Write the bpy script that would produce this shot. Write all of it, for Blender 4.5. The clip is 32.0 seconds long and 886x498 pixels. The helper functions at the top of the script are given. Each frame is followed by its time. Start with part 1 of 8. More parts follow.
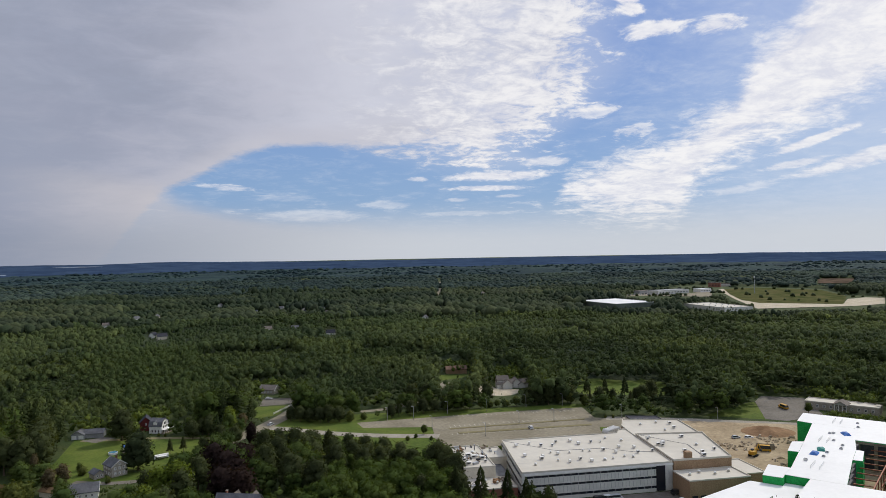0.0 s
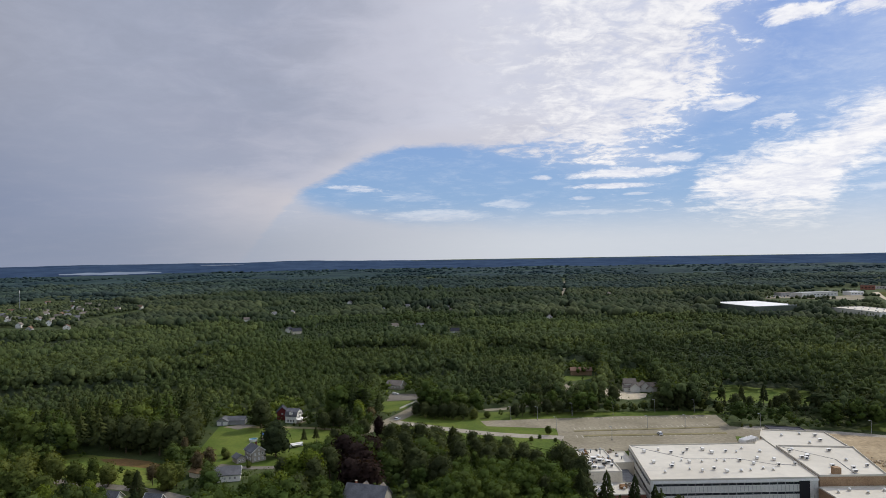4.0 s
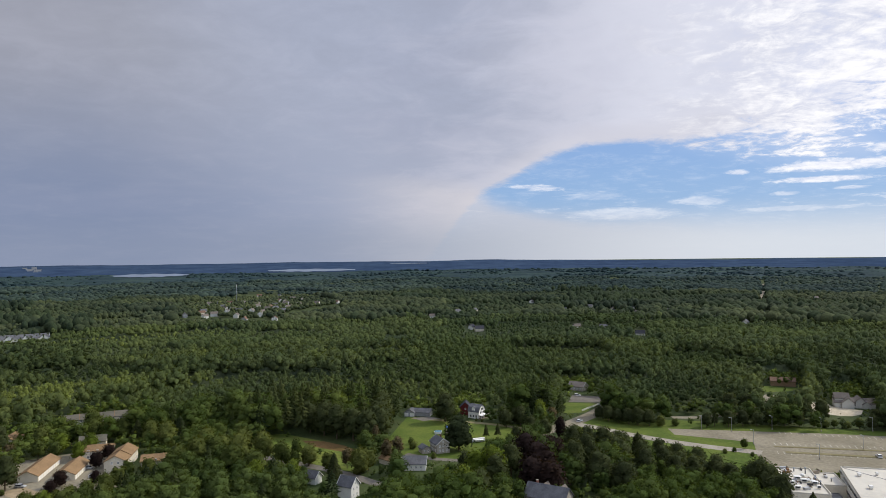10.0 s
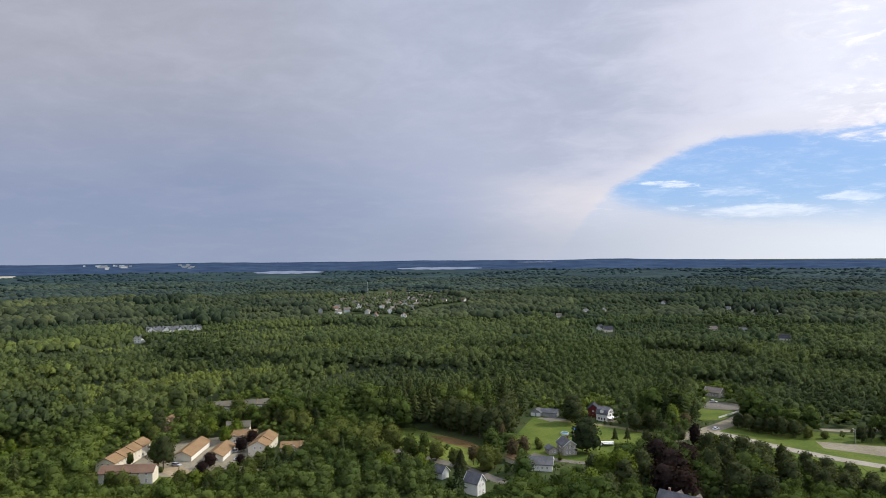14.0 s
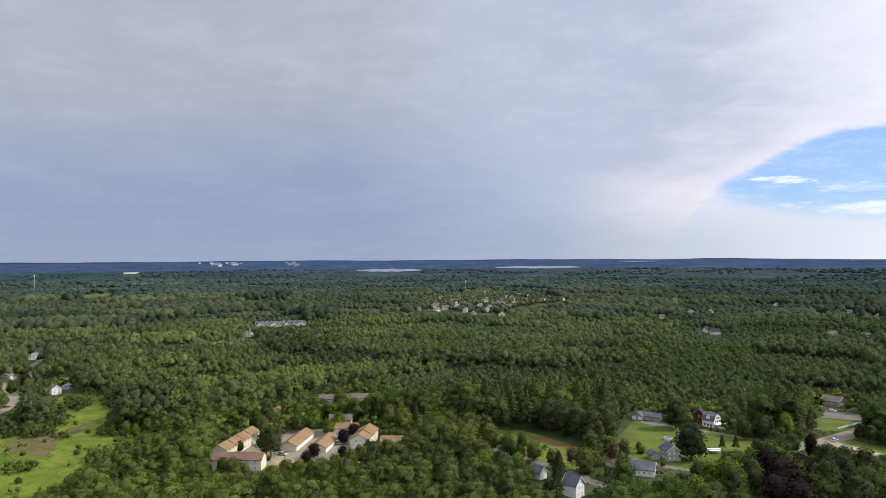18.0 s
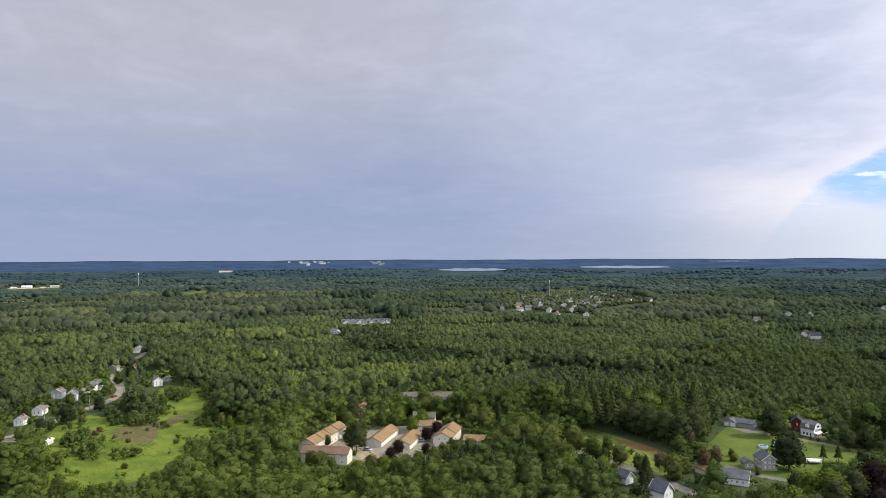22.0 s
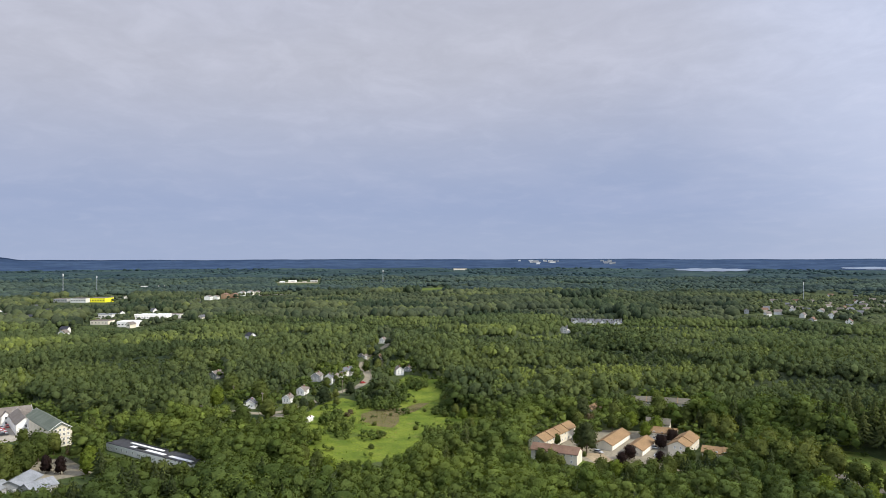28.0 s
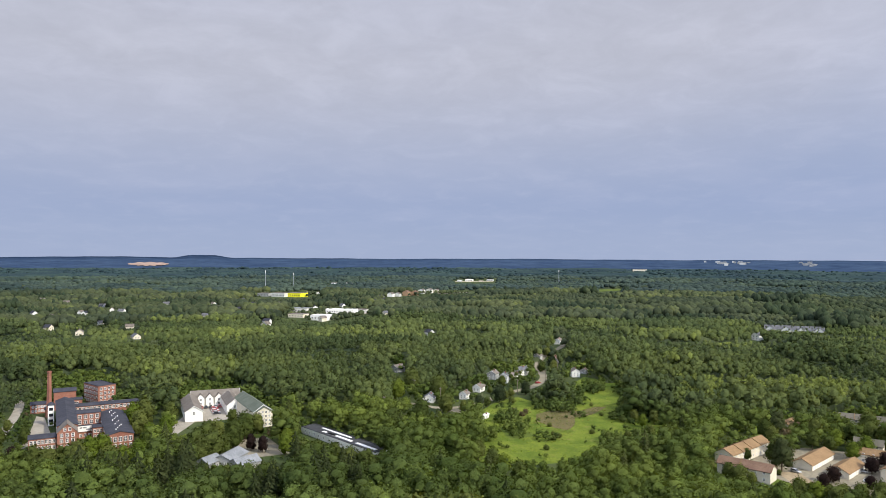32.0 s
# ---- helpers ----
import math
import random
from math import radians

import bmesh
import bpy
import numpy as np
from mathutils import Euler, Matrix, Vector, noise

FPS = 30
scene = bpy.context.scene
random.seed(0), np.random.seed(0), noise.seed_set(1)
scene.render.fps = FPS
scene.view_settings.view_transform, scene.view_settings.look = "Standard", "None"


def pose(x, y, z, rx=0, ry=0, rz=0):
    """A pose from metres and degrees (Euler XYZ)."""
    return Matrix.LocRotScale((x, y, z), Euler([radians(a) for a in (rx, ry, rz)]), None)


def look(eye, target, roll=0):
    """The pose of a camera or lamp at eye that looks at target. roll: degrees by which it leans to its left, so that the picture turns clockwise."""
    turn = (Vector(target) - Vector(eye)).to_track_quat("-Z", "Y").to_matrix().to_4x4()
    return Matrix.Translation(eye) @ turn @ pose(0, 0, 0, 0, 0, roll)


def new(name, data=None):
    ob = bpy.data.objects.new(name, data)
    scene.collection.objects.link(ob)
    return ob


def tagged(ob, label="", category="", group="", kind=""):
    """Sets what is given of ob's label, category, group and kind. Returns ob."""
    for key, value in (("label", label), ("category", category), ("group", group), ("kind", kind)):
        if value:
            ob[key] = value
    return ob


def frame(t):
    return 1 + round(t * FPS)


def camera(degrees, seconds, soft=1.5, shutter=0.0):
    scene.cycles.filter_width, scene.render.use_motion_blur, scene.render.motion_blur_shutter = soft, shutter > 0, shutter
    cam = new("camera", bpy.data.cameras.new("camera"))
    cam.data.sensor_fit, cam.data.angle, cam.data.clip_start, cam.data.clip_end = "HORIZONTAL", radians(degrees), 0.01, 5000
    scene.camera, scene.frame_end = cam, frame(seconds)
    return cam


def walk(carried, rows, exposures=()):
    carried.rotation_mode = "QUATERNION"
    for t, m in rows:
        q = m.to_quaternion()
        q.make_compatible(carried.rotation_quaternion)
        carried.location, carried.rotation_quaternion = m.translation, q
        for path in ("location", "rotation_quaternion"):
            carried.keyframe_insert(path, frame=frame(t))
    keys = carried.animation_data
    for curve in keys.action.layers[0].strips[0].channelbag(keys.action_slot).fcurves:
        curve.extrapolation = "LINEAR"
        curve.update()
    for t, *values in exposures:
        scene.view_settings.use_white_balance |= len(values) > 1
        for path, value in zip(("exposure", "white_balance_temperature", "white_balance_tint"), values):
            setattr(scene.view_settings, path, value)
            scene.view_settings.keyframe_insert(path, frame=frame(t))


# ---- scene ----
# ---- camera and its turn ----
EYE_Z = 95.0
cam = camera(64.17, 32.0, soft=0.35)
PATH = [
    (0, -0.050, 0.341, -1.067),    (0.5, -0.915, 0.361, -1.151),    (1, -2.001, 0.380, -1.182),
    (1.5, -3.228, 0.395, -1.159),    (2, -4.839, 0.408, -1.110),    (2.5, -6.294, 0.422, -1.081),
    (3, -7.847, 0.439, -1.064),    (3.5, -9.012, 0.457, -1.034),    (5.5, -13.647, 0.450, -0.870),
    (6, -15.117, 0.488, -0.880),    (6.5, -16.322, 0.524, -0.918),    (7, -17.595, 0.550, -0.948),
    (7.5, -18.598, 0.567, -0.951),    (8, -19.623, 0.575, -0.916),    (8.5, -20.779, 0.577, -0.853),
    (9, -22.039, 0.580, -0.781),    (9.5, -23.300, 0.590, -0.729),    (10, -24.697, 0.603, -0.704),
    (10.5, -25.888, 0.615, -0.710),    (11, -27.174, 0.626, -0.732),    (11.5, -28.370, 0.633, -0.729),
    (12, -29.894, 0.631, -0.687),    (12.5, -31.368, 0.622, -0.619),    (13, -32.829, 0.612, -0.560),
    (13.5, -33.866, 0.605, -0.531),    (14, -34.913, 0.600, -0.517),    (14.5, -35.842, 0.590, -0.499),
    (16.5, -40.014, 0.574, -0.345),    (17, -41.054, 0.567, -0.352),    (17.5, -41.894, 0.552, -0.340),
    (18, -42.838, 0.542, -0.318),    (18.5, -43.772, 0.540, -0.298),    (19, -44.526, 0.540, -0.304),
    (19.5, -45.025, 0.538, -0.325),    (20, -45.428, 0.536, -0.336),    (20.5, -45.831, 0.533, -0.322),
    (21, -46.673, 0.530, -0.299),    (21.5, -48.257, 0.526, -0.274),    (22, -49.562, 0.524, -0.247),
    (22.5, -50.893, 0.523, -0.213),    (23, -52.201, 0.522, -0.181),    (23.5, -53.286, 0.515, -0.159),
    (24, -54.288, 0.502, -0.154),    (24.5, -55.239, 0.490, -0.156),    (26.5, -61.366, 0.481, -0.200),
    (27, -63.642, 0.479, -0.173),    (27.5, -65.762, 0.480, -0.132),    (28, -68.019, 0.483, -0.092),
    (28.5, -70.062, 0.482, -0.050),    (29, -72.232, 0.475, 0.001),    (29.5, -74.058, 0.468, 0.063),
    (30, -75.865, 0.462, 0.126),    (30.5, -77.479, 0.456, 0.179),    (31, -79.171, 0.450, 0.213),
    (31.5, -80.635, 0.449, 0.228),    (32, -82.194, 0.454, 0.221),
]
walk(cam, [(t, pose(0, 0, EYE_Z, 90 + tilt, 0, -yaw) @ pose(0, 0, 0, 0, 0, lean)) for t, yaw, tilt, lean in PATH],
     exposures=[(0, -0.80), (3, -0.69), (6, -0.71), (9, -0.60), (13, -0.34), (19, -0.08), (24, 0.0), (32, 0.03)])

# ---- nodes, shorthand ----


class Nodes:
    """Small writer for node trees."""

    def __init__(self, tree):
        self.t = tree
        tree.nodes.clear()

    def node(self, kind):
        return self.t.nodes.new(kind)

    def put(self, sock, v):
        if isinstance(v, bpy.types.NodeSocket):
            self.t.links.new(v, sock)
        elif isinstance(v, (tuple, list)) and len(v) == 3 and sock.type == "RGBA":
            sock.default_value = (*v, 1)
        else:
            sock.default_value = v

    def m(self, op, a, b=None, c=None, clamp=False):
        n = self.node("ShaderNodeMath")
        n.operation, n.use_clamp = op, clamp
        for i, v in enumerate((a, b, c)):
            if v is not None:
                self.put(n.inputs[i], v)
        return n.outputs[0]

    def ss(self, v, lo, hi):
        n = self.node("ShaderNodeMapRange")
        n.interpolation_type = "SMOOTHSTEP"
        self.put(n.inputs[0], v)
        n.inputs[1].default_value, n.inputs[2].default_value = lo, hi
        return n.outputs[0]

    def mix(self, f, a, b, kind="MIX"):
        n = self.node("ShaderNodeMix")
        n.data_type, n.blend_type = "RGBA", kind
        self.put(n.inputs[0], f)
        self.put(n.inputs[6], a)
        self.put(n.inputs[7], b)
        return n.outputs[2]

    def xyz(self, x, y, z):
        n = self.node("ShaderNodeCombineXYZ")
        for i, v in enumerate((x, y, z)):
            self.put(n.inputs[i], v)
        return n.outputs[0]

    def noise(self, vec, scale, detail=4, rough=0.55, dist=0.0, color=False):
        n = self.node("ShaderNodeTexNoise")
        if vec is not None:
            self.put(n.inputs["Vector"], vec)
        n.inputs["Scale"].default_value, n.inputs["Detail"].default_value = scale, detail
        n.inputs["Roughness"].default_value, n.inputs["Distortion"].default_value = rough, dist
        return n.outputs[1 if color else 0]

    def ramp(self, v, stops):
        n = self.node("ShaderNodeValToRGB")
        self.put(n.inputs[0], v)
        e = n.color_ramp.elements
        while len(e) < len(stops):
            e.new(0.5)
        for el, (p, c) in zip(e, stops):
            el.position, el.color = p, ((c, c, c, 1) if not isinstance(c, tuple) else (*c, 1))
        return n.outputs[0]


# ---- world: sky with a grey cloud sheet, a blue gap and a broken white bank ----
SUN_AZ, SUN_EL = 42.0, 38.0
SKY = 0.1
world = bpy.data.worlds.new("sky")
scene.world = world
world.use_nodes = True
W = Nodes(world.node_tree)
way = W.node("ShaderNodeTexCoord").outputs["Generated"]
sep = W.node("ShaderNodeSeparateXYZ")
W.put(sep.inputs[0], way)
sx, sy, sz = sep.outputs
az = W.m("MULTIPLY", W.m("ARCTAN2", sx, sy), 57.2958)
el = W.m("MULTIPLY", W.m("ARCSINE", sz), 57.2958)
flat = W.m("ADD", W.m("MAXIMUM", sz, 0.0), 0.16)
deck = W.xyz(W.m("DIVIDE", sx, flat), W.m("DIVIDE", sy, flat), 0.0)
n_big = W.noise(deck, 1.3, 6, 0.55, 0.4)
n_mid = W.noise(deck, 4.5, 7, 0.62, 0.5)
n_fine = W.noise(deck, 13.0, 6, 0.6, 0.3)
n_str = W.noise(W.xyz(W.m("MULTIPLY", az, 0.09), W.m("MULTIPLY", el, 0.9), 0.0), 1.0, 5, 0.55, 0.6)
n_puff = W.noise(deck, 30.0, 5, 0.65, 0.2)
n_lump = W.noise(deck, 8.0, 8, 0.66, 0.9)
lumps = W.m("ADD", W.m("MULTIPLY_ADD", n_mid, 1.1, W.m("MULTIPLY", n_lump, 1.0)), W.m("MULTIPLY_ADD", n_fine, 0.4, W.m("MULTIPLY_ADD", n_puff, 0.3, -1.4)))


def curve(v, lo, hi, pts):
    """A broken line over lo to hi, as heights in degrees."""
    top, base = max(p[1] for p in pts) + 1e-3, min(p[1] for p in pts)
    c = W.ramp(W.m("DIVIDE", W.m("SUBTRACT", v, lo), hi - lo, clamp=True), [((p - lo) / (hi - lo), (e - base) / (top - base)) for p, e in pts])
    return W.m("MULTIPLY_ADD", c, top - base, base)


# the sheet: its lower edge against azimuth and its broken right edge against height
edge = curve(az, -60, 60, ((-60, -4), (-30, -4), (-25.5, 0.0), (-22.8, 3.4), (-21.6, 4.7), (-19.5, 5.7), (-16.4, 7.4), (-13.6, 8.3), (-10, 8.5), (-6, 8.0), (-3.8, 7.9), (0, 7.4), (3.1, 6.7), (7, 6.6), (12, 6.0)))
right = curve(el, 0, 40, ((0, 2.0), (6, 5.0), (7.2, 7.4), (8.2, 6.4), (10.5, 10.4), (14, 13.8), (17, 12.8), (20, 13.4), (40, 16)))
depth = W.m("SUBTRACT", el, edge)
ragged = W.ss(az, -11, 5)
cover = W.m("MINIMUM", W.m("MINIMUM", W.m("DIVIDE", depth, W.m("MULTIPLY_ADD", ragged, 2.0, 0.8)), W.m("DIVIDE", W.m("SUBTRACT", right, az), 4.2)), 3.0)
torn = W.m("ADD", cover, W.m("MULTIPLY", lumps, W.m("MULTIPLY_ADD", ragged, 2.4, 1.0)))
sheet = W.ss(torn, -0.1, 0.9)
veil = W.m("MULTIPLY", W.m("MULTIPLY", W.ss(cover, -0.7, 0.5), ragged), 0.35)
# the white bank rising to the right
upper = curve(az, 0, 45, ((0, 3.0), (8.6, 3.4), (10, 6.6), (13.9, 8.2), (17.7, 8.9), (22.6, 12.0), (24.2, 14.9), (26.5, 17.0), (32, 23), (45, 34)))
lower = curve(az, 0, 45, ((0, 4.5), (8.6, 3.9), (11, 2.6), (14, 1.4), (18.4, 1.5), (19.4, 3.6), (22.5, 6.2), (27, 8.0), (30, 9.0), (32.5, 10.6), (45, 18)))
bank = W.m("MINIMUM", W.m("SUBTRACT", el, lower), W.m("SUBTRACT", upper, el))
bank = W.ss(W.m("MULTIPLY_ADD", lumps, 4.6, bank), -0.5, 2.6)
# single wisps and puffs: middle, reach, slope
ruffle = W.m("MULTIPLY", lumps, 1.5)


def wisp(a, e, wide, tall, dense, slope=0.0, rough=1.0):
    u = W.m("DIVIDE", W.m("SUBTRACT", az, a), wide)
    v = W.m("DIVIDE", W.m("SUBTRACT", W.m("SUBTRACT", el, e), W.m("MULTIPLY", W.m("SUBTRACT", az, a), slope)), tall)
    r = W.m("SUBTRACT", 1.0, W.m("ADD", W.m("MULTIPLY", u, u), W.m("MULTIPLY", v, v)))
    return W.m("MULTIPLY", W.ss(W.m("MULTIPLY_ADD", ruffle, rough, r), 0.0, 0.9), dense)


white = bank
for one in ((-17, 5.4, 2.6, 0.28, 0.6, -0.06, 1.5), (-10.5, 3.15, 5.2, 0.6, 0.45, 0.0, 0.5), (-12.6, 4.6, 2.6, 0.4, 0.2), (4.5, 6.15, 5.4, 0.5, 0.95, 0.01), (3.6, 5.2, 3.8, 0.28, 0.9, -0.01), (-2.0, 6.0, 1.0, 0.25, 0.7),
            (8.4, 7.2, 2.2, 0.45, 0.7), (-4.4, 4.0, 2.6, 0.4, 0.35), (2.0, 3.2, 4.2, 0.25, 0.35), (1.2, 4.3, 1.2, 0.2, 0.5), (5.4, 4.5, 1.4, 0.16, 0.5),
            (15.0, 18.6, 1.3, 0.9, 1.0, -0.4, 2.0), (16.8, 16.6, 3.2, 0.7, 0.95, 0.06, 1.6), (21.6, 16.4, 2.0, 0.8, 0.9, 0.05, 1.8), (11.8, 10.9, 2.4, 0.6, 0.6, 0.1, 2.5), (14.8, 9.0, 2.2, 0.7, 0.6, 0.2, 2.4),
            (27.8, 7.6, 3.4, 0.4, 0.9, 0.30), (26.6, 6.0, 2.6, 0.35, 0.7, 0.12), (31.5, 6.2, 6.5, 0.75, 0.8, 0.22), (23.0, 4.4, 3.0, 0.4, 0.35, 0.15), (38, 9, 6, 1.0, 0.6, 0.3, 2.0)):
    white = W.m("MAXIMUM", white, wisp(*one))
nish = W.node("ShaderNodeTexSky")
nish.sky_type, nish.sun_disc, nish.sun_elevation, nish.sun_rotation = "NISHITA", False, radians(SUN_EL), radians(SUN_AZ)
nish.air_density, nish.dust_density, nish.ozone_density, nish.altitude = 1.0, 0.6, 1.5, 100.0
g = 1 / SKY
blue = W.mix(0.7, W.mix(1.0, nish.outputs[0], (1.0, 1.08, 1.3), "MULTIPLY"), W.mix(W.ss(el, 3, 18), (0.42 * g, 0.69 * g, 1.16 * g), (0.36 * g, 0.58 * g, 1.18 * g)))
blue = W.mix(W.m("MULTIPLY", W.ss(W.m("ADD", az, W.m("MULTIPLY", lumps, 12.0)), 8, 34), 0.45), blue, (1.2 * g, 1.3 * g, 1.5 * g))
blue = W.mix(W.m("MULTIPLY", W.ss(lumps, -0.1, 0.5), 0.3), blue, (1.1 * g, 1.2 * g, 1.4 * g))
# greys of the sheet: a bluish belt low on the left, a pale field, then sunlit lumps
belt = curve(az, -120, 0, ((-120, 7.0), (-66, 8.2), (-52, 9.4), (-44, 7.6), (-38, 6.3), (-32, 5.0), (-26, 1.5), (-20, -3), (0, -3)))
low = W.mix(W.ss(az, -18, -52), (0.60 * g, 0.67 * g, 0.86 * g), (0.325 * g, 0.40 * g, 0.60 * g))
high = W.mix(W.ss(az, -33, -56), (0.57 * g, 0.625 * g, 0.80 * g), (0.50 * g, 0.520 * g, 0.62 * g))
above = W.m("SUBTRACT", el, belt)
stir = W.m("SUBTRACT", n_big, 0.5)
grey = W.mix(W.ss(W.m("MULTIPLY_ADD", stir, W.m("MULTIPLY_ADD", W.ss(az, -60, -30), 4.0, 2.0), above), -6.5, 8.0), low, high)
# the pale field fans out from the tip of the sheet
front = curve(el, 0, 30, ((0, -28), (3, -26.5), (6, -24.5), (9, -21), (11.5, -18), (15, -21), (20, -18), (30, -15)))
field = W.ss(W.m("ADD", W.m("SUBTRACT", az, front), W.m("MULTIPLY_ADD", stir, 16.0, W.m("MULTIPLY", W.m("SUBTRACT", n_mid, 0.5), 9.0))), -6, 9)
grey = W.mix(field, grey, W.mix(W.ss(az, -20, 4), (0.90 * g, 0.92 * g, 1.08 * g), (1.14 * g, 1.17 * g, 1.33 * g)))
grey = W.mix(W.m("MULTIPLY", W.ss(n_big, 0.42, 0.68), W.m("MULTIPLY_ADD", W.ss(az, -60, -30), 0.14, 0.10)), grey, (0.55 * g, 0.585 * g, 0.77 * g))
grey = W.mix(W.m("MULTIPLY", W.ss(n_mid, 0.45, 0.75), W.m("MULTIPLY_ADD", W.ss(az, -50, -20), 0.16, 0.07)), grey, (0.74 * g, 0.75 * g, 0.88 * g))
sunlit = W.m("MULTIPLY", W.ss(W.m("MULTIPLY_ADD", lumps, 1.6, W.m("MULTIPLY", W.ss(az, -14, 8), 0.42)), 0.10, 0.75), W.ss(az, -12, 2))
grey = W.mix(W.m("MULTIPLY", W.ss(W.m("MULTIPLY", lumps, -1.0), 0.0, 0.4), W.m("MULTIPLY", W.ss(az, -8, 4), 0.55)), grey, (0.80 * g, 0.90 * g, 1.22 * g))
grey = W.mix(sunlit, grey, (1.50 * g, 1.49 * g, 1.53 * g))
lip = W.m("MULTIPLY", W.ss(torn, 3.2, 0.6), W.m("MULTIPLY", W.ss(az, -30, -18), W.ss(az, 4, -6)))
grey = W.mix(W.m("MULTIPLY", lip, 0.35), grey, (1.02 * g, 0.99 * g, 1.06 * g))
mottle = W.ramp(W.m("MULTIPLY_ADD", W.m("SUBTRACT", n_lump, 0.5), 0.6, n_mid), [(0.3, 0.955), (0.7, 1.045)])
grey = W.mix(W.m("MULTIPLY", W.ss(el, 5, 15), W.ss(az, -8, -20)), grey, W.mix(1.0, grey, mottle, "MULTIPLY"))
skycol = W.mix(veil, blue, (1.15 * g, 1.22 * g, 1.42 * g))
skycol = W.mix(W.m("MULTIPLY", white, 0.9), skycol, W.mix(W.ss(lumps, -0.25, 0.25), (1.28 * g, 1.29 * g, 1.42 * g), (1.66 * g, 1.63 * g, 1.62 * g)))
skycol = W.mix(sheet, skycol, grey)
# pale flap under the tip of the sheet
flap_e = curve(az, -30, 10, ((-30, 6.5), (-22.4, 5.4), (-20.5, 4.2), (-17, 3.2), (-13, 2.4), (-2, 2.0), (10, 1.4)))
flap = W.ss(W.m("SUBTRACT", W.m("MULTIPLY_ADD", W.m("SUBTRACT", n_str, 0.5), 1.6, el), flap_e), 1.1, -0.9)
flap = W.m("MULTIPLY", flap, W.m("MULTIPLY", W.ss(az, -36, -21), W.ss(az, 12, -16)))
skycol = W.mix(W.m("MULTIPLY", flap, 0.65), skycol, (0.98 * g, 0.94 * g, 0.99 * g))
haze = W.m("MULTIPLY", W.ss(el, 4.6, 0.6), W.m("MULTIPLY_ADD", W.ss(az, -50, -18), 0.42, 0.40))
skycol = W.mix(haze, skycol, W.mix(W.ss(az, -38, 2), (0.41 * g, 0.47 * g, 0.62 * g), (1.08 * g, 1.13 * g, 1.20 * g)))
# sky above the view made brighter all round, added to lift the shadows
skycol = W.mix(1.0, skycol, W.ramp(W.m("DIVIDE", el, 90.0, clamp=True), [(0.0, 0.5), (0.25, 0.5), (0.5, 0.75), (1.0, 0.75)]), "MULTIPLY")
bg = W.node("ShaderNodeBackground")
W.put(bg.inputs[0], skycol)
bg.inputs[1].default_value = SKY * 2.0
W.put(W.node("ShaderNodeOutputWorld").inputs[0], bg.outputs[0])

sun = new("sun", bpy.data.lights.new("sun", "SUN"))
sun.data.energy, sun.data.angle, sun.data.color = 4.3, radians(0.6), (1.0, 0.94, 0.82)
sa, se = radians(SUN_AZ), radians(SUN_EL)
sun.matrix_world = look((800 * math.sin(sa) * math.cos(se), 800 * math.cos(sa) * math.cos(se), 800 * math.sin(se)), (0, 0, 0))

# ---- materials ----


def material(name, c1, c2, scale, rough=0.7, fine=None, bump=0.0, metal=0.0, island=0.0, var=0.0, spec=0.12, stain=None, grainy=0.55):
    """Two colours by a broad noise, a fine grain, and variation by piece or by object."""
    mt = bpy.data.materials.new(name)
    mt.use_nodes = True
    k = Nodes(mt.node_tree)
    co = k.node("ShaderNodeTexCoord").outputs["Object"]
    broad = k.noise(co, scale, 5, 0.6)
    col = k.mix(k.ss(broad, 0.34, 0.66), c1, c2)
    grain = k.noise(co, fine or scale * 9, 4, 0.6)
    col = k.mix(grainy, col, k.mix(1.0, col, k.ramp(grain, [(0.25, 0.5), (0.75, 1.5)]), "MULTIPLY"))
    if stain:
        col = k.mix(k.m("MULTIPLY", k.ss(k.noise(co, scale * 2.3, 6, 0.7, 0.8), 0.55, 0.72), 0.6), col, stain)
    if island:
        rnd = k.node("ShaderNodeNewGeometry").outputs["Random Per Island"]
        col = k.mix(1.0, col, k.ramp(rnd, [(0, 1 - island), (1, 1 + island)]), "MULTIPLY")
    if var:
        rnd = k.node("ShaderNodeObjectInfo").outputs["Random"]
        col = k.mix(1.0, col, k.ramp(rnd, [(0, 1 - var), (1, 1 + var)]), "MULTIPLY")
    p = k.node("ShaderNodeBsdfPrincipled")
    k.put(p.inputs["Base Color"], col)
    k.put(p.inputs["Roughness"], k.m("MULTIPLY_ADD", grain, 0.2, rough - 0.1))
    p.inputs["Metallic"].default_value = metal
    p.inputs["Specular IOR Level"].default_value = spec
    if bump:
        b = k.node("ShaderNodeBump")
        b.inputs["Strength"].default_value, b.inputs["Distance"].default_value = min(bump, 1.0), 0.3
        k.put(b.inputs["Height"], grain)
        k.put(p.inputs["Normal"], b.outputs[0])
    k.put(k.node("ShaderNodeOutputMaterial").inputs[0], p.outputs[0])
    return mt


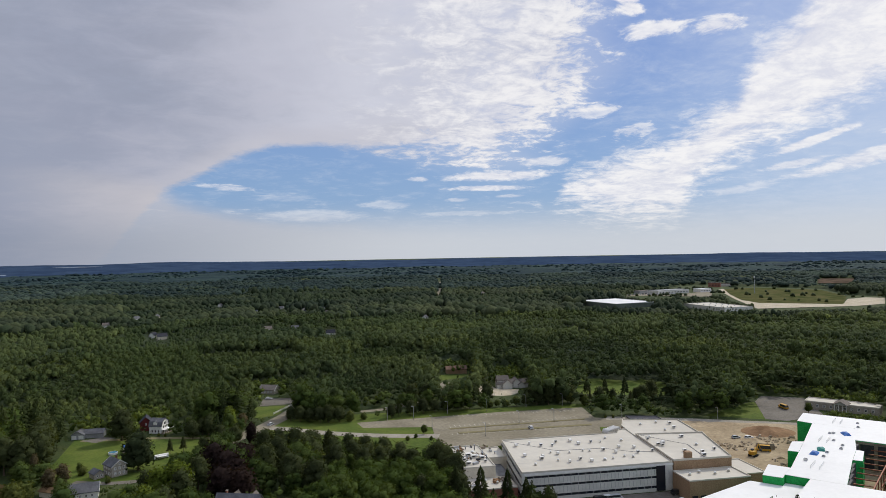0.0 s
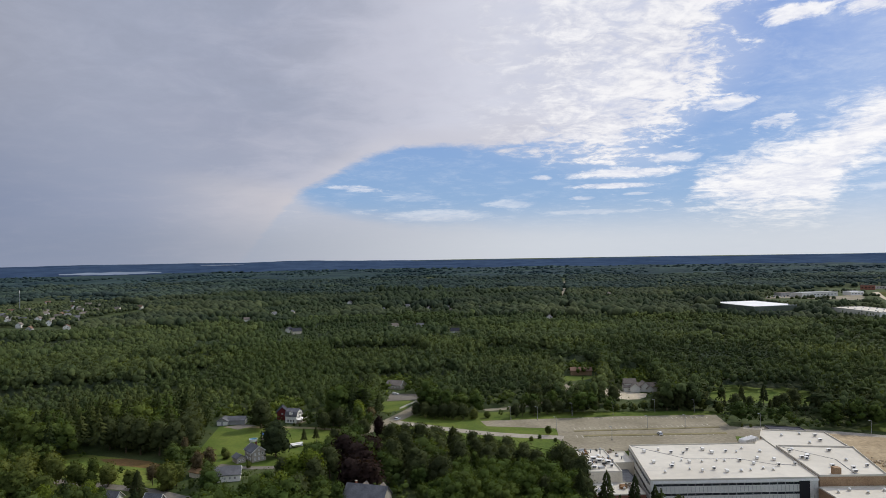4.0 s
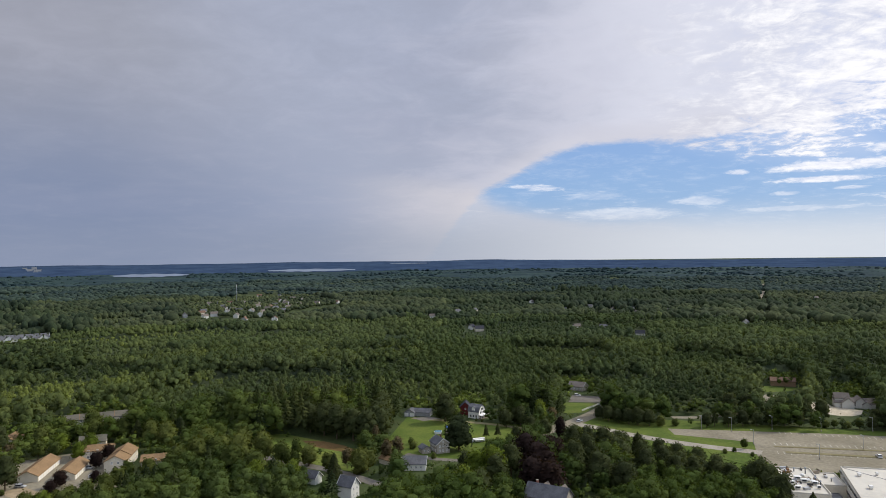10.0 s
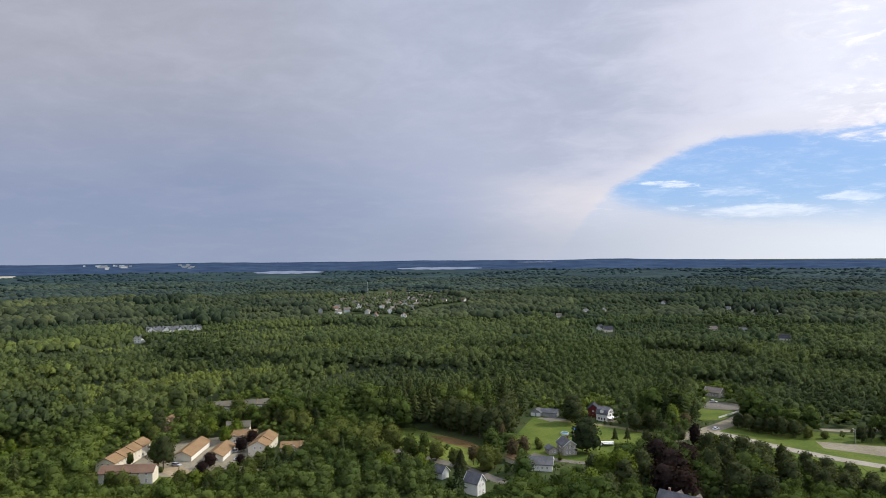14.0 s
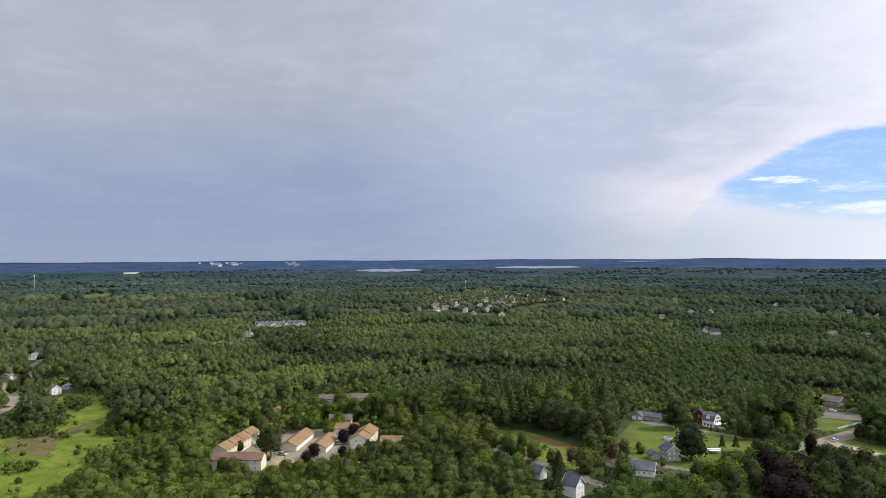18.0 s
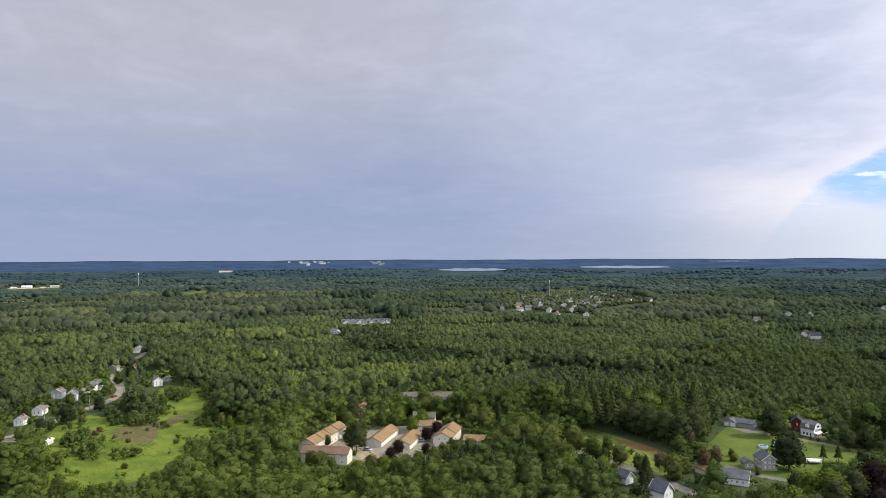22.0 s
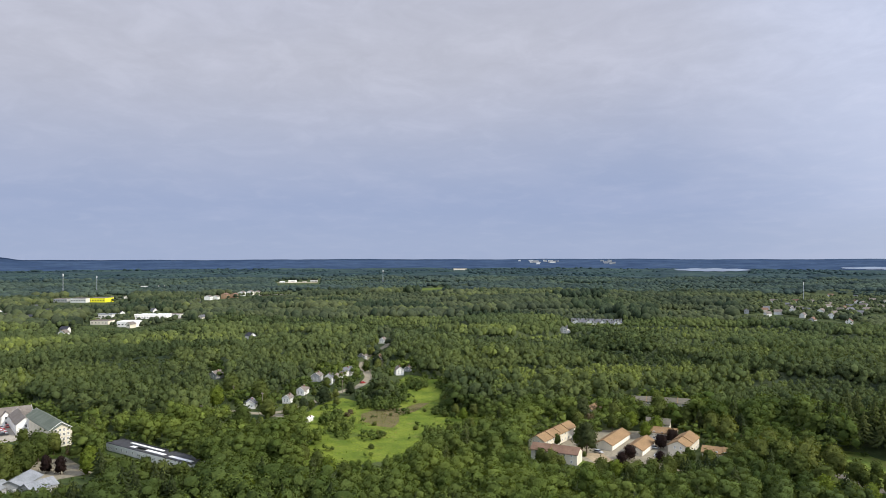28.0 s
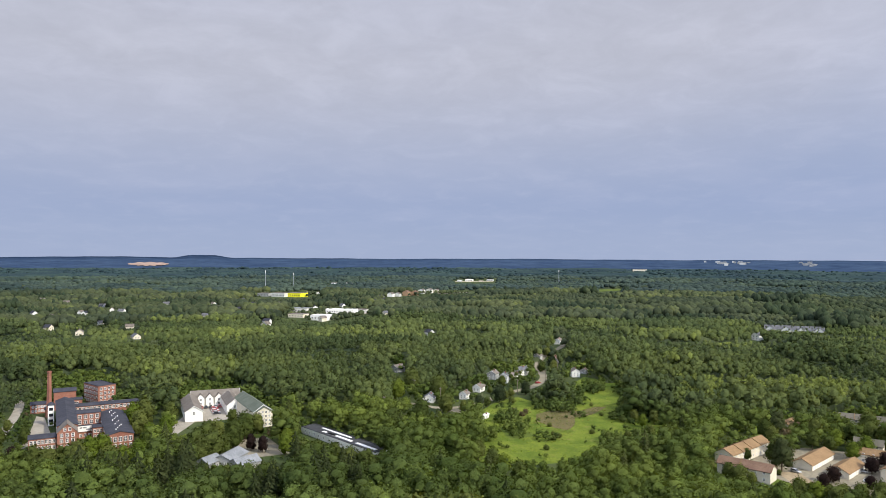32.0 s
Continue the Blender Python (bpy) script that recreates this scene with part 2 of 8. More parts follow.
def leaf_material(name, dark, light, third=None, thing=False, grain=1.5):
    """Foliage: colour by tree, by clump of leaves and by a fine grain; some light passes through."""
    mt = bpy.data.materials.new(name)
    mt.use_nodes = True
    k = Nodes(mt.node_tree)
    co = k.node("ShaderNodeTexCoord").outputs["Object"]
    if thing:
        tint = k.node("ShaderNodeObjectInfo").outputs["Random"]
    else:
        named = k.node("ShaderNodeAttribute")
        named.attribute_name = "tint"
        tint = named.outputs["Fac"]
    isl = k.node("ShaderNodeNewGeometry").outputs["Random Per Island"]
    col = k.mix(tint, dark, light)
    if third:
        col = k.mix(k.ss(tint, 0.9, 1.0), col, third)
    col = k.mix(1.0, col, k.ramp(isl, [(0, 0.80), (1, 1.20)]), "MULTIPLY")
    col = k.mix(1.0, col, k.ramp(k.noise(co, grain, 5, 0.75), [(0.3, 0.64), (0.7, 1.36)]), "MULTIPLY")
    if not thing:
        col = k.mix(k.ss(k.noise(co, 0.006, 3, 0.5), 0.35, 0.65), k.mix(1.0, col, (0.76, 0.82, 0.84), "MULTIPLY"), k.mix(1.0, col, (1.22, 1.22, 0.98), "MULTIPLY"))
    p = k.node("ShaderNodeBsdfPrincipled")
    k.put(p.inputs["Base Color"], col)
    p.inputs["Roughness"].default_value = 0.9
    p.inputs["Specular IOR Level"].default_value = 0.09
    b = k.node("ShaderNodeBump")
    b.inputs["Strength"].default_value, b.inputs["Distance"].default_value = 0.75, 1.1 / grain
    k.put(b.inputs["Height"], k.noise(co, grain * 0.55, 5, 0.65))
    k.put(p.inputs["Normal"], b.outputs[0])
    tr = k.node("ShaderNodeBsdfTranslucent")
    k.put(tr.inputs[0], k.mix(1.0, col, (1.32, 1.26, 0.56), "MULTIPLY"))
    mx = k.node("ShaderNodeMixShader")
    mx.inputs[0].default_value = 0.33
    k.put(mx.inputs[1], p.outputs[0])
    k.put(mx.inputs[2], tr.outputs[0])
    k.put(k.node("ShaderNodeOutputMaterial").inputs[0], mx.outputs[0])
    return mt


def glass_material(name, tone):
    mt = bpy.data.materials.new(name)
    mt.use_nodes = True
    k = Nodes(mt.node_tree)
    p = k.node("ShaderNodeBsdfPrincipled")
    p.inputs["Base Color"].default_value = (*tone, 1)
    p.inputs["Roughness"].default_value = 0.08
    p.inputs["Specular IOR Level"].default_value = 0.7
    k.put(k.node("ShaderNodeOutputMaterial").inputs[0], p.outputs[0])
    return mt


M = {
    "floor": material("forest_floor", (0.040, 0.060, 0.018), (0.065, 0.080, 0.028), 0.05, 0.95, 0.8, 0.5),
    "grass": material("mown_grass", (0.070, 0.105, 0.016), (0.110, 0.14, 0.024), 0.05, 0.95, 0.7, 0.6, stain=(0.14, 0.14, 0.04)),
    "meadow": material("wild_meadow", (0.078, 0.118, 0.013), (0.150, 0.186, 0.023), 0.06, 0.95, 0.8, 1.0, stain=(0.19, 0.16, 0.06)),
    "reed": material("dry_reeds", (0.112, 0.103, 0.038), (0.152, 0.120, 0.056), 0.06, 0.95, 0.9, 0.8, stain=(0.10, 0.135, 0.03)),
    "rust_weed": material("rusty_brown_weeds", (0.13, 0.085, 0.03), (0.19, 0.11, 0.045), 0.05, 0.95, 0.7, 0.8, stain=(0.09, 0.12, 0.03)),
    "rust": material("rusty_weeds", (0.10, 0.145, 0.026), (0.165, 0.185, 0.036), 0.05, 0.95, 0.7, 0.8, stain=(0.16, 0.10, 0.05)),
    "asphalt": material("worn_asphalt", (0.205, 0.178, 0.122), (0.265, 0.232, 0.165), 0.04, 0.9, 0.6, 0.1, stain=(0.14, 0.125, 0.11)),
    "tarmac": material("dark_tarmac", (0.135, 0.120, 0.098), (0.185, 0.165, 0.135), 0.06, 0.9, 0.8, 0.1, stain=(0.20, 0.19, 0.17)),
    "concrete": material("pale_concrete", (0.27, 0.24, 0.19), (0.35, 0.315, 0.255), 0.1, 0.85, 1.5, 0.1),
    "sand": material("sandy_gravel", (0.42, 0.36, 0.26), (0.52, 0.45, 0.33), 0.06, 0.95, 0.8, 0.3, stain=(0.30, 0.24, 0.16)),
    "dirt": material("bare_dirt", (0.30, 0.23, 0.14), (0.42, 0.33, 0.21), 0.05, 0.95, 0.5, 0.6, stain=(0.22, 0.14, 0.08)),
    "soil": material("reddish_soil", (0.20, 0.115, 0.06), (0.28, 0.17, 0.09), 0.1, 0.95, 0.6, 0.8),
    "track": material("dusty_track", (0.17, 0.145, 0.07), (0.22, 0.19, 0.10), 0.1, 0.95, 0.9, 0.3),
    # haze painted in: the farther the ring, the bluer its leaf colours
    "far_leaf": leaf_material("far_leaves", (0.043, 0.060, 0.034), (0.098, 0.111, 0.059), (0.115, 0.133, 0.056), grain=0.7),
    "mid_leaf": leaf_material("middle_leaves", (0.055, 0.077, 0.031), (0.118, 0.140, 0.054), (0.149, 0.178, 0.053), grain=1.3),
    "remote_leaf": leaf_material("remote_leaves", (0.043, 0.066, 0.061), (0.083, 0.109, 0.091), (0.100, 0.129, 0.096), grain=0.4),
    "line": material("road_paint", (0.6, 0.58, 0.5), (0.7, 0.68, 0.6), 0.5, 0.7),
    "white_roof": material("white_membrane", (0.52, 0.478, 0.395), (0.59, 0.548, 0.46), 0.03, 0.6, 0.3, 0.02, stain=(0.43, 0.405, 0.355), grainy=0.14),
    "new_roof": material("fresh_white_membrane", (0.79, 0.775, 0.735), (0.85, 0.835, 0.795), 0.04, 0.5, 0.5, 0.02, grainy=0.08),
    "seam": material("dark_seam", (0.13, 0.13, 0.13), (0.2, 0.2, 0.2), 0.4, 0.8),
    "white": material("white_siding", (0.75, 0.73, 0.67), (0.83, 0.81, 0.75), 0.3, 0.6, 3.0, 0.05, grainy=0.2),
    "cream": material("cream_siding", (0.62, 0.56, 0.44), (0.70, 0.64, 0.51), 0.3, 0.7, 3.0, 0.05, grainy=0.2),
    "panel": material("pale_wall_panel", (0.58, 0.57, 0.52), (0.66, 0.65, 0.59), 0.2, 0.6, 2.0, 0.03, grainy=0.2),
    "greenwall": material("dark_green_wall", (0.10, 0.12, 0.10), (0.14, 0.16, 0.13), 0.1, 0.7, 1.0),
    "stone": material("grey_brown_shingle", (0.31, 0.28, 0.23), (0.40, 0.36, 0.30), 0.3, 0.85, 2.5, 0.2),
    "grey": material("grey_siding", (0.30, 0.30, 0.29), (0.38, 0.38, 0.36), 0.3, 0.75, 3.0, 0.05),
    "tanwall": material("tan_block_wall", (0.30, 0.195, 0.115), (0.36, 0.24, 0.145), 0.15, 0.85, 2.0, 0.1),
    "brick": material("red_brick", (0.24, 0.10, 0.07), (0.31, 0.145, 0.10), 0.2, 0.9, 3.0, 0.2, stain=(0.24, 0.10, 0.07)),
    "redwood": material("barn_red_boards", (0.10, 0.02, 0.018), (0.14, 0.03, 0.026), 0.3, 0.8, 3.0, 0.1),
    "shingle": material("dark_grey_shingles", (0.10, 0.10, 0.105), (0.15, 0.15, 0.155), 0.25, 0.85, 2.5, 0.3),
    "slate": material("blue_grey_slate", (0.036, 0.037, 0.046), (0.055, 0.056, 0.068), 0.2, 0.7, 2.0, 0.3),
    "tanroof": material("tan_shingles", (0.208, 0.132, 0.067), (0.260, 0.167, 0.086), 0.2, 0.85, 2.0, 0.3, stain=(0.23, 0.15, 0.095)),
    "brownroof": material("brown_shingles", (0.155, 0.095, 0.065), (0.20, 0.125, 0.085), 0.2, 0.85, 2.0, 0.3),
    "greyroof": material("warm_grey_shingles", (0.150, 0.128, 0.108), (0.195, 0.170, 0.142), 0.2, 0.85, 2.0, 0.3),
    "oliveroof": material("olive_brown_shingles", (0.105, 0.098, 0.072), (0.145, 0.13, 0.10), 0.2, 0.85, 2.0, 0.3),
    "greenroof": material("grey_green_shingles", (0.105, 0.12, 0.09), (0.14, 0.155, 0.12), 0.2, 0.85, 2.0, 0.3),
    "steelroof": material("pale_metal_roof", (0.22, 0.23, 0.235), (0.30, 0.31, 0.315), 0.2, 0.4, 2.0, 0.05, metal=0.3),
    "green": material("green_sheathing", (0.02, 0.33, 0.075), (0.03, 0.40, 0.10), 0.3, 0.6, 2.0, 0.02),
    "glass": glass_material("dark_window_glass", (0.02, 0.024, 0.03)),
    "trim": material("white_trim", (0.73, 0.715, 0.67), (0.81, 0.795, 0.75), 0.5, 0.5, grainy=0.2),
    "dark": material("dark_trim", (0.04, 0.04, 0.042), (0.06, 0.06, 0.062), 0.5, 0.6),
    "metal": material("galvanised_metal", (0.40, 0.41, 0.42), (0.50, 0.51, 0.52), 0.5, 0.45, metal=0.7),
    "rustmetal": material("orange_primer_steel", (0.22, 0.085, 0.05), (0.30, 0.12, 0.07), 0.5, 0.6, metal=0.2),
    "yellow": material("machine_yellow", (0.46, 0.25, 0.03), (0.54, 0.30, 0.045), 0.4, 0.5),
    "brightyellow": material("bright_yellow_cladding", (0.80, 0.72, 0.03), (0.85, 0.78, 0.05), 0.2, 0.6),
    "rubber": material("black_rubber", (0.02, 0.02, 0.02), (0.03, 0.03, 0.03), 1.0, 0.8),
    "tarp": material("blue_tarpaulin", (0.05, 0.14, 0.40), (0.09, 0.22, 0.52), 0.4, 0.5),
    "tealtarp": material("teal_tarpaulin", (0.02, 0.20, 0.16), (0.04, 0.28, 0.22), 0.4, 0.5),
    "water": material("grey_lake_water", (0.145, 0.18, 0.235), (0.18, 0.215, 0.27), 0.004, 0.5, 0.02, spec=0.1),
    "pool": material("pool_water", (0.06, 0.17, 0.24), (0.09, 0.22, 0.30), 0.5, 0.1),
    "bark": material("tree_bark", (0.10, 0.075, 0.05), (0.16, 0.125, 0.09), 0.8, 0.95, 4.0, 0.5),
    "wood": material("grey_weathered_timber", (0.22, 0.18, 0.13), (0.30, 0.25, 0.19), 0.6, 0.9),
    "leaf": leaf_material("broad_leaves", (0.052, 0.079, 0.019), (0.117, 0.146, 0.040), (0.139, 0.177, 0.044), grain=2.6),
    "needle": leaf_material("pine_needles", (0.037, 0.052, 0.020), (0.075, 0.087, 0.033), grain=2.4),
    "leaf_t": leaf_material("tree_leaves", (0.053, 0.074, 0.017), (0.119, 0.136, 0.034), thing=True, grain=2.6),
    "needle_t": leaf_material("conifer_needles", (0.037, 0.052, 0.020), (0.075, 0.087, 0.030), thing=True, grain=2.4),
    "maple_t": leaf_material("purple_maple_leaves", (0.019, 0.012, 0.011), (0.033, 0.020, 0.016), thing=True),
    "rust_t": leaf_material("rusty_leaves", (0.095, 0.078, 0.040), (0.135, 0.105, 0.055), thing=True),
    "lime_t": leaf_material("yellow_green_leaves", (0.094, 0.134, 0.017), (0.130, 0.167, 0.023), thing=True),
}
PAINTS = [material("car_paint_" + n, c, tuple(min(1, v * 1.1) for v in c), 0.5, 0.3, spec=0.5)
          for n, c in (("white", (0.75, 0.75, 0.74)), ("silver", (0.42, 0.43, 0.44)), ("black", (0.03, 0.03, 0.033)), ("red", (0.35, 0.03, 0.03)), ("blue", (0.05, 0.09, 0.22)))]

# ---- mesh helpers ----


def finish(bm, name, mat, smooth=False):
    me = bpy.data.meshes.new(name)
    bmesh.ops.recalc_face_normals(bm, faces=bm.faces)
    bm.to_mesh(me)
    bm.free()
    me.materials.append(mat)
    if smooth:
        for p in me.polygons:
            p.use_smooth = True
    return me


def part(name, bm, mat, parent, label=""):
    ob = new(name, finish(bm, name, mat))
    ob.parent = parent
    if label:
        ob["label"] = label
    return ob


def thing(name, m, label, category, group="", kind=""):
    ob = new(name)
    ob.matrix_basis = m
    return tagged(ob, label, category, group, kind)


def box(bm, x0, x1, y0, y1, z0, z1):
    v = [bm.verts.new(p) for p in ((x0, y0, z0), (x1, y0, z0), (x1, y1, z0), (x0, y1, z0), (x0, y0, z1), (x1, y0, z1), (x1, y1, z1), (x0, y1, z1))]
    for f in ((3, 2, 1, 0), (4, 5, 6, 7), (0, 1, 5, 4), (1, 2, 6, 5), (2, 3, 7, 6), (3, 0, 4, 7)):
        bm.faces.new([v[i] for i in f])
    return bm


def bbox(*a):
    return box(bmesh.new(), *a)


def tube(bm, p, q, r0, r1, n=7):
    p, q = Vector(p), Vector(q)
    rot = (q - p).to_track_quat("Z", "Y").to_matrix()
    rings = [[bm.verts.new(c + rot @ Vector((r * math.cos(6.2832 * i / n), r * math.sin(6.2832 * i / n), 0))) for i in range(n)] for c, r in ((p, r0), (q, r1))]
    for i in range(n):
        bm.faces.new((rings[0][i], rings[0][(i + 1) % n], rings[1][(i + 1) % n], rings[1][i]))
    bm.faces.new(rings[0][::-1])
    bm.faces.new(rings[1])
    return bm


def slab(bm, pts, thick):
    """A plate of the given corner points, thickened downwards."""
    top = [bm.verts.new(p) for p in pts]
    bot = [bm.verts.new((p[0], p[1], p[2] - thick)) for p in pts]
    bm.faces.new(top)
    bm.faces.new(bot[::-1])
    n = len(pts)
    for i in range(n):
        bm.faces.new((top[i], bot[i], bot[(i + 1) % n], top[(i + 1) % n]))
    return bm


SHARED = {}


def shared(key, make, mat):
    if key not in SHARED:
        SHARED[key] = finish(make(), key[0], mat)
    return SHARED[key]


def mesh_arrays(name, co, tri, mat, tint=None, smooth=True, nrm=None):
    """A mesh from arrays of points and triangles."""
    me = bpy.data.meshes.new(name)
    me.vertices.add(len(co))
    me.vertices.foreach_set("co", np.ascontiguousarray(co, np.float32).ravel())
    me.loops.add(len(tri) * 3)
    me.loops.foreach_set("vertex_index", np.ascontiguousarray(tri, np.int32).ravel())
    me.polygons.add(len(tri))
    me.polygons.foreach_set("loop_start", np.arange(0, len(tri) * 3, 3, dtype=np.int32))
    me.polygons.foreach_set("use_smooth", np.full(len(tri), smooth))
    me.update(calc_edges=True)
    if nrm is not None:
        nrm = nrm / np.maximum(np.linalg.norm(nrm, axis=1)[:, None], 1e-6)
        me.attributes.new("custom_normal", "FLOAT_VECTOR", "POINT").data.foreach_set("vector", np.ascontiguousarray(nrm, np.float32).ravel())
        me.update()
    if tint is not None:
        me.attributes.new("tint", "FLOAT", "POINT").data.foreach_set("value", np.ascontiguousarray(tint, np.float32))
    me.materials.append(mat)
    return me

# ---- ground ----


def rise(d):
    """Height of the land at a distance from the middle of the plan: level, then slowly up to the far ridge."""
    s = np.clip((np.asarray(d, float) - 2200) / 2700, 0, 1.2)
    return 69.3 * s ** 1.5


def polar_sheet(radii, angles, height):
    """Points and triangles of a ring-shaped grid; height(x, y) gives z."""
    rr, aa = np.meshgrid(radii, angles, indexing="ij")
    x, y = rr * np.sin(aa), rr * np.cos(aa)
    co = np.stack([x.ravel(), y.ravel(), height(x, y).ravel()], 1)
    n, m = len(radii), len(angles)
    i = (np.arange(n - 1)[:, None] * m + np.arange(m - 1)[None]).ravel()
    tri = np.concatenate([np.stack([i, i + m, i + 1], 1), np.stack([i + 1, i + m, i + m + 1], 1)])
    return co, tri[:, ::-1]


gr, ga = np.concatenate([[0.5], np.arange(40, 2200, 60), np.arange(2200, 4981, 90)]), np.linspace(-math.pi, math.pi, 181)
ground_co, ground_tri = polar_sheet(gr, ga, lambda x, y: rise(np.hypot(x, y)) - 9 * np.clip((np.hypot(x, y) - 3000) / 600, 0, 1))
tagged(new("ground", mesh_arrays("ground", ground_co, ground_tri, M["floor"])), "dark green forest floor reaching to the horizon", "ground", kind="structure")

# open ground: what the camera sees clear of trees and their tops, outlined from its view
OPEN = {
    "school_grounds": [(-48,409),(-2,418),(84,437),(86,401),(103,403),(111,410),(166,392),(187,435),(203,458),(230,452),(261,427),(241,389),(164,266),(97,259),(41,262),(43,283),(32,293),(24,280),(9,278),(8,305),(2,334),(-4,341),(-26,350),(-29,363),(-69,374),(-90,386),(-88,406)],
    "church_house": [(23,486),(27,511),(35,514),(40,568),(56,556),(56,487),(47,463),(30,468)],
    "far_lawn": [(89,484),(110,507),(151,503),(146,471),(117,473)],
    "brick_house": [(-6,528),(-2,590),(19,588),(17,550),(9,541)],
    "farm_lawn": [(-171,307),(-191,344),(-196,368),(-212,402),(-194,401),(-181,379),(-171,387),(-189,428),(-171,434),(-152,389),(-137,379),(-128,377),(-124,361),(-136,344),(-128,325),(-135,319),(-134,301),(-137,283),(-145,277),(-157,293),(-160,307)],
    "crossing": [(-111,364),(-109,404),(-124,466),(-141,514),(-123,520),(-104,473),(-89,405),(-68,395),(-65,375),(-86,375),(-101,366)],
    "back_road": [(-55,424),(-36,463),(-33,449),(-52,416)],
    "dark_house": [(-85,253),(-90,277),(-89,287),(-73,283),(-63,272),(-60,260)],
    "rust_field": [(-230,272),(-242,300),(-224,309),(-190,303),(-176,290),(-167,264),(-181,264),(-200,269)],
    "white_gable": [(-148,225),(-166,254),(-160,257),(-142,228)],
    "white_garage": [(-174,239),(-184,259),(-178,256),(-171,244)],
    "low_sheds": [(-163,260),(-153,267),(-148,259),(-157,251)],
    "condos": [(-314,172),(-327,183),(-355,220),(-335,214),(-297,192),(-294,198),(-324,224),(-335,239),(-325,241),(-310,240),(-302,241),(-293,243),(-305,266),(-296,268),(-279,252),(-269,262),(-257,249),(-267,233),(-255,211),(-261,197),(-264,187),(-280,184),(-273,174),(-291,161)],
    "condo_back": [(-322,255),(-332,269),(-309,259),(-299,244)],
    "condo_rear": [(-377,286),(-393,300),(-372,322),(-360,312)],
    "condo_far": [(-360,235),(-376,250),(-374,255),(-354,240)],
    "meadow": [(-329,61),(-348,70),(-359,81),(-371,89),(-393,79),(-422,82),(-445,97),(-456,112),(-434,119),(-430,140),(-447,153),(-491,164),(-524,183),(-508,192),(-488,199),(-446,180),(-401,162),(-378,173),(-362,168),(-359,145),(-337,125),(-327,117),(-323,102),(-320,88)],
    "street_corner": [(-434,43),(-485,44),(-490,62),(-457,73),(-425,69)],
    "cottages": [(-457,73),(-497,81),(-535,108),(-486,101),(-453,81)],
    "street_bend": [(-479,115),(-554,147),(-547,160),(-519,149),(-490,130)],
    "street_far": [(-704,213),(-837,253),(-831,265),(-699,223)],
    "street_homes": [(-595,168),(-662,188),(-656,198),(-589,178)],
    "street_a": [(-493,33),(-483,45),(-472,44),(-469,33)],
    "street_b": [(-451,64),(-450,72),(-424,70),(-431,65)],
    "street_c": [(-488,113),(-540,149),(-524,152),(-474,121)],
    "street_houses": [(-489,102),(-573,118),(-571,133),(-614,169),(-550,154),(-500,119)],
    "hill_house": [(-522,166),(-592,189),(-572,206),(-515,185)],
    "small_house_a": [(-574,38),(-621,42),(-620,52),(-562,46)],
    "small_house_b": [(-607,171),(-670,190),(-669,200),(-600,178)],
    "small_house_c": [(-454,75),(-481,80),(-490,92),(-506,104),(-479,100),(-449,82)],
    "apartments": [(-382,-87),(-454,-100),(-494,-110),(-520,-109),(-530,-78),(-489,-69),(-492,-61),(-442,-43),(-390,-39),(-389,-51),(-416,-58),(-402,-81)],
    "lower_lot": [(-358,-51),(-381,-41),(-364,-38),(-341,-28),(-332,-28),(-333,-66),(-352,-64),(-355,-57)],
    "row_building": [(-396,-26),(-406,-21),(-341,19),(-334,16),(-376,-21)],
    "mill_yard": [(-360,-151),(-386,-161),(-396,-167),(-374,-163),(-350,-167),(-376,-184),(-412,-196),(-445,-191),(-472,-192),(-501,-204),(-504,-197),(-614,-240),(-613,-234),(-566,-213),(-570,-202),(-579,-198),(-566,-172),(-515,-156),(-501,-173),(-484,-135),(-452,-124),(-437,-127),(-389,-106),(-359,-98),(-359,-109),(-370,-115),(-382,-129),(-363,-130),(-357,-136)],
    "side_lane": [(-425,-110),(-456,-114),(-446,-109),(-414,-105)],
    "hamlet": [(-880,870),(-908,898),(-1046,1038),(-1163,1239),(-1255,1500),(-1050,1455),(-800,1240),(-790,1150),(-760,992),(-690,900),(-735,880),(-833,900)],
    "long_home": [(-736,452),(-748,476),(-764,474),(-762,456)],
    "long_home_roof": [(-822,600),(-860,540),(-914,576),(-876,636)],
    "works": [(-1030,-60),(-1110,-100),(-1215,-95),(-1200,45),(-1130,45),(-1010,-15)],
    "warehouse": [(226,1225),(305,1292),(362,1200),(352,1184),(280,1152)],
    "depot": [(378,1150),(434,1185),(480,1095),(466,1080),(424,1068)],
    "factory": [(357,1426),(503,1686),(638,1840),(726,1804),(591,1470),(450,1363)],
    "pit_slope": [(615, 1605), (662, 1692), (762, 1722), (846, 1582), (785, 1369), (807, 1340), (819, 1308), (696, 1113), (630, 1082), (471, 1067), (489, 1144), (525, 1289)],
    "pit_far": [(950,1813),(1085,2050),(1180,2030),(1006,1752)],
    "mall": [(-1575,-195),(-1660,-215),(-1800,-90),(-1720,-50),(-1575,-85)],
    "far_road": [(-22,1530), (-15,1892), (-17,2292), (-33,2912), (-23,2905), (-8,2287), (-7,1889), (-16,1528)],
    "plaza": [(-2330, 368), (-2320, 490), (-2500, 540), (-2500, 376)],
    "glade": [(-1709, 627), (-1792, 725), (-1942, 786), (-1871, 686)],
    "strip": [(-1570,85),(-1610,85),(-1800,235),(-1800,330),(-1730,330),(-1670,235)],
}


def inside(x, y, poly):
    hit = np.zeros(x.shape, bool)
    n = len(poly)
    for i in range(n):
        (ax, ay), (bx, by) = poly[i], poly[(i + 1) % n]
        if ay == by:
            continue
        hit ^= ((ay > y) != (by > y)) & (x < (bx - ax) * (y - ay) / (by - ay) + ax)
    return hit


